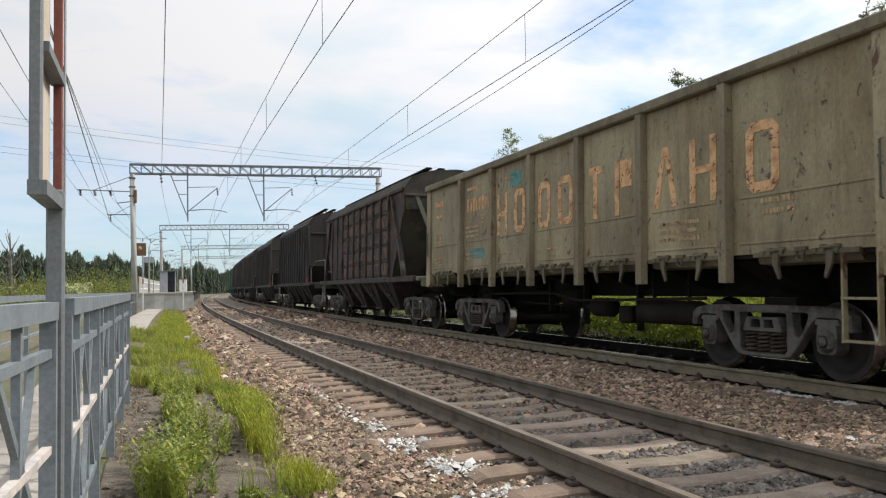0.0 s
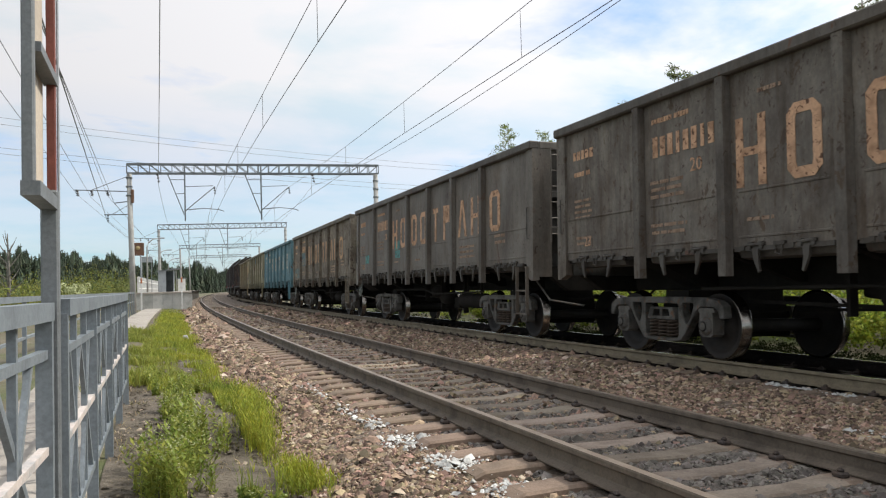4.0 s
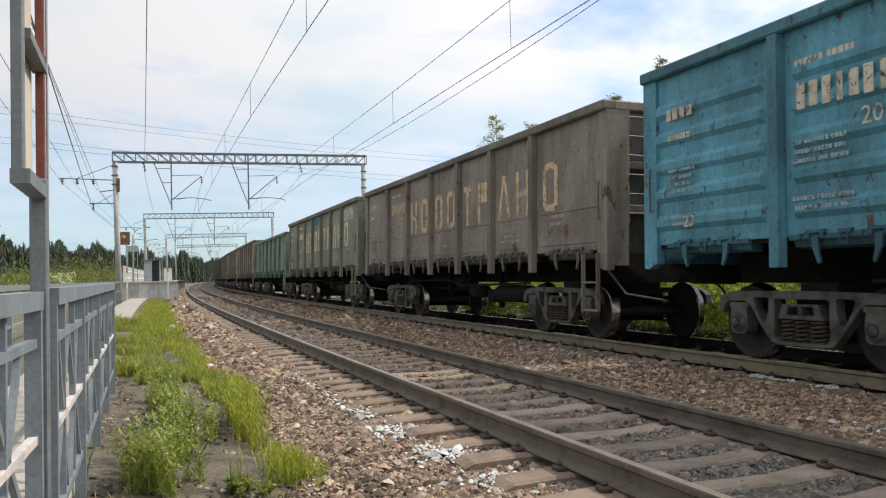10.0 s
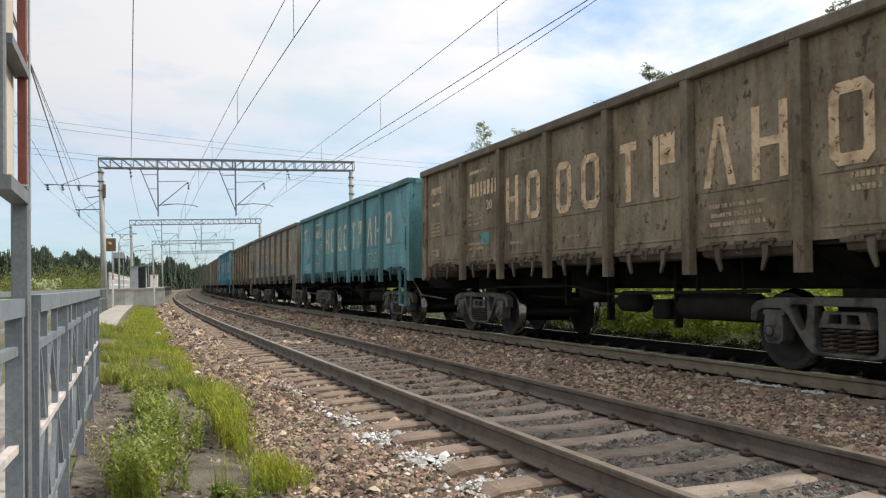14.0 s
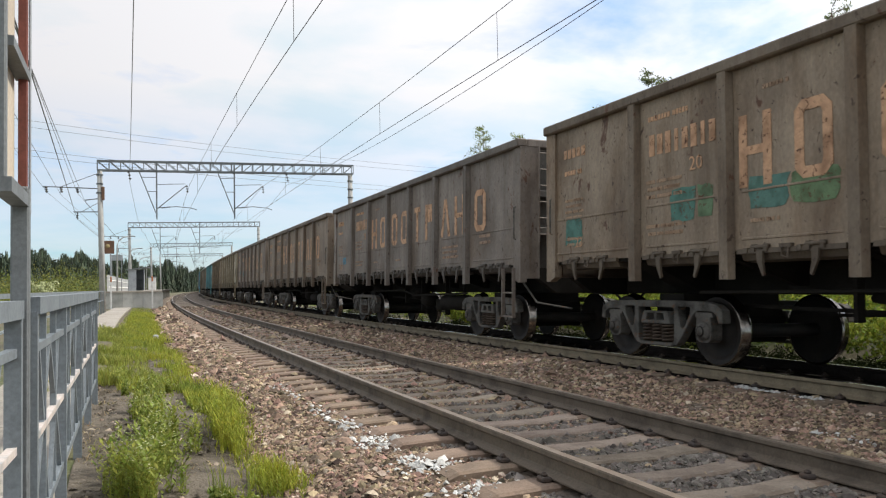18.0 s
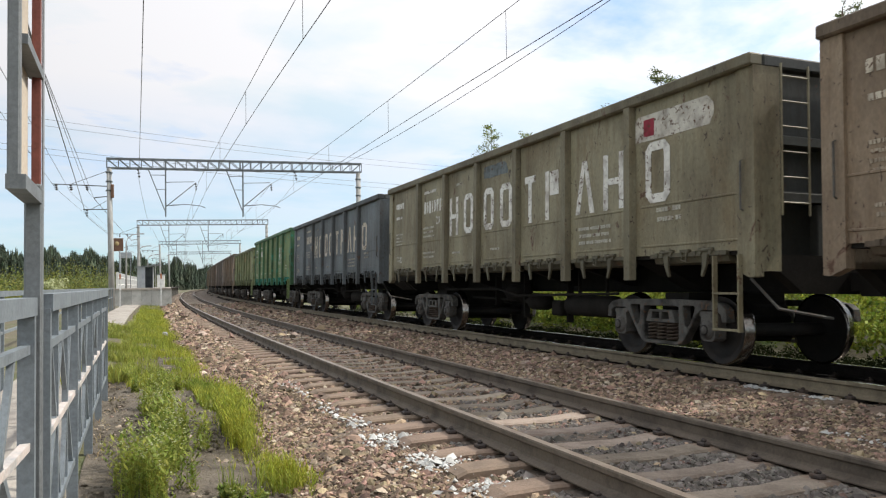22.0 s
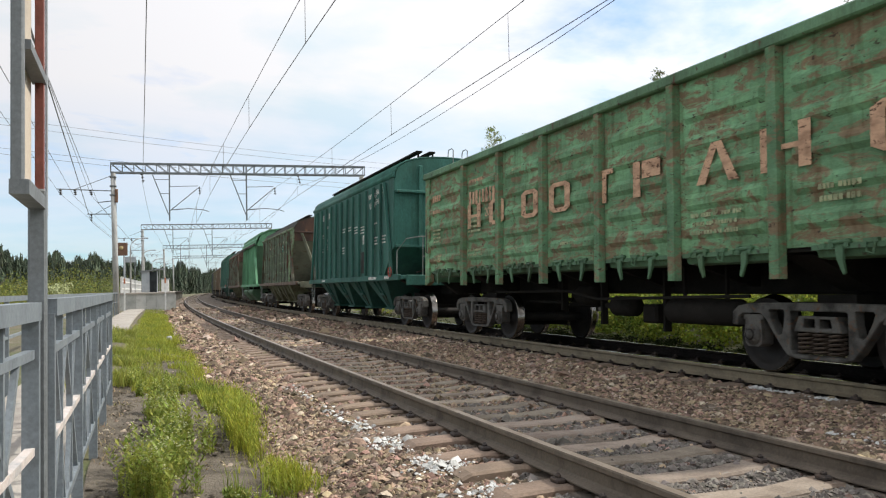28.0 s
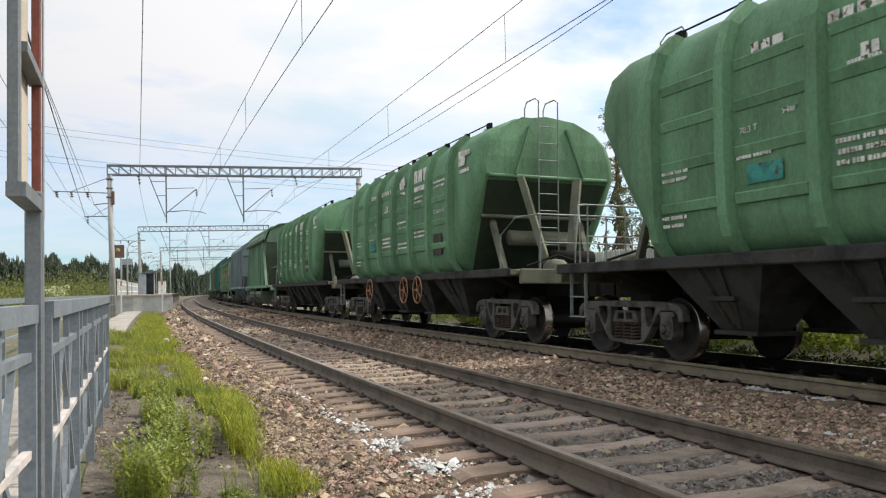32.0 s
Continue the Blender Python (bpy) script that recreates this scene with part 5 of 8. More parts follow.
    lg.append(Shape().prism([(-0.38, 3.62), (-0.72, 3.72), (-0.86, 3.52), (-0.72, 3.46), (-0.84, 3.26), (-0.44, 3.34)], -1.566, -1.560))
    for x, y, z, w, h in ((-1.563, -1.62, 3.58, 0.22, 0.28), (-1.563, -1.93, 3.58, 0.26, 0.28), (-1.563, -2.24, 3.58, 0.20, 0.28), (-1.563, -1.92, 3.30, 0.86, 0.12), (-1.558, -4.42, 3.58, 0.34, 0.30), (-1.558, -4.72, 3.66, 0.2, 0.1), (-1.558, -4.55, 3.32, 0.5, 0.07)):
        lg.append(Shape().box((x, y, z), (0.006, w, h)))
    for s in lg:
        part("emblem_block", s, "letters", root, "white block of a painted emblem")
    bars(root, [(3.7, 2.35, 0.5, 0.055, 2), (3.7, 1.8, 0.45, 0.055, 2), (2.4, 2.35, 0.5, 0.055, 1), (1.1, 2.3, 0.8, 0.06, 3), (0.95, 3.0, 0.75, 0.05, 2), (-0.2, 2.62, 0.7, 0.06, 1), (-0.2, 2.1, 0.8, 0.06, 3), (-1.5, 3.1, 0.6, 0.06, 2),
                (-1.5, 2.3, 0.9, 0.06, 2), (-2.8, 3.3, 0.7, 0.06, 2)], -1.562)
    lettering(root, "ст. САЛА ОКТ", -1.562, -0.16, 2.42, 0.13, "white stencilled station name")
    lettering(root, "СТ. САЛА ОКТ", -1.562, -2.78, 2.62, 0.11, "white stencilled station name")
    part("painted_out_square", Shape().box((-1.561, -3.05, 1.95), (0.006, 0.50, 0.46)), "soot", root, "dark painted-out square")
    lettering(root, "70,3 Т", -1.562, 2.35, 2.60, 0.10, "white stencilled load figure")
    lettering(root, "94м³", -1.562, 1.75, 2.70, 0.10, "white stencilled volume figure")
    part("stencil_field", Shape().box((-1.561, 2.0, 2.15), (0.006, 0.5, 0.2)), "letters", root, "turquoise painted field")
    sets = hopper_base(root, 7.2, 5.25, "slope", "funnel")
    return root, sets


# ---- the train ----
CREAM, ORANGE, WHITE = (0.50, 0.45, 0.36), (0.46, 0.28, 0.17), (0.62, 0.61, 0.57)
BUILT, TRAIN = {}, []
MAKERS = {"smooth": lambda: gondola("smooth"), "plank": lambda: gondola("plank", 3.30), "plank_low": lambda: gondola("plank", 3.19), "plank_tall": lambda: gondola("plank", 3.52), "plank_mid": lambda: gondola("plank", 3.43),
          "corrugated": lambda: gondola("corrugated", 3.58), "mineral": mineral_hopper,
          "roofed": roofed_hopper, "arched": arched_hopper, "ribbed": lambda: ribbed_hopper(False), "ribbed_wheels": lambda: ribbed_hopper(True)}
KIND_WORDS = {"smooth": "gondola wagon", "plank": "gondola wagon", "plank_low": "gondola wagon", "plank_tall": "gondola wagon", "plank_mid": "gondola wagon", "corrugated": "gondola wagon", "mineral": "hopper wagon", "roofed": "hopper wagon",
              "arched": "hopper wagon", "ribbed": "hopper wagon", "ribbed_wheels": "hopper wagon"}
HALF = {"smooth": 4.325, "plank": 4.325, "plank_low": 4.325, "plank_tall": 4.325, "plank_mid": 4.325, "corrugated": 4.325, "mineral": 5.22, "roofed": 4.5, "arched": 5.3, "ribbed": 5.25, "ribbed_wheels": 5.25}


def tint(c, k):
    return tuple(max(0.0, min(1.0, a * k)) for a in c)


def join_far(root):
    """A wagon that stays far off: its pieces joined into a body and two bogies."""
    heaps = {"body": [], "bogie": []}
    inner = {}
    for o in root.children_recursive:
        low = o.name.split(".")[0] in ("bogie", "wheelset") or (o.parent != root and o.parent.name.split(".")[0] in ("bogie", "wheelset"))
        m = o.matrix_basis if o.parent == root else o.parent.matrix_basis @ o.matrix_basis
        heaps["bogie" if low else "body"].append((o, m))
    body = [o for o, m in heaps["body"] if o.name.split(".")[0] == "side_sheet"][0]
    colour = tuple(body.color)
    for e in (1, -1):
        inner[e] = [(o, m) for o, m in heaps["bogie"] if m.translation.y * e > 0]
    for name, rows in (("body", heaps["body"]), ("bogie", inner[1]), ("bogie", inner[-1])):
        me, verts, faces, mats, index = bpy.data.meshes.new(name), [], [], [], []
        for o, m in rows:
            k = len(verts)
            slots = []
            for slot in o.material_slots:
                if slot.material not in mats:
                    mats.append(slot.material)
                slots.append(mats.index(slot.material))
            verts += [tuple(m @ v.co) for v in o.data.vertices]
            for f in o.data.polygons:
                faces.append(tuple(k + i for i in f.vertices))
                index.append(slots[f.material_index])
        me.from_pydata(verts, [], faces)
        for mat in mats:
            me.materials.append(mat)
        me.polygons.foreach_set("material_index", index)
        me.update()
        part(name, me, None, root).color = colour
    for o in [o for o, m in heaps["body"] + heaps["bogie"]][::-1]:
        bpy.data.objects.remove(o)


def add_wagon(rel, kind, paint, letters, label):
    """One wagon of the train; rel: its centre along the line at the start."""
    if kind not in BUILT:
        BUILT[kind] = MAKERS[kind]()
        root, sets = BUILT[kind]
    else:
        src = BUILT[kind][0]
        root = copy_thing(src, Matrix())
        sets = [o for o in root.children if o.name.split(".")[0] == "wheelset"]
    rnd = random.Random(int(rel * 7) + 5)
    warm = 1.02 if paint[0] > paint[1] else 1.0
    for o in root.children_recursive:
        mats = o.data.materials if o.data else ()
        if mats and mats[0].name.endswith("wagon_paint"):
            k = rnd.uniform(0.94, 1.06) * 1.95
            o.color = (*tint((paint[0] * warm, paint[1], paint[2] * (2 - warm)), k), 1)
        elif mats and mats[0].name in ("stencil_paint", "stencil_panel_paint"):
            k = 0.42 if o.name.startswith("stencil_lettering") and kind.split("_")[0] in ("smooth", "plank", "corrugated") else 1.0
            o.color = (*[1.2 * a * k + 2.0 * b * (1 - k) for a, b in zip(letters, paint)], 1)
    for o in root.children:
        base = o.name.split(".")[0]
        # hatch colour holds the shade below the wall; posts and rail are merely darker
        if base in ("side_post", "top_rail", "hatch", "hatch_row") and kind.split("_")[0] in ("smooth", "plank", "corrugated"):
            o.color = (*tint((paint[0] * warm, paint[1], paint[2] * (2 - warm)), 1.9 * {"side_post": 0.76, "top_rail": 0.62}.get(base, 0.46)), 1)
        # end walls get a darker, cooler tone of the paint for their shade
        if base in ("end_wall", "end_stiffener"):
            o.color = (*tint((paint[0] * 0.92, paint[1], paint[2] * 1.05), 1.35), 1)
        if kind == "arched" and base in ("side_post", "corner_brace"):
            o.color = (0.175, 0.205, 0.155, 1) if paint[0] > 0.1 else (*tint(paint, 1.5), 1)
        if kind == "arched" and base == "corner_brace":
            o.color = (0.125, 0.135, 0.095, 1) if paint[0] > 0.1 else (*tint(paint, 1.3), 1)
        if kind == "arched" and base == "side_sill":
            o.color = (0.19, 0.135, 0.10, 1) if paint[0] > 0.1 else (*tint(paint, 1.5), 1)
        if kind == "arched" and base == "discharge_funnel":
            for c in [o] + list(o.children):
                c.color = (0.17, 0.175, 0.10, 1) if paint[0] > 0.1 else (*tint(paint, 1.2), 1)
        if base == "side_patch" and paint[1] > paint[0]:
            o.material_slots[0].link, o.material_slots[0].material = "OBJECT", M["paint_stained"]
        if base == "side_patch":
            pale = [(0.40, 0.46, 0.38), (0.45, 0.51, 0.42), (0.50, 0.50, 0.38)]
            worn = [(0.20, 0.10, 0.075), (0.21, 0.105, 0.08), (0.22, 0.13, 0.095), (0.24, 0.32, 0.21), (0.26, 0.33, 0.21), (0.40, 0.38, 0.21), (0.44, 0.26, 0.14), (0.35, 0.41, 0.33)]
            at = o.data.vertices[0].co
            c = rnd.choice(pale if at.y > 2.2 else worn)
            if at.z > 3.1:
                c = rnd.choice([(0.24, 0.11, 0.08), (0.30, 0.39, 0.24), (0.32, 0.41, 0.26)])
            o.color = (*(tint(c, 0.22 if paint[0] < 0.05 else 1.0) if paint[0] > paint[1] else tint(paint, rnd.uniform(0.9, 1.2))), 1)
        if kind == "roofed" and base in ("end_slope", "end_ribs"):
            o.color = (*tint((paint[0] * 1.15, paint[1] * 0.92, paint[2]), 1.05), 1)
        if kind == "roofed" and base in ("stencil_lettering", "number_lettering"):
            o.color = (0.27, 0.40, 0.28, 1) if base == "stencil_lettering" else (0.46, 0.55, 0.46, 1)
        # raked ends: paint darkened for both grime and the shade there
        if kind.startswith("ribbed") and base == "end_slope":
            o.color = (*tint((paint[0] * 1.1, paint[1] * 0.8, paint[2] * 0.9), 0.5), 1)
        if base == "discharge_box":
            for c in [o] + list(o.children):
                c.color = (*tint((paint[0] * 1.25, paint[1], paint[2]), 0.85), 1)
        # funnels take darker paint in place of the shade beneath the sill
        if kind == "mineral" and base == "discharge_funnel":
            for c in [o] + [q for q in o.children if q.name.split(".")[0] != "funnel_window"]:
                c.color = (*tint(paint, 1.35), 1)
        if base == "panel_mark":
            o.color = (0.42, 0.06, 0.04, 1) if len(o.data.vertices) > 40 else (*tint(paint, 0.9), 1)
        if base == "painted_sign":
            o.color = (0.02, 0.17, 0.13, 1)
        if base == "sign_lettering":
            o.color = (0.55, 0.62, 0.58, 1)
        if base == "stencil_field":
            o.color = (0.05, 0.28, 0.24, 1)
        if kind == "arched" and paint[0] < 0.05 and base in ("roof", "end_gable", "end_crossbar", "end_slope"):
            o.material_slots[0].link, o.material_slots[0].material = "OBJECT", M["soot"]
    if rel > 20:
        join_far(root)
        sets = []
    tagged(root, label, KIND_WORDS[kind], "wagons of the freight train")
    TRAIN.append((root, sets, rel, HALF[kind]))
    return root


OLIVE, BROWN, DARK, TAN = (0.140, 0.132, 0.082), (0.124, 0.103, 0.083), (0.085, 0.077, 0.067), (0.20, 0.155, 0.105)
G0 = 11.15
GONDOLAS = (
    (0, "smooth", (0.165, 0.142, 0.088), (0.56, 0.33, 0.17), "olive drab gondola wagon with rusted cream wordmark"),
    (1, "smooth", OLIVE, CREAM, "olive gondola wagon with cream wordmark"),
    (2, "plank_mid", (0.066, 0.138, 0.162), CREAM, "faded blue gondola wagon with cream wordmark"),
    (3, "smooth", (0.125, 0.112, 0.088), (0.48, 0.30, 0.17), "blotchy grey-brown gondola wagon with rusty wordmark"),
    (4, "smooth", DARK, ORANGE, "dark brown gondola wagon with orange wordmark"),
    (5, "smooth", DARK, ORANGE, "dark sooty gondola wagon with faint wordmark"),
    (6, "smooth", (0.13, 0.115, 0.09), ORANGE, "grimy brown gondola wagon with faded orange wordmark"),
    (7, "smooth", (0.150, 0.130, 0.085), CREAM, "olive brown gondola wagon with bright cream wordmark"),
    (8, "smooth", BROWN, ORANGE, "brown gondola wagon with orange wordmark"),
    (9, "plank_low", (0.112, 0.165, 0.125), (0.26, 0.32, 0.26), "pale green gondola wagon with horizontal seams"),
    (10, "smooth", (0.130, 0.134, 0.092), (0.64, 0.55, 0.42), "grey-olive gondola wagon with cream wordmark"),
    (11, "smooth", (0.138, 0.122, 0.102), (0.50, 0.37, 0.24), "dark brown-grey gondola wagon with cream wordmark"),
    (12, "corrugated", (0.055, 0.165, 0.215), CREAM, "bright blue gondola wagon with pressed ribs"),
    (13, "smooth", (0.130, 0.118, 0.085), ORANGE, "brown gondola wagon with green lower patches"),
    (14, "smooth", (0.120, 0.112, 0.092), (0.50, 0.30, 0.16), "brown gondola wagon with orange wordmark"),
    (15, "smooth", (0.065, 0.165, 0.180), CREAM, "teal gondola wagon with rust spots and cream wordmark"),
    (16, "smooth", (0.130, 0.106, 0.072), (0.55, 0.40, 0.25), "rust brown gondola wagon with faded wordmark"),
    (17, "smooth", (0.145, 0.124, 0.082), CREAM, "olive brown gondola wagon with cream wordmark"),
    (18, "smooth", BROWN, ORANGE, "brown gondola wagon with dull wordmark"),
    (19, "smooth", (0.120, 0.095, 0.072), ORANGE, "dark brown gondola wagon with orange wordmark"),
    (20, "smooth", (0.115, 0.100, 0.088), ORANGE, "grey-brown gondola wagon with orange wordmark"),
    (21, "smooth", (0.142, 0.114, 0.085), ORANGE, "dusty brown gondola wagon with orange wordmark"),
    (22, "plank", (0.140, 0.165, 0.080), (0.40, 0.33, 0.20), "patchy olive green gondola wagon with horizontal seams"),
    (23, "plank_tall", (0.095, 0.130, 0.050), WHITE, "green gondola wagon with turquoise weathered patches"),
    (24, "smooth", (0.066, 0.075, 0.080), CREAM, "dark slate gondola wagon with cream wordmark"),
    (25, "smooth", (0.140, 0.128, 0.084), WHITE, "olive gondola wagon with bright wordmark and white panel"),
    (26, "smooth", (0.142, 0.108, 0.074), CREAM, "tan brown gondola wagon with cream wordmark"),
)
GREEN_DARK, TEAL, GREY = (0.034, 0.080, 0.062), (0.024, 0.076, 0.061), (0.098, 0.125, 0.128)


def build_train():
    special = []
    for n, kind, paint, letters, label in GONDOLAS:
        special.append((add_wagon(G0 - 13.92 * n, kind, paint, letters, label), n))
    for rel, kind, paint, letters, label in (
            (-365.12, "mineral", GREEN_DARK, WHITE, "dark green covered hopper wagon with white markings"),
            (-379.74, "arched", (0.103, 0.062, 0.044), CREAM, "rusty hopper wagon with patchwork of pale panels"),
            (-393.6, "roofed", (0.080, 0.186, 0.108), WHITE, "bright green roofed hopper wagon with white panels"),
            (-406.6, "arched", (0.11, 0.165, 0.095), CREAM, "olive green arched hopper wagon"),
            (-421.92, "mineral", TEAL, WHITE, "teal green covered hopper wagon with white markings"),
            (-450.32, "mineral", GREY, WHITE, "slate grey covered hopper wagon with white markings"),
            (-464.24, "roofed", (0.100, 0.165, 0.108), CREAM, "pale green roofed hopper wagon with faded panels"),
            (-478.1, "ribbed", (0.072, 0.143, 0.079), WHITE, "green ribbed grain hopper wagon with white emblem"),
            (-492.62, "ribbed_wheels", (0.072, 0.143, 0.079), WHITE, "green ribbed grain hopper wagon with orange handwheels"),
            (-507.22, "ribbed", (0.072, 0.143, 0.079), WHITE, "green ribbed grain hopper wagon with rust streaks"),
            (25.0, "arched", (0.026, 0.022, 0.021), (0.16, 0.15, 0.14), "dark sooty hopper wagon with patched panels"),
            (39.7, "mineral", (0.022, 0.019, 0.019), (0.16, 0.13, 0.12), "dark rusty hopper wagon")):
        root = add_wagon(rel, kind, paint, letters, label)
        if rel == -464.24:
            special.append((root, 34))
        if rel == -450.32:
            special.append((root, 33))
        if rel == -393.60:
            special.append((root, 29))
    pale = add_wagon(-436.2, "corrugated", (0.105, 0.215, 0.115), (0.50, 0.31, 0.20), "pale green gondola wagon with rust stains and orange wordmark")
    special.append((pale, 32))
    for k in range(6):
        add_wagon(54.7 + 14.7 * k, "mineral" if k != 4 else "arched", (0.030, 0.027, 0.026) if k < 4 else (0.03, 0.085, 0.05), (0.15, 0.14, 0.13),
                  "dark brown sooty hopper wagon" if k < 4 else "dark green covered hopper wagon")
    for root, n in special:
        extras(root, n)


def patch(root, y, z, w, h, c, label="painted-over patch", x=-1.4265):
    rnd = random.Random(int(abs(y * 91 + z * 37 + w * 11) * 10))
    edge = []
    for k in range(16):
        a = 2 * math.pi * (k + rnd.uniform(-0.25, 0.25)) / 16
        m = max(abs(math.cos(a)), abs(math.sin(a))) * rnd.uniform(0.98, 1.2 if "panel" not in label and "square" not in label and "field" not in label else 1.0)
        edge.append((y + 0.5 * w * math.cos(a) / m, z + 0.5 * h * math.sin(a) / m))
    o = part("paint_patch", Shape().prism(edge, x - 0.003, x + 0.003), "letters", root, label)
    o.color = (*c, 1)


def repaint(root, mat):
    """Gives the side panels of one wagon another paint surface."""
    for o in root.children:
        if o.name.split(".")[0] in ("side_panel", "side_post", "corner_post"):
            o.material_slots[0].link = "OBJECT"
            o.material_slots[0].material = M[mat]


def extras(root, n):
    """What sets single wagons apart."""
    blue, aqua, whit = (0.06, 0.18, 0.28), (0.10, 0.28, 0.27), (0.60, 0.57, 0.50)
    if n == 3:
        repaint(root, "paint_peeled")
    if n in (5, 9, 13, 16, 22):
        repaint(root, "paint_stained")
    if n == 32:
        repaint(root, "paint_rusted")
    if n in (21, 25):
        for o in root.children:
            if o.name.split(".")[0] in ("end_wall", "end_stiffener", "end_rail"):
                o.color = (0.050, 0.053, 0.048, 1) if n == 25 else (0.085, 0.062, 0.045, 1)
    if n in (3, 4, 13):
        handwheel(root, (-1.36, 6.35, 0.92), 0.20, "handrail", "x", "small spoked handwheel")
    if n == 0:
        patch(root, 1.55, 3.02, 0.5, 0.3, aqua)
        patch(root, 3.4, 1.72, 0.8, 0.22, aqua)
    if n in (1, 7):
        patch(root, 5.5, 1.60, 0.5, 0.24, blue)
        patch(root, 0.55, 3.05, 0.34, 0.38, blue)
    if n == 10:
        patch(root, 5.6, 1.72, 0.5, 0.3, (0.10, 0.11, 0.13))
        patch(root, 0.1, 3.12, 1.2, 0.24, blue)
        patch(root, -5.05, 3.05, 1.25, 0.38, whit, "peeling white panel")
    if n == 3:
        patch(root, 5.25, 1.72, 1.7, 0.44, (0.16, 0.215, 0.20), "faded teal panel")
        patch(root, 3.37, 2.30, 1.45, 0.58, (0.13, 0.20, 0.21), "faded teal panel")
        patch(root, 4.25, 1.9, 0.12, 0.16, (0.12, 0.26, 0.32))
    if n == 14:
        for y, z, w, h in ((5.55, 1.78, 0.5, 0.26), (3.6, 1.8, 0.5, 0.32), (2.1, 1.88, 0.36, 0.3), (-0.3, 1.98, 0.5, 0.1), (-1.2, 3.1, 0.3, 0.2)):
            patch(root, y, z, w, h, (0.10, 0.215, 0.27))
    if n in (22, 23):
        for o in [c for c in root.children if c.name.startswith("wordmark_block")]:
            mid = sum(v.co.y for v in o.data.vertices) / len(o.data.vertices)
            if not (-4.6 < mid < -2.4 if n == 23 else mid < -2.4):
                bpy.data.objects.remove(o)
    if n == 23:
        repaint(root, "paint_turquoise")
        for o in root.children:
            base = o.name.split(".")[0]
            if base in ("side_post", "hatch", "corner_post", "top_rail"):
                o.color = (0.07, 0.17, 0.08, 1) if base != "hatch" else (0.035, 0.27, 0.20, 1)
    if n == 21:
        for y, z, w, h, c in ((5.75, 1.78, 0.5, 0.42, (0.085, 0.20, 0.17)), (3.3, 1.95, 0.5, 0.42, (0.085, 0.20, 0.165)), (2.9, 1.95, 0.28, 0.42, (0.13, 0.21, 0.12)), (1.95, 1.95, 0.6, 0.36, (0.095, 0.20, 0.17)), (1.35, 1.95, 0.62, 0.36, (0.135, 0.21, 0.11)), (0.2, 2.05, 0.5, 0.24, (0.26, 0.21, 0.10))):
            patch(root, y, z, w, h, c)
    if n == 32:
        for o in root.children:
            if o.name.startswith("wordmark_block"):
                o.location, o.scale = (0, 0.8, 0.94), (1, 1.36, 0.6)
    if n == 4:
        patch(root, 5.2, 1.85, 0.5, 0.28, aqua)
        patch(root, 1.9, 2.0, 0.5, 0.5, aqua)
    if n == 8:
        dull, navy = (0.095, 0.165, 0.185), (0.075, 0.085, 0.10)
        for y, z, w, h, c in ((3.38, 2.70, 1.42, 0.50, navy), (3.2, 2.16, 0.42, 0.52, (0.09, 0.145, 0.19)), (3.55, 1.62, 0.5, 0.16, (0.07, 0.16, 0.25)), (5.85, 1.98, 0.5, 0.26, (0.08, 0.13, 0.18)), (2.15, 1.62, 0.26, 0.22, (0.06, 0.16, 0.23)),
                              (0.0, 1.72, 1.46, 0.48, dull), (0.35, 1.98, 0.62, 0.30, dull), (-0.55, 2.02, 0.36, 0.26, dull), (-2.2, 1.60, 0.3, 0.18, dull), (-3.95, 1.68, 0.36, 0.16, (0.06, 0.17, 0.23)), (-4.85, 1.86, 0.42, 0.24, (0.05, 0.145, 0.21))):
            patch(root, y, z, w, h, c)
    if n == 13:
        for y, z, w, h, c in ((5.4, 1.66, 0.9, 0.22, (0.115, 0.165, 0.075)), (3.5, 1.80, 1.35, 0.52, (0.105, 0.155, 0.07)), (1.75, 1.78, 1.3, 0.46, (0.11, 0.165, 0.075)), (1.7, 3.0, 1.2, 0.34, (0.11, 0.155, 0.08)), (0.0, 1.68, 1.2, 0.26, (0.105, 0.15, 0.075))):
            patch(root, y, z, w, h, c)
        for y in (3.2, 2.15):
            patch(root, y, 1.86, 0.36, 0.26, (0.055, 0.075, 0.095), "dark repainted square", -1.4305)
    if n == 16:
        patch(root, 3.3, 1.8, 0.5, 0.24, aqua)
    if n == 18:
        for y, z, w, h in ((3.3, 1.82, 0.95, 0.46), (3.0, 2.12, 0.4, 0.24), (5.2, 2.0, 0.7, 0.22)):
            patch(root, y, z, w, h, (0.11, 0.235, 0.235))
    if n == 20:
        patch(root, 5.3, 1.8, 0.4, 0.22, (0.10, 0.26, 0.36))
    if n == 25:
        patch(root, -5.05, 3.0, 1.55, 0.34, whit, "white panel")
        patch(root, -4.6, 3.0, 0.22, 0.22, (0.30, 0.03, 0.05), "dark red square", -1.4305)
        patch(root, 0.1, 3.1, 1.1, 0.24, (0.16, 0.19, 0.20))
    if n == 26:
        patch(root, 5.2, 1.6, 0.6, 0.26, blue)
        patch(root, 0.5, 1.75, 0.9, 0.26, (0.07, 0.17, 0.26))
        patch(root, -5.0, 1.62, 1.2, 0.2, (0.12, 0.26, 0.22))
    if n == 15:
        for y, z in ((5.2, 1.9), (1.0, 1.75), (-2.2, 2.0), (3.1, 2.5)):
            patch(root, y, z, 0.55, 0.28, (0.10, 0.24, 0.27))
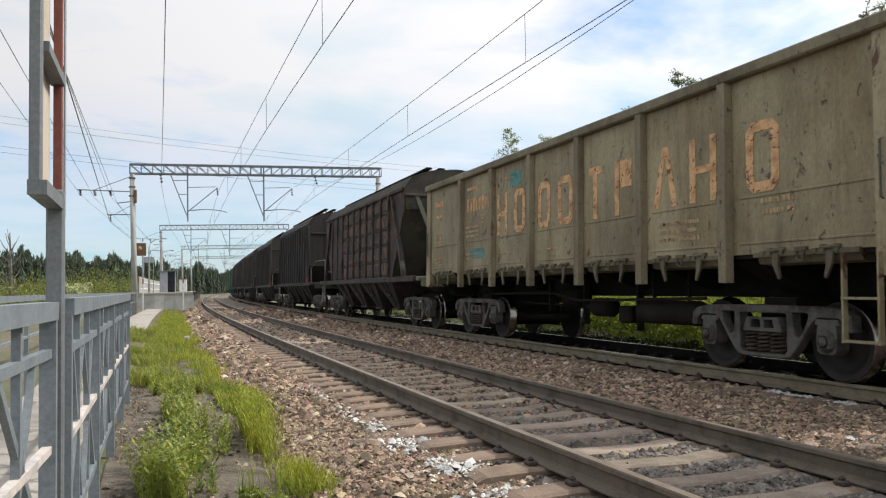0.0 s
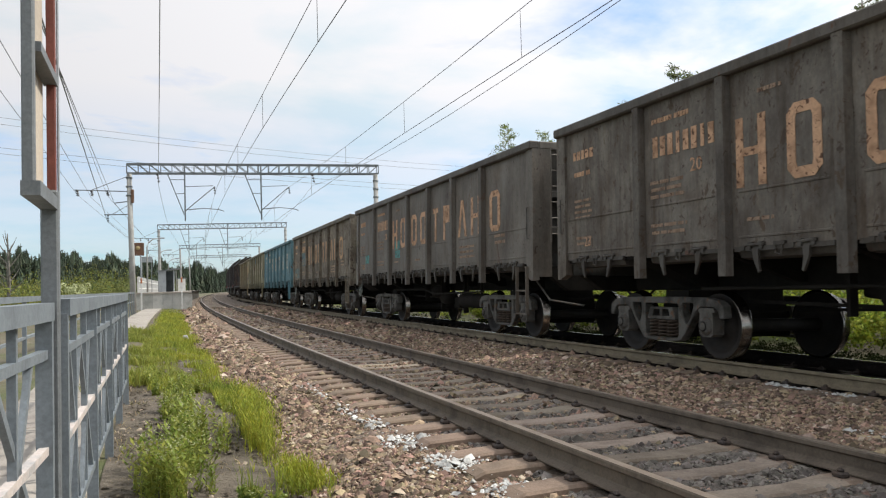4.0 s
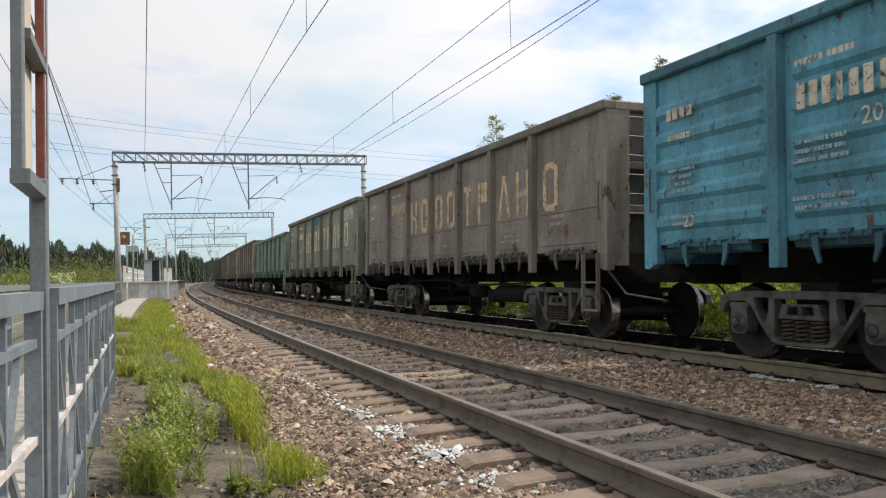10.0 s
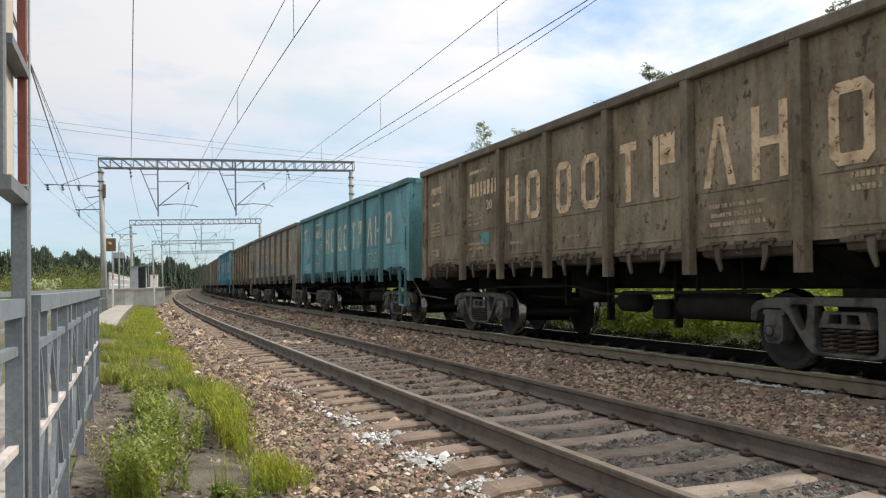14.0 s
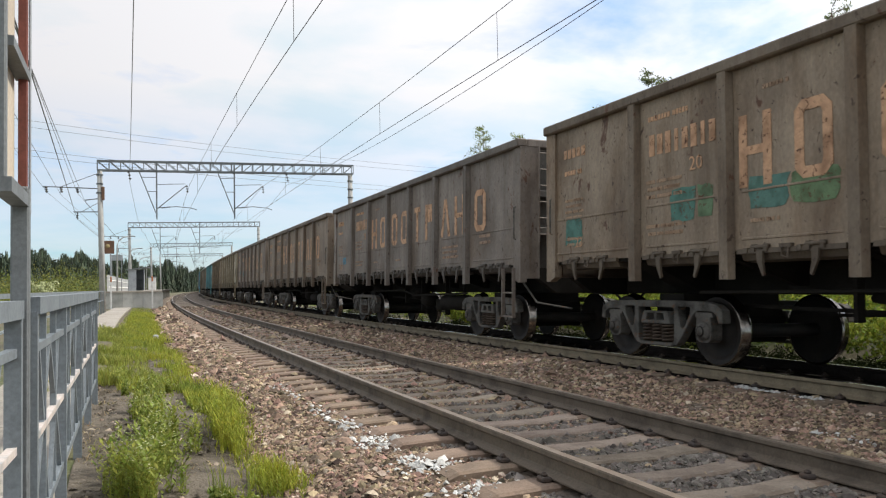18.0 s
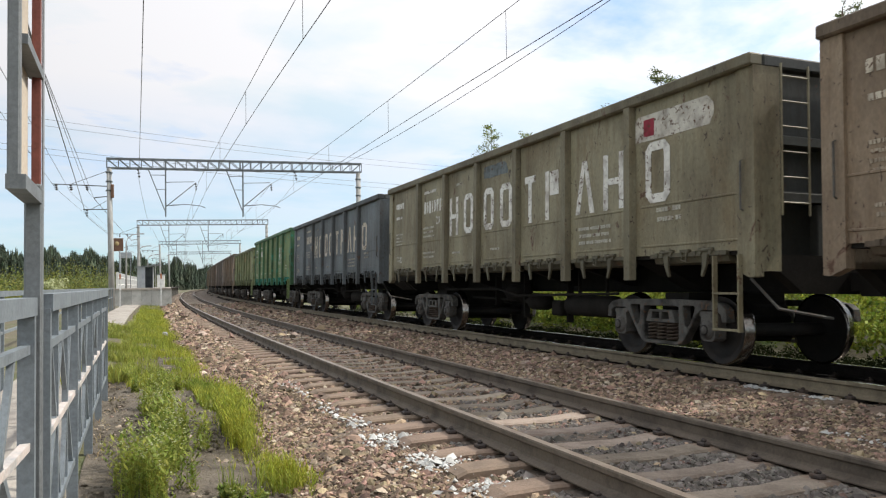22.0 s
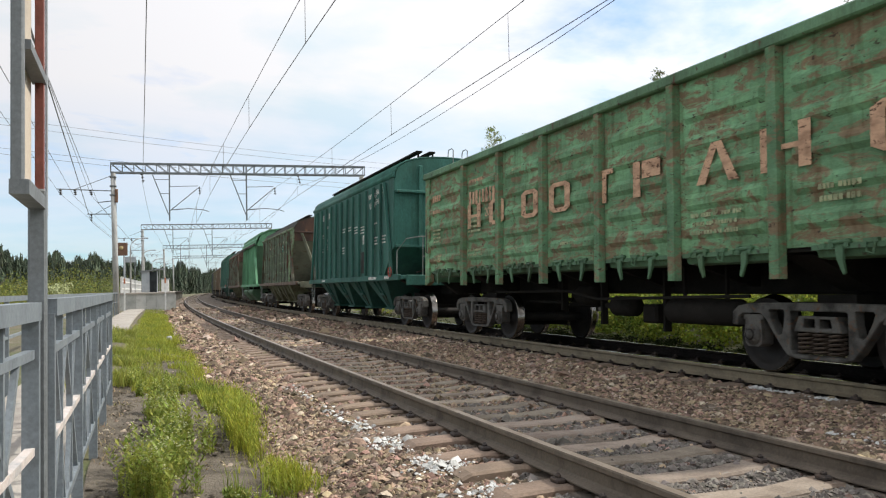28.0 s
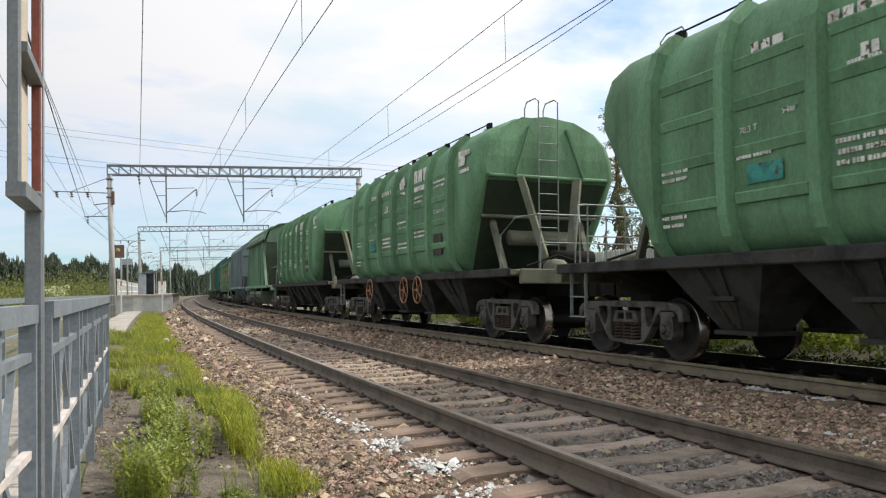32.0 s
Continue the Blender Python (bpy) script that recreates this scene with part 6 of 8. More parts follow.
    if n == 22:
        aged, dim = (0.19, 0.34, 0.25), (0.10, 0.095, 0.075)
        for y, z, w, h, c in ((5.35, 1.80, 0.62, 0.26, aged), (6.15, 1.56, 0.2, 0.2, (0.14, 0.33, 0.27)), (3.92, 1.72, 0.42, 0.36, dim), (3.22, 1.70, 0.95, 0.28, (0.17, 0.31, 0.22)), (2.02, 1.78, 0.24, 0.24, (0.20, 0.36, 0.29)), (0.05, 1.93, 0.9, 0.05, dim), (-0.42, 1.97, 0.10, 0.08, (0.36, 0.37, 0.28)),
                              (0.45, 1.95, 0.2, 0.12, (0.10, 0.08, 0.05)), (-0.62, 2.02, 0.16, 0.26, (0.09, 0.06, 0.04)), (3.0, 2.45, 0.7, 0.24, dim), (5.2, 2.48, 0.6, 0.2, (0.12, 0.10, 0.07)), (4.3, 2.30, 0.3, 0.3, (0.10, 0.085, 0.06))):
            patch(root, y, z, w, h, c)
    if n == 33:
        lettering(root, "ЗАПРЕЩАЕТСЯ", -1.475, 0.62, 2.52, 0.085, "white stencilled warning")
        lettering(root, "20", -1.475, 2.62, 2.82, 0.20, "white stencilled figure")
        lettering(root, "ТАРА 23.14 Т", -1.524, 3.25, 1.235, 0.10, "white stencilled tare weight")
        for o in root.children:
            if o.name.startswith("lettering"):
                o.color = (0.72, 0.72, 0.70, 1)
    if n == 22:
        for y, kind in ((-1.0, "frame"), (-1.52, "bar"), (-2.02, "frame")):
            mark = Shape()
            plain_mark(mark, y, 2.55, 2.95, 0.40, kind, -1.4435, 0.09)
            part("wordmark_block", mark, "letters", root, "faded orange wordmark block").color = (0.46, 0.30, 0.16, 1)
        bars(root, [(-1.05, 2.14, 1.1, 0.085, 3)], -1.4435).color = (0.34, 0.26, 0.14, 1)
    if n == 34:
        cr = Shape()
        for k in range(7):
            for j in range(9):
                cr.cbox((-1.462, 2.87 - 0.957 * k, 1.50 + 0.235 * j), (0.022, 0.80, 0.028), 0.008)
        o = part("pressed_crease", cr, "paint_fresh", root)
        o["kind"], o.color = "stuff", (0.16, 0.265, 0.175, 1)
        patch(root, 1.02, 2.05, 0.62, 0.42, (0.03, 0.13, 0.06), "dark green field", -1.475)
        patch(root, 1.92, 2.02, 0.5, 0.26, (0.025, 0.11, 0.05), "dark green field", -1.475)
    if n == 29:
        for y, z, w, h in ((-1.05, 2.15, 0.6, 0.34), (-2.0, 1.62, 0.5, 0.28), (0.9, 1.62, 0.4, 0.26), (-2.9, 1.60, 0.4, 0.26)):
            patch(root, y, z, w, h, (0.085, 0.262, 0.195), "faded blue painted-over patch", -1.4615)
        for o in [c for c in root.children if c.name.split(".")[0] in ("ladder", "platform_railing", "end_lamp_bracket")]:
            bpy.data.objects.remove(o)


build_train()


# ---- the ground and the track bed ----
def grid_s(a, b, near, far, lo=-6, hi=60):
    out, s = [], a
    while s < b:
        out.append(s)
        s += near if lo <= s < hi else far
    return out + [b]


def sheet(name, ss, lats, zf, mat, label, rough=0.0, rise=0.0):
    """A sheet along the line with one height profile."""
    vs, fs = [], []
    n = len(lats)
    for s in ss:
        for a in lats:
            p = spot(s, a)
            z = zf(a) + (rough * noise.noise((p.x * 1.3, p.y * 1.3, 0.0)) if rough and -20 < a < 30 else 0)
            # rise: the length over which its beginning climbs out of the ground
            vs.append((p.x, p.y, z - (0.2 * max(0.0, 1 - (s - ss[0]) / rise) if rise else 0)))
    for i in range(len(ss) - 1):
        for j in range(n - 1):
            fs.append((i * n + j, i * n + j + 1, (i + 1) * n + j + 1, (i + 1) * n + j))
    sh = Shape().add(vs, fs, smooth=True)
    return thing(name, label, name, kind="structure", shape=sh, mats=mat)


GROUND = ((-900, -1.2), (-120, -1.1), (-30, -0.9), (-9, -0.35), (-6.6, -0.2), (-3.7, -0.17), (-3.2, -0.19), (-2.6, -0.24), (-2.2, -0.34), (-1.8, -0.5), (6, -0.6), (8, -0.95), (12, -0.85), (60, -0.6), (900, -0.4))
BED = ((-2.75, -0.40), (-2.3, -0.28), (-1.8, -0.215), (-1.38, -0.200), (-1.0, -0.188), (-0.85, -0.176), (-0.65, -0.156), (-0.38, -0.206), (0.3, -0.222), (0.65, -0.196), (0.95, -0.19), (1.4, -0.215), (2.1, -0.228), (2.75, -0.206), (2.95, -0.190), (3.15, -0.187), (3.3, -0.190), (3.47, -0.195), (3.8, -0.21), (4.3, -0.25), (4.9, -0.24), (5.06, -0.225), (5.4, -0.235), (5.9, -0.30), (6.5, -0.55), (7.2, -0.98))


def level(profile, a):
    return float(np.interp(a, [p[0] for p in profile], [p[1] for p in profile]))


sheet("ground", grid_s(-640, 900, 0.6, 20), [-900, -300, -120, -60, -30, -16, -9, -6.6, -5, -3.7, -3.2, -2.9, -2.6, -2.4, -2.2, -1.8, 2, 6, 7, 8, 9.5, 12, 16, 25, 60, 200, 900],
      lambda a: level(GROUND, a), "dirt", "grassy soil ground with bare patches beside the railway", 0.05)
sheet("verge", grid_s(0.5, 60, 0.3, 0.6, 0, 20), [-3.62, -3.4, -3.2, -3.0, -2.8, -2.6, -2.45, -2.3],
      lambda a: level(GROUND, a) + 0.012, "bare", "bare trodden soil verge with clods", 0.05)
sheet("grass_bank", grid_s(10.5, 27, 0.5, 1.0), [-4.14, -4.04, -3.92, -3.7, -3.5, -3.3],
      lambda a: float(np.interp(a, [-4.14, -4.04, -3.92, -3.7, -3.5, -3.3], [-0.13, -0.088, -0.075, -0.09, -0.13, -0.20])), "dirt", "overgrown soil edge of the walkway", 0.02, 3.0)
sheet("ballast_bed", grid_s(-560, 780, 0.5, 8), [-2.75, -2.5, -2.3, -2.05, -1.8, -1.5, -1.2, -0.95, -0.65, -0.35, 0, 0.35, 0.65, 0.95, 1.2, 1.6, 2.0, 2.4, 2.75, 2.95, 3.15, 3.3, 3.47, 3.8, 4.3, 4.9, 5.06, 5.4, 5.9, 6.2, 6.5, 6.9, 7.2],
      lambda a: level(BED, a), "bed", "brown crushed stone track bed", 0.03)


# a black sheet paints the train's shade onto the far bed
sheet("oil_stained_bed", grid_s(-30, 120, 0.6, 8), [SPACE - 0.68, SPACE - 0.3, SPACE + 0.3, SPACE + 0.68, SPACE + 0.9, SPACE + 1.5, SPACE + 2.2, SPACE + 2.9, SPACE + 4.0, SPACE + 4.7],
      lambda a: max(level(BED, a), level(GROUND, a)) + 0.02, "oily", "ballast coloured black for the train's shade, between the far rails and on the shoulder", 0.03)


def rail_line(track, g):
    """One rail along the whole line, with its foot, web and head."""
    half = [(0.066, -0.155), (0.066, -0.145), (0.020, -0.128), (0.008, -0.115), (0.008, -0.050), (0.028, -0.040), (0.035, -0.034), (0.035, -0.009), (0.029, 0.0)]
    prof = half + [(-a, b) for a, b in reversed(half)]
    n = len(prof)
    sh = Shape()
    ss = grid_s(-560, 780, 1.0, 6, -6, 110)
    for s in ss:
        for a, b in prof:
            sh.v.append(tuple(spot(s, g * 0.796 + a, b, track)))
    for i in range(len(ss) - 1):
        for j in range(n):
            k = (j + 1) % n
            sh.f.append((i * n + j, i * n + k, (i + 1) * n + k, (i + 1) * n + j))
            sh.mi.append(1 if j == len(half) - 1 else 0)
            sh.sm.append(False)
    # the farthest rail's web is black, as shade under the train
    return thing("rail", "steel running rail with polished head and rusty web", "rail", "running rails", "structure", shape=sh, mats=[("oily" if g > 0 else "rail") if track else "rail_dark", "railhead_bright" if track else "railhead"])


for track in (0.0, SPACE):
    for g in (-1, 1):
        rail_line(track, g)


def sleeper_shape(dusty=(0, 1, 2, 6, 7, 8)):
    """A concrete sleeper, thinner in the middle, with its fastenings."""
    sh = Shape()
    xs = [(-1.35, 0.115, -0.215), (-1.28, 0.125, -0.182), (-0.95, 0.135, -0.162), (-0.62, 0.135, -0.162), (-0.30, 0.115, -0.190), (0.30, 0.115, -0.190), (0.62, 0.135, -0.162), (0.95, 0.135, -0.162), (1.28, 0.125, -0.182), (1.35, 0.115, -0.215)]
    vs = []
    for x, w, z in xs:
        vs += [(x, -w, -0.36), (x, -w * 0.95, z - 0.015), (x, -w * 0.78, z), (x, w * 0.78, z), (x, w * 0.95, z - 0.015), (x, w, -0.36)]
    fs = []
    for i in range(len(xs) - 1):
        fs += [(6 * i + j, 6 * i + j + 1, 6 * i + j + 7, 6 * i + j + 6) for j in range(5)]
    fs += [(5, 4, 3, 2, 1, 0), tuple(6 * (len(xs) - 1) + j for j in range(6))]
    sh.add(vs, fs)
    for i in dusty:
        for j in range(5):
            sh.mi[5 * i + j] = 2
    sh.mi[45] = sh.mi[46] = 2
    sh.cur = 1
    for g in (-1, 1):
        for e in (-1, 1):
            x = g * 0.796 + e * 0.115
            sh.cbox((x, 0, -0.147), (0.07, 0.09, 0.034), 0.010)
            sh.tube([(x, 0, -0.135), (x, 0, -0.105)], 0.012, 6)
            sh.cbox((x, 0, -0.121), (0.032, 0.04, 0.018), 0.006)
    return sh


def sleepers(name, track, near_from, near_to):
    base = thing(name, "row of weathered concrete sleepers under the rails", "sleepers", "rows of sleepers", "structure", shape=Shape().box((spot(0, 0, -0.5, track).x, 0, -0.62), (2.2, 2.0, 0.1)), mats="bed")
    # far-track sleepers are coloured black for the train's shade
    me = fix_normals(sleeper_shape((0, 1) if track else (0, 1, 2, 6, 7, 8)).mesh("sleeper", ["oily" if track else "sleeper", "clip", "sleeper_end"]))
    pitch = 0.545
    far = Shape()
    k = int(-30 / pitch)
    while k * pitch < 330:
        s = k * pitch
        c = spot(s, 0, 0, track)
        m = Matrix.Translation(c) @ Matrix.Rotation(-heading(s), 4, "Z") @ Matrix.Rotation(-CANT, 4, "Y")
        if near_from <= s <= near_to:
            o = new("sleeper", me)
            o.parent = base
            j = random.Random(k * 3 + int(track))
            o.matrix_basis = m @ pose(j.uniform(-0.02, 0.02), j.uniform(-0.02, 0.02), j.uniform(-0.006, 0.004), 0, 0, j.uniform(-0.9, 0.9))
        else:
            far.box(m @ Vector((0, 0, -0.29)), (2.7, 0.25, 0.18), m.to_3x3())
        k += 1
    o = part("far_sleepers", far, "oily" if track else "sleeper", base)
    o["kind"] = "stuff"


# ---- loose ballast, grass and leaves: uncountable stuff ----
def pebbles(name, mat, pts, sizes, label, parent=None):
    """Irregular stones, half sunk: one many-cornered lump at each point."""
    n = len(pts)
    rng = np.random.default_rng(len(name) * 7 + n)
    base = np.array([(1, 0, 0), (-1, 0, 0), (0, 1, 0), (0, -1, 0), (0, 0, 1), (0.62, 0.62, 0.55), (-0.6, -0.6, 0.5)])
    faces = np.array([(5, 0, 2), (5, 2, 4), (5, 4, 0), (6, 1, 3), (6, 3, 4), (6, 4, 1), (0, 4, 3), (2, 1, 4)])
    v = base[None] * (1 + rng.uniform(-0.35, 0.35, (n, 7, 1)))
    v = v * np.stack([rng.uniform(0.7, 1.35, n), rng.uniform(0.7, 1.2, n), rng.uniform(0.5, 0.95, n)], -1)[:, None]
    a = rng.uniform(0, 2 * np.pi, n)
    b = rng.uniform(-0.5, 0.5, n)
    ca, sa, cb, sb = np.cos(a), np.sin(a), np.cos(b), np.sin(b)
    R = np.zeros((n, 3, 3))
    R[:, 0, 0], R[:, 0, 1], R[:, 0, 2] = ca, -sa * cb, sa * sb
    R[:, 1, 0], R[:, 1, 1], R[:, 1, 2] = sa, ca * cb, -ca * sb
    R[:, 2, 1], R[:, 2, 2] = sb, cb
    v = np.einsum("nij,nkj->nki", R, v) * sizes[:, None, None] + pts[:, None]
    f = (faces[None] + (np.arange(n) * 7)[:, None, None]).reshape(-1, 3)
    return stuff(name, v.reshape(-1, 3), f, mat, label, "stones", parent)


def stuff(name, v, f, mat, label, category, parent=None):
    me = bpy.data.meshes.new(name)
    k = f.shape[1]
    me.vertices.add(len(v))
    me.vertices.foreach_set("co", np.asarray(v, np.float32).ravel())
    me.loops.add(f.size)
    me.loops.foreach_set("vertex_index", np.asarray(f, np.int32).ravel())
    me.polygons.add(len(f))
    me.polygons.foreach_set("loop_start", np.arange(len(f), dtype=np.int32) * k)
    me.materials.append(M[mat])
    me.update(calc_edges=True)
    me.validate()
    me.polygons.foreach_set("use_smooth", np.zeros(len(me.polygons), bool))
    ob = new(name, me)
    if parent is not None:
        ob.parent = parent
        return ob
    return tagged(ob, label, category, kind="stuff")


def bed_points(rng, n, s0, s1, a0, a1):
    s, a = rng.uniform(s0, s1, n), rng.uniform(a0, a1, n)
    keep = np.ones(n, bool)
    for track in (0.0, SPACE):
        for g in (-1, 1):
            keep &= np.abs(a - track - g * 0.796) > 0.12
        on = (np.abs(a - track) < (1.14 if track else 1.36)) & (np.abs((s / 0.545) - np.round(s / 0.545)) * 0.545 < 0.145)
        keep &= ~(on & (rng.uniform(0, 1, n) > 0.07))
    s, a = s[keep], a[keep]
    z = np.interp(a, [p[0] for p in BED], [p[1] for p in BED])
    return s, a, z


def scatter_ballast():
    rng = np.random.default_rng(4)
    brown, dark, light = [], [], []
    for n, s0, s1, a0, a1, size in ((92000, 3.0, 8, -2.45, 4.4, 0.0146), (56000, 8, 17, -2.55, 4.4, 0.0205), (24000, 17, 32, -2.6, 4.2, 0.031), (9000, 32, 60, -2.6, 3.6, 0.045), (3500, -6, 1.5, -2.4, 6, 0.04)):
        s, a, z = bed_points(rng, n, s0, s1, a0, a1)
        sz = size * rng.lognormal(0, 0.42, len(s))
        p = spots(s, a, z + sz * 0.15)
        # darker, newer stone between the rails of the near track close by
        dk = (np.abs(a - 0.1) < 1.1) & (rng.uniform(0, 1, len(s)) < np.clip((9.5 - s) / 4, 0, 0.92))
        pale = ~dk & (rng.uniform(0, 1, len(s)) < 0.075)
        light.append((p[pale], sz[pale] * 1.05))
        dk_or_pale = dk | pale
        brown.append((p[~dk_or_pale], sz[~dk_or_pale]))
        dark.append((p[dk], sz[dk]))
    for name, mat, L, label in (("ballast_stones", "stone", brown, "loose brown and pinkish crushed ballast stones"), ("grey_ballast_stones", "stone_dark", dark, "loose dark grey ballast stones"), ("pale_ballast_stones", "stone_pale", light, "scattered pale tan and pinkish ballast stones")):
        pebbles(name, mat, np.concatenate([q[0] for q in L]), np.concatenate([q[1] for q in L]), label)
    n = 5200
    s, a = rng.uniform(2.2, 16, n), rng.uniform(-3.6, -2.25, n)
    pebbles("soil_clods", "bare", spots(s, a, ground_z(a) + 0.012), 0.011 * rng.lognormal(0, 0.55, n), "crumbly clods of brown soil and grit")
    n = 420
    s, a = rng.uniform(3.5, 14, n), rng.uniform(-3.6, -2.3, n)
    pebbles("strewn_stones", "stone_pale", spots(s, a, ground_z(a) + 0.014), 0.010 * rng.lognormal(0, 0.5, n), "stray pale stones on the trodden soil")
    # splashes of white lime
    pts, sz = [], []
    for s, a, rs, ra, n in ((7.0, -1.42, 0.32, 0.12, 60), (6.15, -1.38, 0.26, 0.16, 130), (8.1, -1.44, 0.4, 0.10, 40), (5.25, -1.34, 0.26, 0.20, 180), (4.45, -1.32, 0.22, 0.18, 90), (9.6, -1.45, 0.6, 0.10, 40), (7.12, 3.22, 0.15, 0.06, 90), (6.72, 3.22, 0.10, 0.06, 80), (6.2, 3.2, 0.16, 0.06, 60), (4.6, 2.0, 0.5, 0.15, 30)):
        ss, aa = rng.normal(s, rs * 0.6, n), rng.normal(a, ra * 0.6, n)
        z = np.interp(aa, [p[0] for p in BED], [p[1] for p in BED])
        q = 0.0135 * rng.lognormal(0, 0.45, n)
        pts.append(spots(ss, aa, z + 0.028))
        sz.append(q)
    pebbles("limed_stones", "stone_white", np.concatenate(pts), np.concatenate(sz), "ballast stones splashed with white lime")


def blades(name, mat, xy, height, lean, width, label, category="grass"):
    """Thin bent grass blades, two faces each."""
    n = len(xy)
    rng = np.random.default_rng(n + len(name))
    a = rng.uniform(0, 2 * np.pi, n)
    h = height * rng.uniform(0.55, 1.25, n)
    d = np.stack([np.cos(a), np.sin(a)], -1)
    w = np.stack([-d[:, 1], d[:, 0]], -1) * (width * rng.uniform(0.6, 1.4, n))[:, None]
    l1, l2 = lean * h * 0.3, lean * h
    z0 = xy[:, 2]
    v = np.zeros((n, 5, 3))
    v[:, 0, :2], v[:, 1, :2] = xy[:, :2] - w, xy[:, :2] + w
    v[:, 2, :2], v[:, 3, :2] = xy[:, :2] + d * l1[:, None] + w * 0.8, xy[:, :2] + d * l1[:, None] - w * 0.8
    v[:, 4, :2] = xy[:, :2] + d * l2[:, None]
    v[:, 0, 2] = v[:, 1, 2] = z0 - 0.01
    v[:, 2, 2] = v[:, 3, 2] = z0 + h * 0.55
    v[:, 4, 2] = z0 + h
    base = (np.arange(n) * 5)[:, None, None]
    f = (np.array([(0, 1, 2), (0, 2, 3), (3, 2, 4)])[None] + base).reshape(-1, 3)
    return stuff(name, v.reshape(-1, 3), f, mat, label, category)


def leaf_cloud(rng, centres, radii, per, size, flat=0.8, slim=0.55):
    """Small leaf faces scattered in soft clumps. Returns vertices and faces."""
    n = len(centres)
    c = np.repeat(centres, per, 0)
    r = np.repeat(radii, per, 0)
    d = rng.normal(0, 1, (n * per, 3))
    d /= np.linalg.norm(d, axis=1)[:, None]
    d[:, 2] *= flat
    p = c + d * (r * rng.uniform(0.25, 1.0, n * per) ** 0.6)[:, None]
    u = rng.normal(0, 1, (n * per, 3))
    u /= np.linalg.norm(u, axis=1)[:, None]
    w = np.cross(u, rng.normal(0, 1, (n * per, 3)))
    w /= np.linalg.norm(w, axis=1)[:, None]
    sz = (size * rng.uniform(0.6, 1.4, n * per))[:, None]
    v = np.stack([p - u * sz, p - w * sz * slim, p + u * sz, p + w * sz * slim], 1)
    f = np.arange(n * per * 4).reshape(-1, 4)
    return v.reshape(-1, 3), f


def ground_z(lat):
    return np.interp(lat, [p[0] for p in GROUND], [p[1] for p in GROUND])


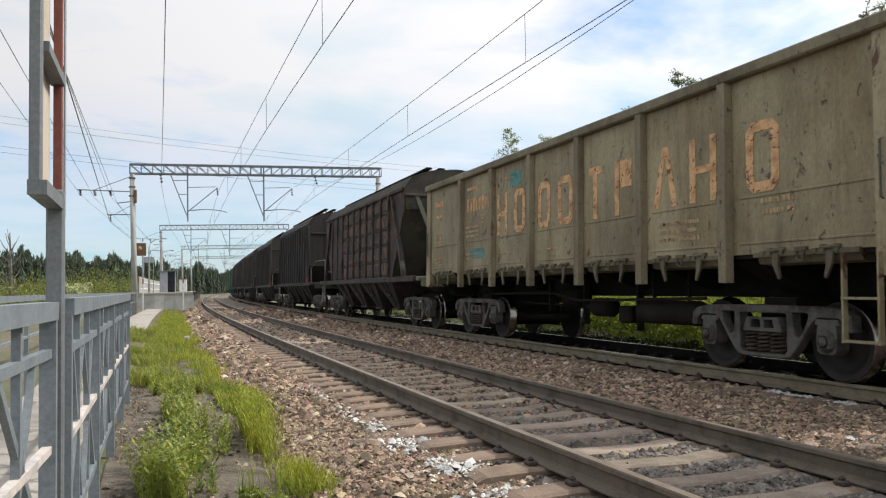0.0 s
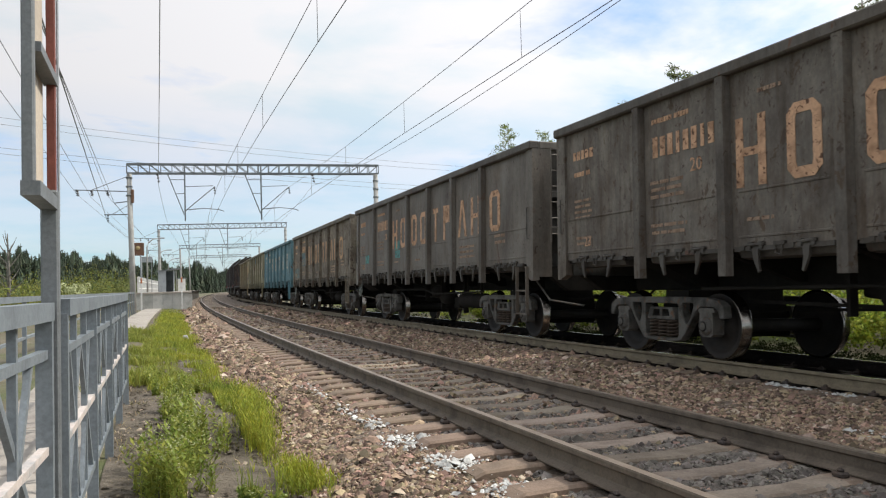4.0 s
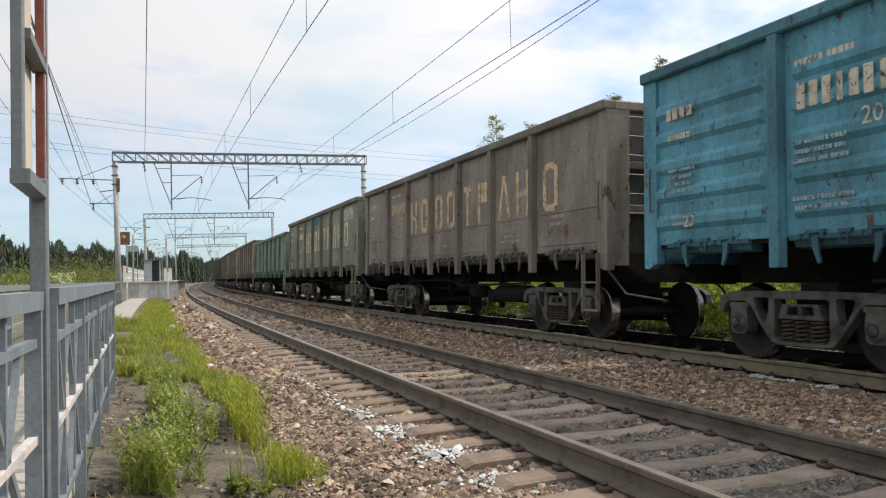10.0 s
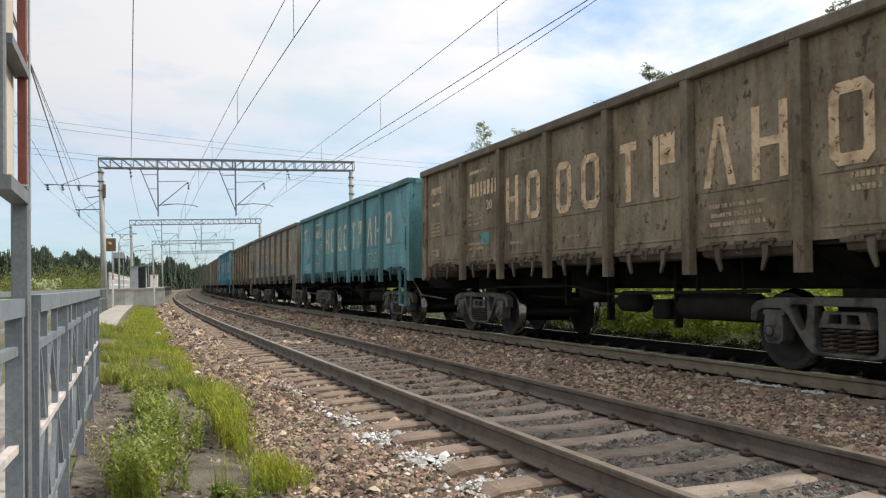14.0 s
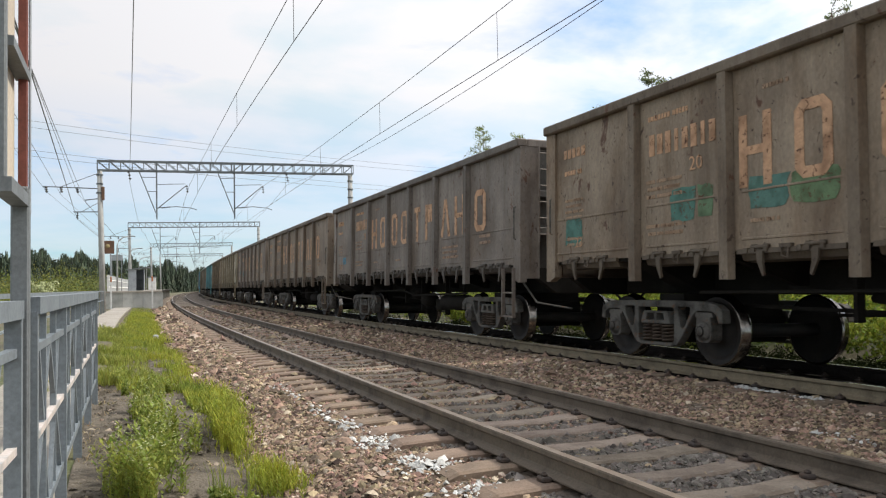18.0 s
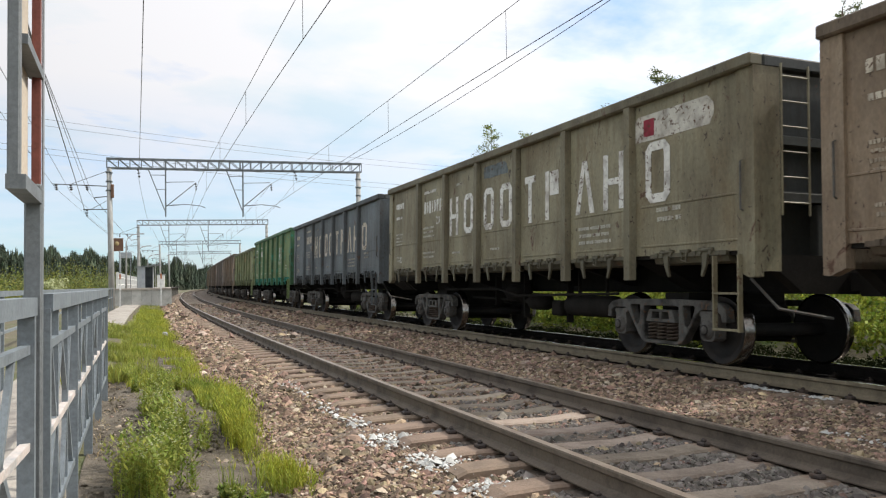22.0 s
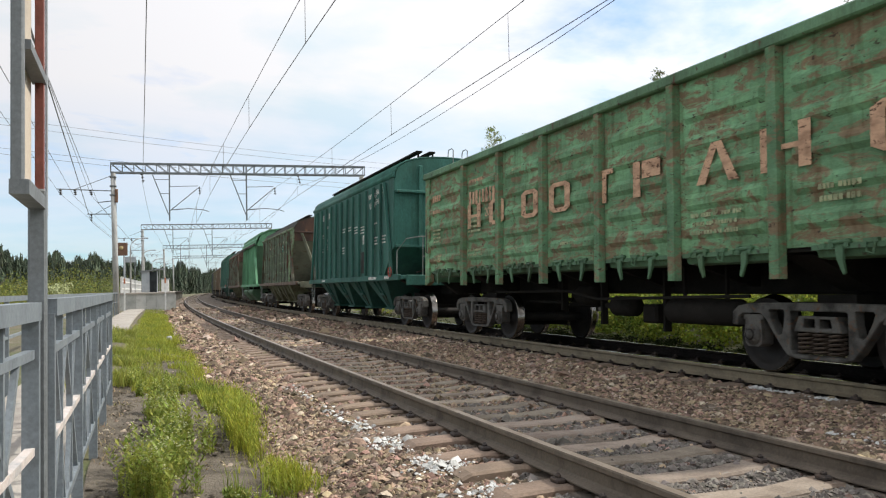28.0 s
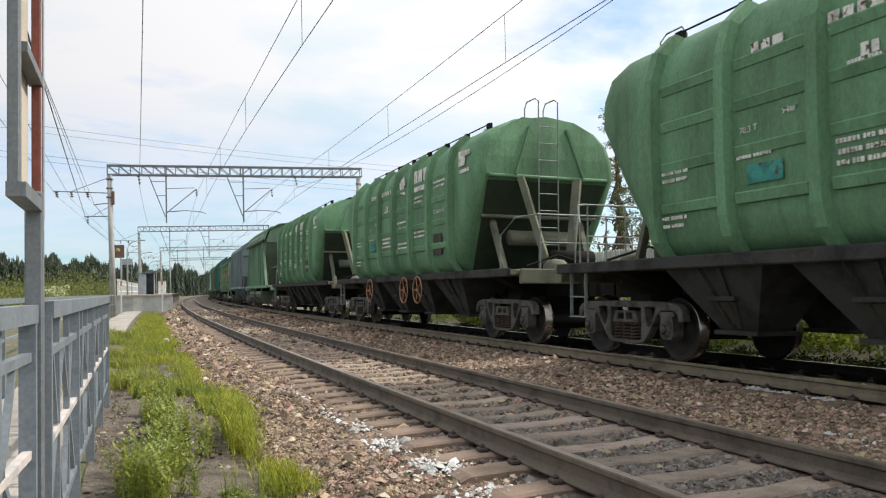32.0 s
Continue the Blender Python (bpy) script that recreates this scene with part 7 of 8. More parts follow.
def grow_grass():
    rng = np.random.default_rng(11)

    def place(n, s0, s1, a0, a1, thresh, scale, seed):
        s, a = rng.uniform(s0, s1, n), rng.uniform(a0, a1, n)
        p = spots(s, a, ground_z(a))
        k = np.array([noise.noise((q[0] * scale + seed, q[1] * scale, seed)) for q in p])
        return p[k > thresh]
    strip = np.concatenate([place(42000, 10.5, 46, -3.35, -1.95, -0.10, 1.1, 1.0), place(5000, 8.8, 11, -2.6, -1.95, -0.1, 0.9, 1.0)])
    blades("yellow_grass", "grass", strip, 0.15, 0.45, 0.005, "short yellow-green grass beside the ballast")
    wide = np.concatenate([place(6000, 10.5, 30, -3.55, -2.9, -0.05, 0.7, 5.0), place(5000, 30, 60, -3.5, -2.0, -0.2, 0.5, 3.0), place(900, 5, 12, -2.5, -2.2, 0.15, 1.2, 8.0)])
    blades("verge_grass", "weed", wide, 0.13, 0.6, 0.006, "patchy green verge grass")
    n = 15000
    s, a = rng.uniform(10.5, 27, n), rng.uniform(-4.1, -3.3, n)
    edge = spots(s, a, np.interp(a, [-4.14, -4.04, -3.92, -3.7, -3.5, -3.3], [-0.13, -0.088, -0.075, -0.09, -0.13, -0.20]))
    k = np.array([noise.noise((q[0] * 0.8 + 3, q[1] * 0.8, 9.0)) for q in edge])
    blades("edge_grass", "weed", edge[k > 0.12], 0.16, 0.6, 0.006, "patchy grass creeping over the walkway edge")
    straw = place(2600, 3.8, 12, -3.6, -2.25, 0.0, 1.6, 4.0)
    blades("dry_grass", "straw", straw, 0.05, 1.6, 0.004, "short dry grass stubble on the bare soil")
    # tall weeds in clumps
    pts = []
    for x, y, rx, ry, n in ((0.29, 6.7, 0.14, 1.2, 330), (0.27, 8.7, 0.15, 0.9, 190), (0.14, 5.4, 0.20, 0.5, 260), (0.45, 10.6, 0.22, 0.7, 260), (0.90, 7.3, 0.10, 0.75, 480), (1.05, 8.7, 0.13, 0.8, 360), (1.02, 5.5, 0.15, 0.26, 240),
                            (0.62, 5.0, 0.10, 0.2, 50), (0.0, 11.8, 0.16, 1.0, 200), (1.25, 9.9, 0.14, 0.8, 200)):
        if len(pts) in (0, 1, 2, 3, 7, 8):
            # bushy plants: the stems of each stand close together
            m = max(3, n // 20)
            own = rng.integers(0, m, n)
            q = np.stack([rng.normal(x + 0.035, rx * 0.5, m)[own] + rng.normal(0, 0.028, n), rng.normal(y, ry * 0.65, m)[own] + rng.normal(0, 0.05, n), np.zeros(n)], -1)
        else:
            q = np.stack([rng.normal(x, rx * 0.6, n), rng.normal(y, ry * 0.6, n), np.zeros(n)], -1)
        q[:, 2] = ground_z(q[:, 0] - TRACK_X)
        pts.append(q)
    high = (0.37, 0.27, 0.36, 0.2, 0.40, 0.34, 0.17, 0.08, 0.16, 0.2)
    made = []
    for kind, mat, rows in (("green", "weed_dark", (0, 1, 2, 3, 7, 8)), ("yellow", "grass", (4, 5, 6, 9))):
        tall = np.concatenate([pts[k] for k in rows])
        hh = np.concatenate([np.full(len(pts[k]), high[k]) for k in rows])
        n = len(tall)
        # patchy growth: some stems stand well above the rest
        hh = hh * (0.45 + 0.75 * rng.beta(1.6, 1.8, n))
        lean = rng.normal(0, 0.13, (n, 2))
        per = 12
        t = (np.arange(per) + 0.6) / per
        base = tall[:, None, :] + np.stack([lean[:, None, 0] * hh[:, None] * t ** 1.5, lean[:, None, 1] * hh[:, None] * t ** 1.5, hh[:, None] * t * np.ones((n, per))], -1)
        made.append(base[:, -1])
        base = base.reshape(-1, 3)
        m = len(base)
        a = rng.uniform(0, 2 * np.pi, m)
        broad = kind == "green"
        ln = rng.uniform(0.020, 0.046, m) if broad else rng.uniform(0.018, 0.042, m)
        d = np.stack([np.cos(a), np.sin(a), rng.uniform(-0.1, 1.3, m) if broad else rng.uniform(0.6, 1.9, m)], -1)
        w = np.stack([-np.sin(a), np.cos(a), np.zeros(m)], -1) * (ln * (0.26 if broad else 0.13))[:, None]
        v = np.stack([base, base + d * (ln * 0.5)[:, None] + w, base + d * ln[:, None], base + d * (ln * 0.5)[:, None] - w], 1)
        stuff("tall_weed_leaves", v.reshape(-1, 3), np.arange(m * 4).reshape(-1, 4), mat, "tall leafy %s weeds growing in clumps" % kind, "weeds")
        blades("tall_weed_stems", mat, tall, 0.25, 0.25, 0.0026, "thin %s weed stems" % kind, "weeds")
    tops = made[0]
    tops = np.repeat(tops[rng.uniform(0, 1, len(tops)) < 0.30], 3, 0)
    pebbles("weed_flowers", "flower", tops + rng.normal(0, 0.014, tops.shape), np.full(len(tops), 0.006), "tiny pale flower heads on the weeds")


# ---- railing, signpost and walkway beside the camera ----
def walkway():
    base = thing("walkway", "pale concrete slab walkway beside the railing", "walkway", kind="structure", m=Matrix(), shape=Shape().box((spot(-9, -5).x, -9, -0.3), (1.0, 1.0, 0.1)), mats="concrete")
    meshes = {}
    for k in range(30):
        s = -1.0 + 2.0 * k
        w = Shape().cbox((0, 0, 0), (1.05, 1.985, 0.12), 0.015)
        if "slab" not in meshes:
            meshes["slab"] = fix_normals(w.mesh("paving_slab", "slab"))
        o = new("paving_slab", meshes["slab"])
        o.parent = base
        j = random.Random(k)
        o.matrix_basis = upright(s, -4.20, -0.16 + j.uniform(-0.006, 0.006), j.uniform(-0.3, 0.3))
    return base


def railing_panel(root, p, q, zt, with_posts=True, n_bays=1):
    """Posts, rails and crossed bars between two points on the ground."""
    p, q = Vector(p), Vector(q)
    d = (q - p)
    L = d.length
    n = d.normalized()

    def at(u, z):
        r = p + n * (u * L)
        return (r.x, r.y, z)
    part("handrail", Shape().beam(at(0, zt - 0.035), at(1, zt - 0.035), 0.075, 0.07), "railing", root)
    # the middle bar's pale colour paints sunlight falling on it
    for z, h in ((0.85, 0.035), (0.48, 0.03), (0.09, 0.035)):
        part("rail_bar", Shape().beam(at(0, z), at(1, z), 0.035, h), "primer" if z == 0.48 else "railing", root)
    for b in range(n_bays):
        u0, u1 = b / n_bays, (b + 1) / n_bays
        um = (u0 + u1) / 2
        for u in (u0 + (u1 - u0) * 0.333, u0 + (u1 - u0) * 0.667):
            part("upright_bar", Shape().beam(at(u, 0.09), at(u, zt - 0.07), 0.028, 0.04), "railing", root)
        for a, c in ((u0, um), (u1, um)):
            part("diagonal_bar", Shape().beam(at(a + (c - a) * 0.12, 0.10), at(c, 0.84), 0.022, 0.032), "railing", root)
            part("diagonal_bar", Shape().beam(at(a + (c - a) * 0.9, 0.10), at(a + (c - a) * 0.35, 0.84), 0.022, 0.032), "railing", root)
    for b in range(n_bays + 1):
        u = b / n_bays
        g = at(u, 0)
        part("railing_post", Shape().beam((g[0], g[1], -0.45), (g[0], g[1], zt - 0.06), 0.06, 0.06), "railing", root)


def railing_line():
    root = thing("railing", "blue-grey painted steel railing with crossed bars", "railing", "railings of the walkway", m=Matrix())
    railing_panel(root, (-0.318, 3.62, 0), (-0.212, 9.74, 0), 1.062, n_bays=4)
    near = thing("railing", "blue-grey painted steel railing panel with rust at its end", "railing", "railings of the walkway", m=Matrix())
    railing_panel(near, (-0.46, 1.75, 0), (-0.362, 3.48, 0), 1.050, n_bays=1)
    far = thing("railing", "grey railing along the far side of the walkway", "railing", "railings of the walkway", m=Matrix())
    ss = [4.5 + 2.2 * k for k in range(20)]
    for a, b in zip(ss, ss[1:]):
        p, q = spot(a, -4.78), spot(b, -4.78)
        part("handrail", Shape().beam((p.x, p.y, 1.03), (q.x, q.y, 1.03), 0.07, 0.07), "railing", far)
        part("rail_bar", Shape().beam((p.x, p.y, 0.55), (q.x, q.y, 0.55), 0.035, 0.035), "railing", far)
        part("railing_post", Shape().beam((p.x, p.y, -0.3), (p.x, p.y, 1.0), 0.05, 0.05), "railing", far)
    end = spot(ss[-1], -4.78)
    part("railing_post", Shape().beam((end.x, end.y, -0.3), (end.x, end.y, 1.0), 0.05, 0.05), "railing", far)
    return root


def signpost():
    """A square post with a tall framed board set along the walkway, seen almost edge on."""
    root = thing("signpost", "grey steel post with a tall framed board seen edge-on", "sign", m=Matrix())
    part("post", Shape().cbox((-0.346, 3.56, 0.50), (0.066, 0.07, 2.0), 0.008), "post_paint", root)
    part("near_stile", Shape().cbox((-0.357, 3.03, 2.44), (0.040, 0.05, 1.99), 0.006), "post_paint", root)
    part("bottom_rail", Shape().beam((-0.350, 3.005, 1.445), (-0.346, 3.60, 1.445), 0.062, 0.05), "post_paint", root)
    part("middle_rail", Shape().beam((-0.345, 3.055, 1.945), (-0.340, 3.575, 1.945), 0.052, 0.035), "post_paint", root)
    part("board_back", Shape().cbox((-0.374, 3.30, 2.44), (0.012, 0.50, 1.95), 0.003), "board_cream", root, "cream board back")
    part("board_edge", Shape().cbox((-0.338, 3.555, 2.44), (0.034, 0.03, 1.98), 0.004), "board_red", root, "maroon board edge")
    part("edge_strip", Shape().cbox((-0.316, 3.585, 2.42), (0.008, 0.03, 2.05), 0.003), "roof_grey", root, "pale metal edge strip")
    return root


# ---- overhead line: portals, masts and wires ----
def insulator(sh, p, q, n=4, r=0.07):
    p, q = Vector(p), Vector(q)
    sh.tube([p, q], 0.018, 5)
    for k in range(n):
        c = p.lerp(q, (k + 0.5) / n)
        sh.tube([c - (q - p).normalized() * 0.02, c + (q - p).normalized() * 0.02], [r, r * 0.5], 8)


def portal(s, xl, xr, y, z0, z1, detail, group="overhead line portals"):
    """A lattice beam on two concrete masts over both tracks, with drop brackets."""
    root = thing("overhead_portal", "grey lattice portal beam on concrete masts over the tracks", "gantry", group, m=Matrix())
    turn = -heading(s)
    ca, sa = math.cos(turn), math.sin(turn)
    mid = (xl + xr) / 2
    w = 0.45

    def at(x, dy, z):
        r = x - mid
        return (mid + r * ca - dy * sa, y + r * sa + dy * ca, z + (z1 - z0) * 0 + (x - xl) * 0.012)
    for dy in (-w / 2, w / 2):
        for z in (z0, z1):
            part("chord", Shape().beam(at(xl, dy, z), at(xr, dy, z), 0.07, 0.07), "steel", root)
    n = 24
    for dy in (-w / 2, w / 2):
        lat = Shape()
        for k in range(n):
            a, b = xl + (xr - xl) * k / n, xl + (xr - xl) * (k + 1) / n
            lat.beam(at(a, dy, z0), at(a, dy, z1), 0.04, 0.04)
            if k < n / 2:
                lat.beam(at(a, dy, z1), at(b, dy, z0), 0.035, 0.035)
            else:
                lat.beam(at(a, dy, z0), at(b, dy, z1), 0.035, 0.035)
        lat.beam(at(xr, dy, z0), at(xr, dy, z1), 0.04, 0.04)
        part("lattice", lat, "steel", root)
    cross = Shape()
    for k in range(n + 1):
        a = xl + (xr - xl) * k / n
        cross.beam(at(a, -w / 2, z0), at(a, w / 2, z0), 0.03, 0.03).beam(at(a, -w / 2, z1), at(a, w / 2, z1), 0.03, 0.03)
    part("cross_braces", cross, "steel", root)
    for x, base, lean in ((xl + 0.12, -0.5, 0.16), (xr - 0.15, -1.0, 0.0)):
        b, t = at(x + lean, 0, base), at(x, 0, z0 - 0.03)
        part("mast", Shape().tube([(b[0], b[1], base), (t[0], t[1], t[2])], [0.17, 0.135], 14), "mast", root, "tapered concrete mast")
        cl = Shape()
        for z in (z0 - 0.25, z0 - 0.75, z0 - 1.25):
            cl.lathe((t[0], t[1], z), [(-0.04, 0.155), (-0.04, 0.18), (0.04, 0.18), (0.04, 0.155)], 12, "z")
        part("mast_band", cl, "steel", root)
    for track in (0.0, SPACE):
        c = spot(s, track, 0)
        x = c.x - 2.05
        dr = Shape()
        dr.beam(at(x, 0, z1), at(x, 0, 5.0), 0.075, 0.075)
        dr.beam(at(x - 0.95, 0, z0 + 0.05), at(x - 0.05, 0, 5.35), 0.05, 0.05)
        for z in (6.55, 7.35):
            f = (z - 5.35) / (z0 + 0.05 - 5.35)
            dr.beam(at(x - 0.05 - 0.9 * f, 0, z), at(x, 0, z), 0.035, 0.035)
        part("drop_bracket", dr, "steel", root)
        ar = Shape()
        ar.tube([at(x, 0, 6.95), at(x + 1.55, 0, 7.0)], 0.02, 5)
        ar.tube([at(x, 0, 5.55), at(x + 1.65, 0, 6.95)], 0.028, 6)
        ar.tube([at(x, 0, 5.62), at(x + 1.05, 0, 5.70), at(x + 1.85, 0, 5.62), at(x + 2.15, 0, 5.52)], 0.022, 5)
        part("cantilever", ar, "steel", root)
        ins = Shape()
        insulator(ins, at(x + 0.25, 0, 5.63), at(x + 0.75, 0, 5.68), 4, 0.055)
        insulator(ins, at(x + 1.62, 0, 6.92), at(x + 1.66, 0, 6.5), 3, 0.08)
        part("insulator", ins, "insulator", root, "dark ribbed insulators")
    if detail:
        ins = Shape()
        for x in (xl + 1.6, xl + 10.35):
            insulator(ins, at(x, 0, z0), at(x + 0.1, -0.1, z0 - 0.55), 3, 0.09)
        part("hanging_insulator", ins, "insulator", root)
    arm = Shape()
    x = xl + 0.2
    arm.beam(at(x, 0, z0 - 1.02), at(x - 2.9, 0, z0 - 0.92), 0.05, 0.05)
    arm.beam(at(x, 0, z0 - 0.1), at(x - 2.0, 0, z0 - 0.92), 0.03, 0.03)
    arm.beam(at(x, 0, z0 - 1.55), at(x - 0.85, 0, z0 - 1.66), 0.05, 0.05)
    arm.beam(at(x, 0, z0 - 2.30), at(x - 1.4, 0, z0 - 2.30), 0.05, 0.05)
    arm.beam(at(x, 0, z0 - 1.7), at(x - 1.0, 0, z0 - 2.30), 0.025, 0.025)
    part("feeder_arm", arm, "steel", root)
    for dx in (2.75, 2.02, 1.22):
        ins = Shape()
        insulator(ins, at(x - dx, 0, z0 - 0.95), at(x - dx + 0.06, -0.12, z0 - 1.28), 3, 0.09)
        part("feeder_insulator", ins, "insulator", root)
    ins = Shape()
    insulator(ins, at(x - 1.19, 0, z0 - 2.30), at(x - 1.19, -0.1, z0 - 2.72), 3, 0.07)
    part("feeder_insulator", ins, "insulator", root)
    if detail:
        t = at(x + 0.12, -0.16, 6.3)
        part("switch_box", Shape().cbox((t[0] - 0.02, t[1], t[2] + 0.1), (0.16, 0.16, 0.75), 0.03), "brown", root, "rusty switch box on the mast")
    return root


def wire(name, pts, r, label, group="overhead wires"):
    return thing(name, label, "wire", group, m=Matrix(), shape=Shape().tube(pts, r, 5, False), mats="wire")


PORTALS = ((47.5, -0.9, 13.48, 47.5, 7.70, 8.22, True), (95.0, 1.33, 15.65, 94.8, 7.98, 8.52, False), (143.0, 5.45, 18.9, 142.7, 8.2, 8.75, False), (192.0, 9.3, 23.2, 191.5, 8.4, 8.9, False))


def pylons():
    """Lattice towers of the far line, outside the view."""
    for x, y, h in ((-160, 214, 64), (260, 329, 56)):
        root = thing("pylon", "grey lattice transmission tower beyond the woods", "pylon", "transmission towers", m=pose(x, y, -1.2))
        for gx in (-1, 1):
            for gy in (-1, 1):
                part("leg", Shape().beam((gx * 4, gy * 4, 0), (gx * 0.6, gy * 0.6, h), 0.25, 0.25), "steel", root)
        for z in (43, 51, 57):
            if z < h:
                part("crossarm", Shape().beam((0, -11, z), (0, 11, z), 0.5, 0.5), "steel", root)


def overhead():
    for p in PORTALS:
        portal(*p)
    for track in (0.0, SPACE):
        contact, carrier, drops = [], [], []
        stops = [-2.0, 47.5, 95.0, 143.0, 192.0, 240.0]
        for i in range(len(stops) - 1):
            a, b = stops[i], stops[i + 1]
            for k in range(13):
                u = k / 12
                s = a + (b - a) * u
                off = -0.28 - 0.08 * math.sin(math.pi * u) if not track else -0.45
                sag = 4 * u * (1 - u)
                contact.append(spot(s, track + off, 5.60))
                carrier.append(spot(s, track + off, 7.0 - 0.46 * sag))
                if k in (2, 4, 6, 8, 10):
                    drops.append(Shape().tube([spot(s, track + off, 5.60), spot(s, track + off, 7.0 - 0.46 * sag)], 0.006, 4))
        wire("contact_wire", contact, 0.0085, "copper contact wire over the track")
        cable = wire("carrier_wire", carrier, 0.008, "sagging carrier cable over the track")
        for d in drops:
            part("dropper", d, "wire", cable)

    def run(stops, r, sag, label):
        pts = []
        for p, q in zip(stops, stops[1:]):
            for k in range(12):
                u = k / 12
                pts.append(Vector(p).lerp(Vector(q), u) - Vector((0, 0, sag * 4 * u * (1 - u))))
        pts.append(Vector(stops[-1]))
        wire("feeder_wire", pts, r, label)
    near = PORTALS[0]
    for at_portal, at_camera, r in (((-3.39, 6.42), (-3.59, 6.5), 0.008), ((-2.69, 6.27), (-2.68, 6.25), 0.008), ((-1.89, 6.39), (-1.80, 6.4), 0.008), ((-1.54, 5.99), (-1.80, 6.0), 0.009), ((-1.89, 4.96), (-1.07, 4.97), 0.012)):
        stops = [(at_camera[0], -2.0, at_camera[1]), (at_portal[0], 47.3, at_portal[1])]
        stops += [(p[1] + at_portal[0] - near[1], p[3], at_portal[1] + p[4] - near[4]) for p in PORTALS[1:]]
        run(stops, r, 0.02, "feeder cable along the masts")
    run([(0.1, -2.0, 7.3)] + [(p[1] + 1.65, p[3], p[4] - 0.55) for p in PORTALS], 0.010, 0.7, "cable hung from the portal beams")
    run([(8.3, -2.0, 7.2)] + [(p[1] + 10.4, p[3], p[4] - 0.55) for p in PORTALS], 0.008, 0.9, "cable hung from the portal beams")
    # far transmission line
    pylons()
    for k, z in enumerate((42, 44.5, 52, 55)):
        a, b = Vector((-160, 205 + 6 * k, z + 7)), Vector((260, 320 + 6 * k, z - 2))
        wire("transmission_wire", [a.lerp(b, u / 20) - Vector((0, 0, 9 * 4 * (u / 20) * (1 - u / 20))) for u in range(21)], 0.045, "thin cable of a distant transmission line", "transmission cables")


# ---- the platform in the distance ----
def platform():
    root = thing("platform", "raised concrete station platform with marked edge", "platform", kind="structure", m=Matrix())
    s0, s1 = 58.0, 152.0
    for k in range(6):
        a, b = -5.5 + 0.645 * k, -5.5 + 0.645 * (k + 1)
        p, q = spot(s0, a + 0.01), spot(s0, b - 0.01)
        part("end_wall_slab", Shape().prism([(p.x, p.y), (q.x, q.y), (q.x, q.y + 0.2), (p.x, p.y + 0.2)], -0.6, 0.93, "xy"), "fence", root)
    ss = np.linspace(s0 - 0.1, s1, 24)
    for i in range(len(ss) - 1):
        a, b = ss[i], ss[i + 1] - 0.03
        c = [spot(a, -5.55), spot(a, -1.64), spot(b, -1.64), spot(b, -5.55)]
        part("deck_slab", Shape().prism([(v.x, v.y) for v in c], 0.90, 1.01, "xy"), "slab", root)
        for k in range(4):
            u, w = a + (b - a) * k / 4, a + (b - a) * (k + 0.5) / 4
            c = [spot(u, -1.68), spot(u, -1.63), spot(w, -1.63), spot(w, -1.68)]
            part("edge_mark", Shape().prism([(v.x, v.y) for v in c], 0.905, 1.013, "xy"), "stripe", root)
        for lat in (-4.9, -2.2):
            g = spot((a + b) / 2, lat)
            part("deck_support", Shape().box((g.x, g.y, 0.2), (0.4, 0.4, 1.4)), "concrete", root)
    fe = thing("platform_fence", "pale picket fence along the back of the platform", "fence", m=Matrix())
    for k in range(70):
        p = spot(58.4 + 0.6 * k, -5.15)
        part("picket", Shape().prism([(p.x - 0.06, 1.0), (p.x + 0.06, 1.0), (p.x + 0.06, 2.05), (p.x, 2.15), (p.x - 0.06, 2.05)], p.y - 0.02, p.y + 0.02, "xz"), "white", fe)
    for a, b in ((58.4, 78), (78, 99.8)):
        p, q = spot(a, -5.12), spot(b, -5.12)
        for z in (1.3, 1.8):
            part("fence_rail", Shape().beam((p.x, p.y, z), (q.x, q.y, z), 0.05, 0.06), "white", fe)
    sh = thing("platform_shelter", "small grey shelter with a sloping roof on the platform", "shelter", m=upright(70, -3.62, 1.01))
    for x in (-0.58, 0.58):
        part("side_panel", Shape().box((x, 0, 0.85), (0.06, 1.5, 1.7)), "roof_grey", sh)
    part("back_panel", Shape().box((0, 0.74, 0.85), (1.1, 0.06, 1.7)), "glass", sh)
    part("front_panel", Shape().box((-0.28, -0.74, 0.85), (0.54, 0.05, 1.7)), "roof_grey", sh)
    part("roof", Shape().prism([(-0.75, 1.66), (1.15, 1.86), (1.15, 1.93), (-0.75, 1.73)], -0.95, 0.95, "xz"), "steel", sh, "sloping grey roof")
    cab = thing("ticket_kiosk", "pale grey kiosk further along the platform", "kiosk", m=upright(88, -2.75, 1.01))
    part("wall", Shape().cbox((0, 0, 0.65), (0.75, 0.8, 1.3), 0.03), "white", cab)
    part("roof", Shape().cbox((0, 0, 1.33), (0.9, 0.95, 0.08), 0.03), "steel", cab)
    bd = thing("station_sign", "brown sign board with a yellow emblem on a post", "sign", m=upright(61, -5.1, -0.3))
    part("post", Shape().tube([(0, 0, 0), (0, 0, 4.0)], 0.05, 8), "steel", bd)
    part("board", Shape().cbox((-0.19, 0, 4.42), (0.85, 0.06, 0.92), 0.01), "brown", bd)
    part("emblem", Shape().lathe((-0.19, -0.04, 4.5), [(-0.012, 0), (-0.012, 0.15), (0.008, 0.15), (0.008, 0)], 16, "y"), "yellow", bd, "yellow round emblem")
    bd2 = thing("notice_board", "grey notice board on two legs", "sign", m=upright(75, -5.4, 0.9))
    part("board", Shape().cbox((0, 0, 3.0), (0.95, 0.06, 0.5), 0.01), "roof_grey", bd2)
    for x in (-0.4, 0.4):
        part("leg", Shape().tube([(x, 0, 0), (x, 0, 3.0)], 0.03, 6), "steel", bd2)
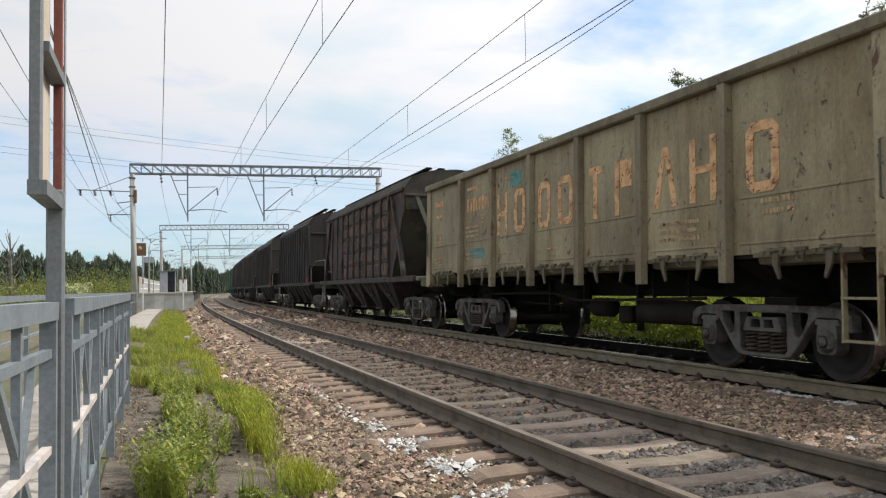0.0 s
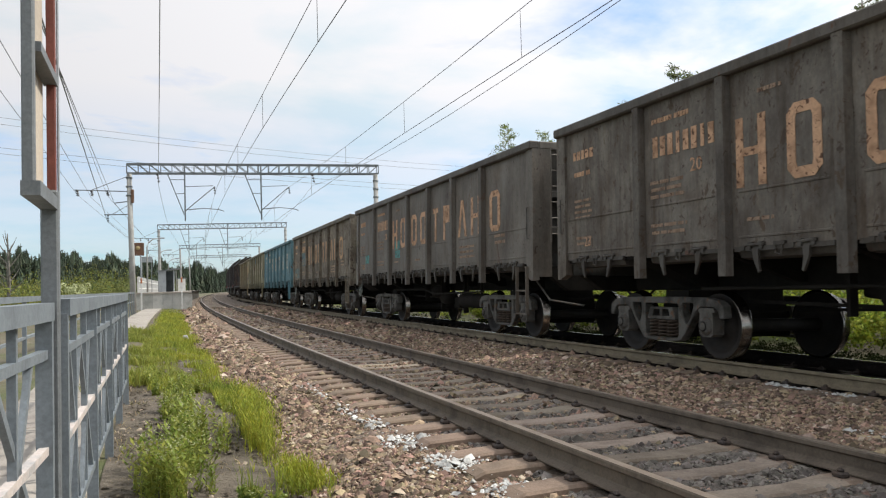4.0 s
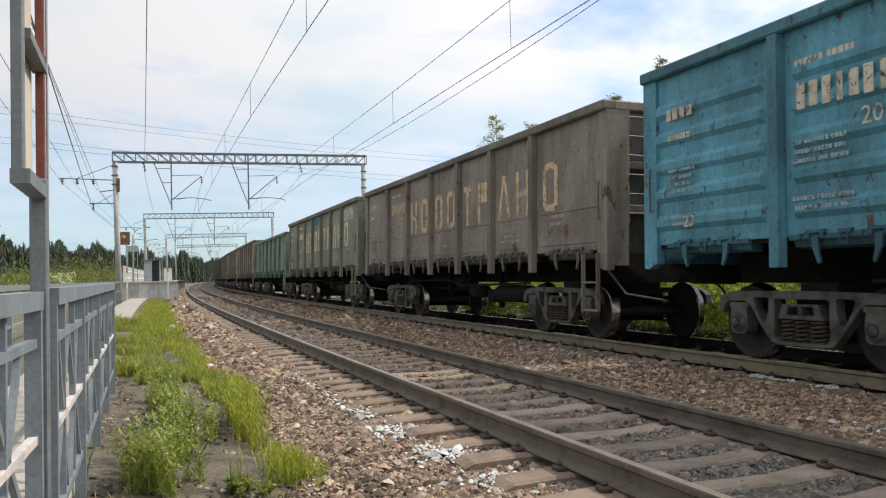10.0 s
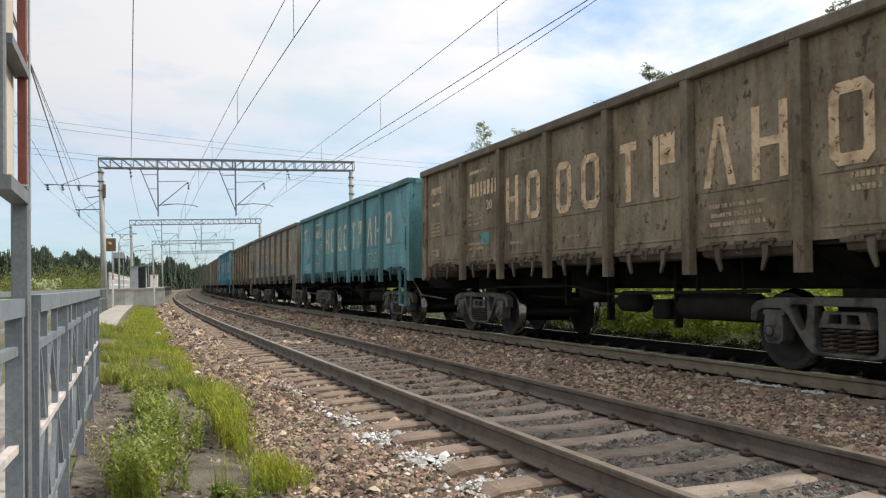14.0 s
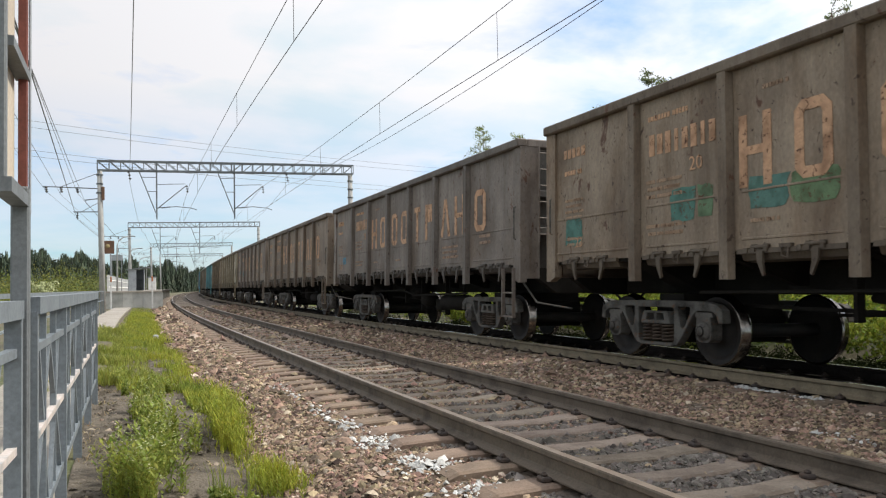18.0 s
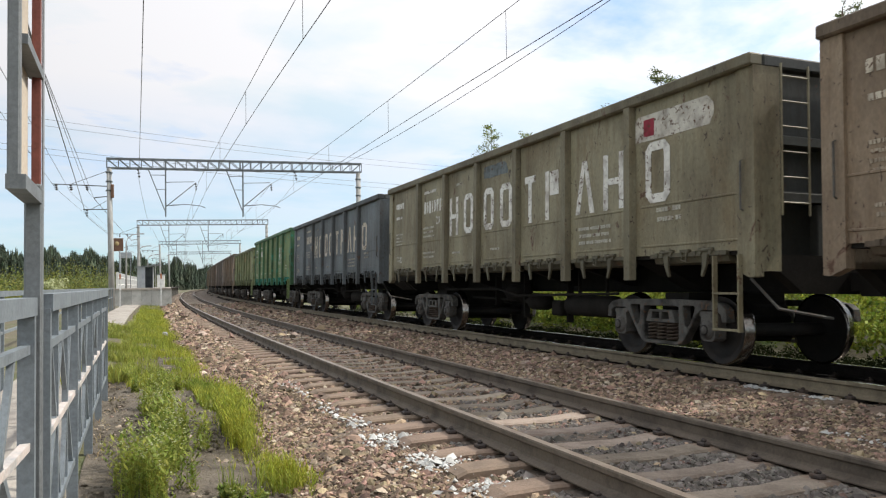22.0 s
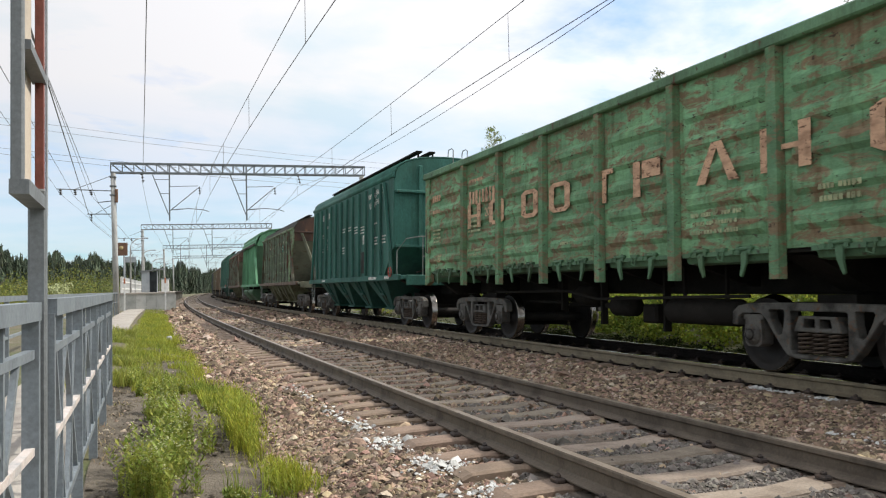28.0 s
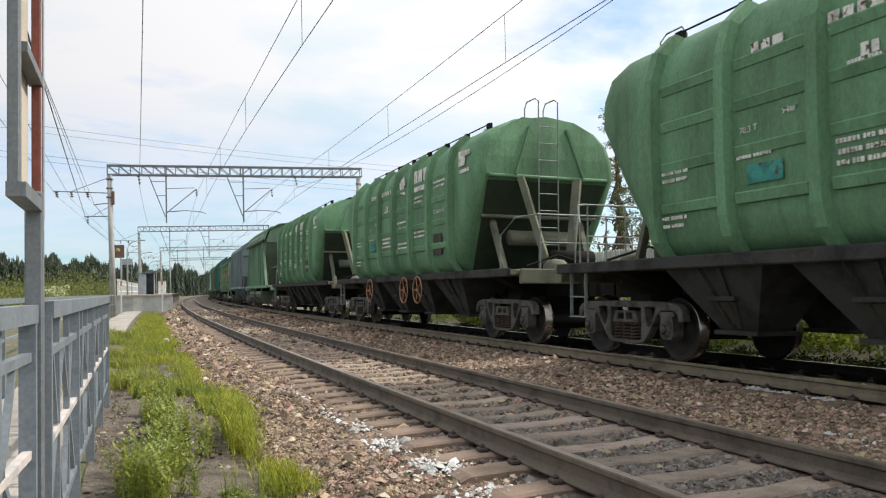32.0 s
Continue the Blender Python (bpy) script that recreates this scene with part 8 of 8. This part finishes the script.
    lamp = None
    for s, lat in ((68, -5.0), (88, -5.0), (112, -5.0), (134, -5.0)):
        m = upright(s, lat, 1.0)
        if lamp is None:
            lamp = thing("street_lamp", "grey platform lamp with a bent arm", "lamp", "platform lamps", m=m)
            part("pole", Shape().tube([(0, 0, 0), (0, 0, 3.6), (0.12, 0, 4.0), (0.45, 0, 4.25), (0.9, 0, 4.33)], [0.07, 0.05, 0.045, 0.04, 0.035], 8), "mast", lamp)
            part("lamp_head", Shape().cbox((1.1, 0, 4.34), (0.5, 0.2, 0.10), 0.03), "roof_grey", lamp)
        else:
            copy_thing(lamp, m)
    pole = None
    for s, lat, h in ((57.5, -2.32, 2.1), (57.4, -4.9, 2.15)):
        m = upright(s, lat, -0.2)
        if pole is None:
            pole = thing("marker_post", "white and orange marker post at the platform end", "post", "marker posts", m=m)
            part("shaft", Shape().cbox((0, 0, 0.9), (0.10, 0.10, 1.9), 0.01), "white", pole)
            part("band", Shape().cbox((0, 0, 2.0), (0.105, 0.105, 0.35), 0.01), "orange", pole)
        else:
            copy_thing(pole, m)
    st = thing("marker_stone", "small grey marker stone in the grass", "stone", m=upright(22.0, -2.55, -0.24), shape=Shape().cbox((0, 0, 0.06), (0.14, 0.12, 0.18), 0.03), mats="mast")


# ---- plants ----
def branch_tree(name, x, y, h, seed, mats, label, crown_from=0.35, spread=0.28, leaf=0.16, per=90, limbs=26, sparse=1.0, trunk_r=0.16, droop=0.0, group="trees beside the line", z0=-0.9):
    rng = np.random.default_rng(seed)
    root = thing(name, label, "tree", group, m=pose(x, y, z0))
    bend = rng.normal(0, 0.012 * h, 2)
    sh = Shape().tube([(0, 0, -0.3), (bend[0] * 0.3, bend[1] * 0.3, h * 0.35), (bend[0], bend[1], h * 0.72), (bend[0] * 1.3, bend[1] * 1.3, h * 0.98)], [trunk_r, trunk_r * 0.75, trunk_r * 0.42, 0.02], 8)
    part("trunk", sh, mats[1], root)
    lim = Shape()
    cs, rs = [], []
    for k in range(limbs):
        u = crown_from + (1 - crown_from) * (k + rng.uniform(0, 1)) / limbs
        a = rng.uniform(0, 2 * math.pi)
        ln = h * spread * (1.15 - u) ** 0.6 * rng.uniform(0.45, 1.1)
        z = h * u
        b = (bend[0] * u, bend[1] * u, z)
        tip = (b[0] + math.cos(a) * ln, b[1] + math.sin(a) * ln, z + ln * (0.35 - droop) * rng.uniform(0.4, 1.4))
        lim.tube([b, ((b[0] + tip[0]) / 2, (b[1] + tip[1]) / 2, (b[2] + tip[2]) / 2 + 0.05 * ln), tip], [0.05 * (1.2 - u), 0.03, 0.008], 5)
        for j in range(7):
            w = 0.35 + 0.11 * j
            cs.append([b[i] + (tip[i] - b[i]) * w + rng.normal(0, 0.10 * ln) for i in range(3)])
            rs.append(ln * rng.uniform(0.10, 0.24) + 0.12)
    part("branchwork", lim, mats[1], root)["kind"] = "stuff"
    v, f = leaf_cloud(rng, np.array(cs), np.array(rs), max(8, int(per * sparse)), leaf, 0.7, 0.28 if mats[0] == "needle" else 0.6)
    o = stuff("crown", v, f, mats[0], "", "", parent=root)
    return root


def conifer_cones(rng, p, h):
    """Ragged tiers of boughs, eleven to a tree, each a jagged little cone."""
    n, tiers, m = len(p), 11, 9
    u = (np.arange(tiers) / tiers)[None] + rng.uniform(0, 0.06, (n, tiers))
    r = 0.10 * h[:, None] * (1.03 - u) ** 0.6 * rng.uniform(0.75, 1.2, (n, tiers))
    z = p[:, None, 2] + h[:, None] * (0.04 + 0.90 * u)
    v = np.zeros((n, tiers, m + 1, 3))
    a = 2 * np.pi * np.arange(m) / m + rng.uniform(0, 6.3, (n, tiers, 1))
    rr = r[..., None] * np.where(np.arange(m) % 2, 0.55, 1.0) * rng.uniform(0.7, 1.25, (n, tiers, m))
    off = rng.normal(0, 0.02, (n, tiers, 2)) * h[:, None, None]
    v[:, :, :m, 0] = p[:, None, None, 0] + np.cos(a) * rr + off[..., None, 0]
    v[:, :, :m, 1] = p[:, None, None, 1] + np.sin(a) * rr + off[..., None, 1]
    v[:, :, :m, 2] = z[..., None] - rng.uniform(0, 0.05, (n, tiers, m)) * h[:, None, None]
    v[:, :, m, 0], v[:, :, m, 1] = p[:, None, 0] + off[..., 0] * 0.5, p[:, None, 1] + off[..., 1] * 0.5
    v[:, :, m, 2] = z + 0.145 * h[:, None]
    k = np.arange(m)
    f = np.stack([k, (k + 1) % m, np.full(m, m)], -1)
    f = (f[None] + (np.arange(n * tiers) * (m + 1))[:, None, None]).reshape(-1, 3)
    return v.reshape(-1, 3), f


def trees():
    pine, birch = ("needle", "bark"), ("birch_leaf", "birch")
    rnd = random.Random(9)
    for i, (x, y, h) in enumerate(((27.5, 23.8, 13.2), (30, 20.5, 14.5), (33, 26.5, 13.5), (29.5, 31, 11.8), (26.5, 35.5, 11.0), (36, 31, 14), (31, 39, 11.5), (28.5, 17.5, 14.0), (38, 24, 15), (34, 17, 15), (40, 35, 13), (25.2, 28.2, 9.5), (22.6, 29.2, 11.2), (24.2, 31.4, 11.0), (21.6, 27.2, 10.3), (23.4, 24.6, 10.4), (26.4, 30.2, 9.8), (20.8, 30.6, 9.8), (25.8, 26.0, 9.8), (22.4, 21.6, 8.8))):
        branch_tree("pine_tree", x, y, h, 100 + i, pine, "tall Scots pine with a bare lower trunk", 0.34, 0.17, 0.075, 15, 36, 1.0, 0.13)
    for i, (x, y, h) in enumerate(((25.5, 54.0, 13.6), (27.3, 52.5, 12.8), (24.5, 33.0, 8.2), (23.5, 26.0, 6.5), (23.8, 21.2, 6.0), (26, 44, 9.5), (17.6, 20.5, 4.8), (18.6, 18.4, 4.2), (19.4, 24.0, 5.0))):
        branch_tree("birch_tree", x, y, h, 200 + i, birch, "slender young birch with light green leaves", 0.26, 0.22, 0.06, 11, 44, 1.0, 0.06)
    rng = np.random.default_rng(31)
    # shrubs along the far side of the line
    n = 2600
    s, a = np.concatenate([rng.uniform(0, 30, 1700), rng.uniform(-6, 62, n - 1700)]), 8.5 + 4.3 * rng.uniform(0, 1, n) ** 1.2
    c = spots(s, a, -0.25 + rng.uniform(0.0, 1.5, n) * np.clip((a - 7.6) / 2.4, 0.42, 1.1))
    v, f = leaf_cloud(rng, c, rng.uniform(0.18, 0.46, n), 88, 0.040, 0.8, 0.62)
    stuff("trackside_shrubs", v, f, "leaf", "dense bright green shrubs along the far side of the track", "shrubs")
    # a fringe of near-black leaves that paints the shade under the shrubs
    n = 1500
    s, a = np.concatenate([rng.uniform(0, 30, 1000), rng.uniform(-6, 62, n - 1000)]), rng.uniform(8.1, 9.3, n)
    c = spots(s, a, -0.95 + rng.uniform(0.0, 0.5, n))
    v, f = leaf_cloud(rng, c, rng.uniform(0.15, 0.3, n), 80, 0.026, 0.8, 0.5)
    stuff("nettles", v, f, "nettle", "low leaves coloured dark for the shade at the foot of the shrubs", "weeds")
    # scrub to the left of the line
    n = 1250
    s, a = rng.uniform(26, 225, n), -8.8 - rng.uniform(0, 1, n) ** 1.2 * 60
    z = np.interp(a, [p[0] for p in GROUND], [p[1] for p in GROUND])
    hgt = rng.uniform(0.5, 1.5, n) * np.clip(s / 34, 1.0, 2.8)
    c = spots(s, a, z + hgt * 0.5)
    v, f = leaf_cloud(rng, c, hgt * 0.75, 110, 0.10, 1.15, 0.4)
    stuff("scrub", v, f, "leaf_dry", "wild green scrub and bushes on open ground", "shrubs")
    n = 18
    c = spots(rng.uniform(62, 64, n), rng.uniform(-10.3, -9.0, n), rng.uniform(0.2, 1.6, n))
    v, f = leaf_cloud(rng, c, rng.uniform(0.3, 0.6, n), 60, 0.09, 0.8)
    stuff("pale_bush", v, f, "flower", "pale flowering bush", "shrubs")
    # young trees and bushes before the woods
    n = 1500
    az, d = rng.uniform(math.radians(-20), math.radians(8), n), rng.uniform(90, 240, n)
    hgt = rng.uniform(1.2, 3.6, n) * rng.uniform(0.7, 1.25, n) * d / 150
    c = np.stack([d * np.sin(az), d * np.cos(az), -1.1 + hgt * 0.55], -1)
    c = c[(c[:, 0] < np.interp(c[:, 1], LINE[1], LINE[0]) - 9)]
    v, f = leaf_cloud(rng, c, 0.4 + 0.5 * hgt[:len(c)], 90, 0.20, 1.2, 0.45)
    stuff("young_growth", v, f, "bush", "rough young bushes in front of the forest", "shrubs")

    def woods(name, p, h, label):
        """Conifers, one stuff object for all of them."""
        v, f = conifer_cones(rng, p, h)
        k = 12
        u = 0.06 + 0.94 * (np.arange(k)[None] + rng.uniform(0, 1, (len(h), k))) / k
        r = 0.10 * h[:, None] * (1.04 - u) ** 0.8 * rng.uniform(0.3, 1.0, (len(h), k))
        ang = rng.uniform(0, 2 * np.pi, (len(h), k))
        c = np.stack([p[:, None, 0] + np.cos(ang) * r, p[:, None, 1] + np.sin(ang) * r, p[:, None, 2] + h[:, None] * u], -1).reshape(-1, 3)
        v2, f2 = leaf_cloud(rng, c, (0.06 * h[:, None] * (1.1 - u) + 0.2).ravel(), 7, 0.24, 0.9)
        v = np.concatenate([v2, v])
        f = np.concatenate([np.concatenate([f2[:, [0, 1, 2]], f2[:, [0, 2, 3]]]), f + len(v2)])
        stuff(name, v, f, "forest", label, "forest")

    # the forest edge runs obliquely, further off towards the line
    n = 3000
    az = np.concatenate([rng.uniform(-9.5, 8.5, 2600), rng.uniform(-40, -9.5, n - 2600)])
    edge = 11.0 / np.tan(np.radians(np.interp(az, (-9, -4, 1.3, 5, 8), (2.75, 2.5, 1.95, 1.5, 1.0))))
    d = edge * (1 + 0.28 * rng.uniform(0, 1, n))
    p = np.stack([d * np.sin(np.radians(az)), d * np.cos(np.radians(az)), np.full(n, -1.0)], -1)
    woods("far_woods", p, (8.2 + 5.6 * rng.beta(2.2, 1.9, n)) * (1 + 0.10 * np.sin(az * 2.3) + 0.07 * np.sin(az * 5.9 + 1)) * (1 + 0.75 * (d / edge - 1)), "dark conifer forest far behind the platform")
    for name, count, sr, ar, hr, label in (("woods_beyond_line", 220, (10, 420), (40, 120), (8, 15), "mixed pine woods on the far side of the line"),
                                           ("woods_at_the_bend", 260, (420, 700), (-36, 70), (9, 13), "dark forest where the line bends away")):
        q, a = rng.uniform(*sr, count), rng.uniform(*ar, count)
        if name == "woods_at_the_bend":
            keep = (a < -9) | (a > 14)
            q, a = q[keep], a[keep]
        woods(name, spots(q, a, -1.0 + 0 * q), rng.uniform(*hr, len(q)), label)
    dead = thing("dead_tree", "leafless dead birch in the scrub", "tree", m=pose(-8.3, 58, -0.95))
    tr = Shape().tube([(0, 0, -0.2), (0.1, 0, 3.0), (0.0, 0, 6.0)], [0.15, 0.10, 0.03], 7)
    for k in range(16):
        z = 2.2 + 0.2 * k
        aa = k * 2.4
        ln = 1.1 - 0.04 * k
        tr.tube([(0.05, 0, z), (math.cos(aa) * ln * 0.6, math.sin(aa) * ln * 0.6, z + 0.5), (math.cos(aa) * ln, math.sin(aa) * ln, z + 1.0)], [0.045, 0.03, 0.012], 4)
    part("trunk", tr, "birch", dead)


def fence():
    root = thing("picket_fence", "weathered pale concrete picket fence beyond the track", "fence", m=Matrix())
    pk = fix_normals(Shape().prism([(-0.06, 0), (0.06, 0), (0.06, 2.15), (0.0, 2.22), (-0.06, 2.15)], -0.03, 0.03).mesh("picket", "fence"))
    z = 0.15
    n = 0
    s = 6.0
    while s < 62:
        o = new("picket", pk)
        o.parent = root
        o.matrix_basis = upright(s, 14.7, z)
        if n % 15 == 0:
            g = spot(s, 14.82)
            part("fence_post", Shape().box((g.x, g.y, 0.9), (0.16, 0.16, 3.2)), "fence", root)
        n += 1
        s += 0.20
    a = 6.0
    while a < 62:
        p, q = spot(a, 14.76), spot(a + 3.0, 14.76)
        for h in (0.5, 1.9):
            part("fence_rail", Shape().beam((p.x, p.y, z + h), (q.x, q.y, z + h), 0.06, 0.10), "fence", root)
        a += 3.0
    bank = sheet("bank", list(np.arange(-10, 70, 4.0)), [12.2, 13.6, 14.4, 15.4, 17.5], lambda a: float(np.interp(a, [12.2, 13.6, 14.4, 15.4, 17.5], [-0.95, -0.2, 0.2, 0.2, -0.7])), "dirt", "low grassy bank under the fence")


walkway()
railing_line()
signpost()
overhead()
platform()
fence()
trees()
scatter_ballast()
grow_grass()
sleepers("near_sleepers", 0.0, 0.5, 80)
sleepers("far_sleepers_row", SPACE, 3, 60)


# ---- movement ----
def run_of(t):
    """How far the train has gone by t seconds, in metres."""
    ease = np.interp(t, (0, 3, 8, 10, 13, 16, 18, 20, 21, 23, 32), (-0.03, 0.02, 0.03, -0.09, -0.15, -0.25, -0.25, -0.18, -0.07, 0.05, 0.05))
    return 15.74 * t + 0.0077 * t * t + 0.55 * max(0.0, 1 - t / 9.0) ** 1.5 + float(ease)


def wagon_pose(s, half):
    a, b = spot(s - half, 0, 0, SPACE), spot(s + half, 0, 0, SPACE)
    c, t = (a + b) / 2, (b - a).normalized()
    r = t.cross(Vector((0, 0, 1))).normalized()
    u = r.cross(t)
    ca, sa = math.cos(CANT), math.sin(CANT)
    x, z = r * ca + u * sa, u * ca - r * sa
    return Matrix(((x.x, t.x, z.x, c.x), (x.y, t.y, z.y, c.y), (x.z, t.z, z.z, c.z), (0, 0, 0, 1)))


def motions():
    for root, sets, rel, half in TRAIN:
        walk(root, [(t, wagon_pose(rel + run_of(t), half)) for t in range(33)])
        # the wheels turn while the wagon rolls past the camera
        t0 = max(0.0, (-9 - rel) / 15.9)
        t1 = min(32.0, (26 - rel) / 15.9)
        if t1 - t0 < 0.3:
            continue
        f0, f1 = int(t0 * FPS), int(t1 * FPS)
        for ws in sets:
            p = ws.location.copy()

            def spun(d):
                return Matrix.Translation(p) @ Matrix.Rotation(-d / WHEEL_R, 4, "X")
            start = run_of(f0 / FPS)
            rows = [(f / FPS, spun(run_of(f / FPS) - start)) for f in range(f0, f1 + 1)]
            if f0 > 0:
                rows.insert(0, (0.0, spun(0.0)))
            if f1 < 32 * FPS:
                rows.append((32.0, rows[-1][1]))
            walk(ws, rows)


motions()
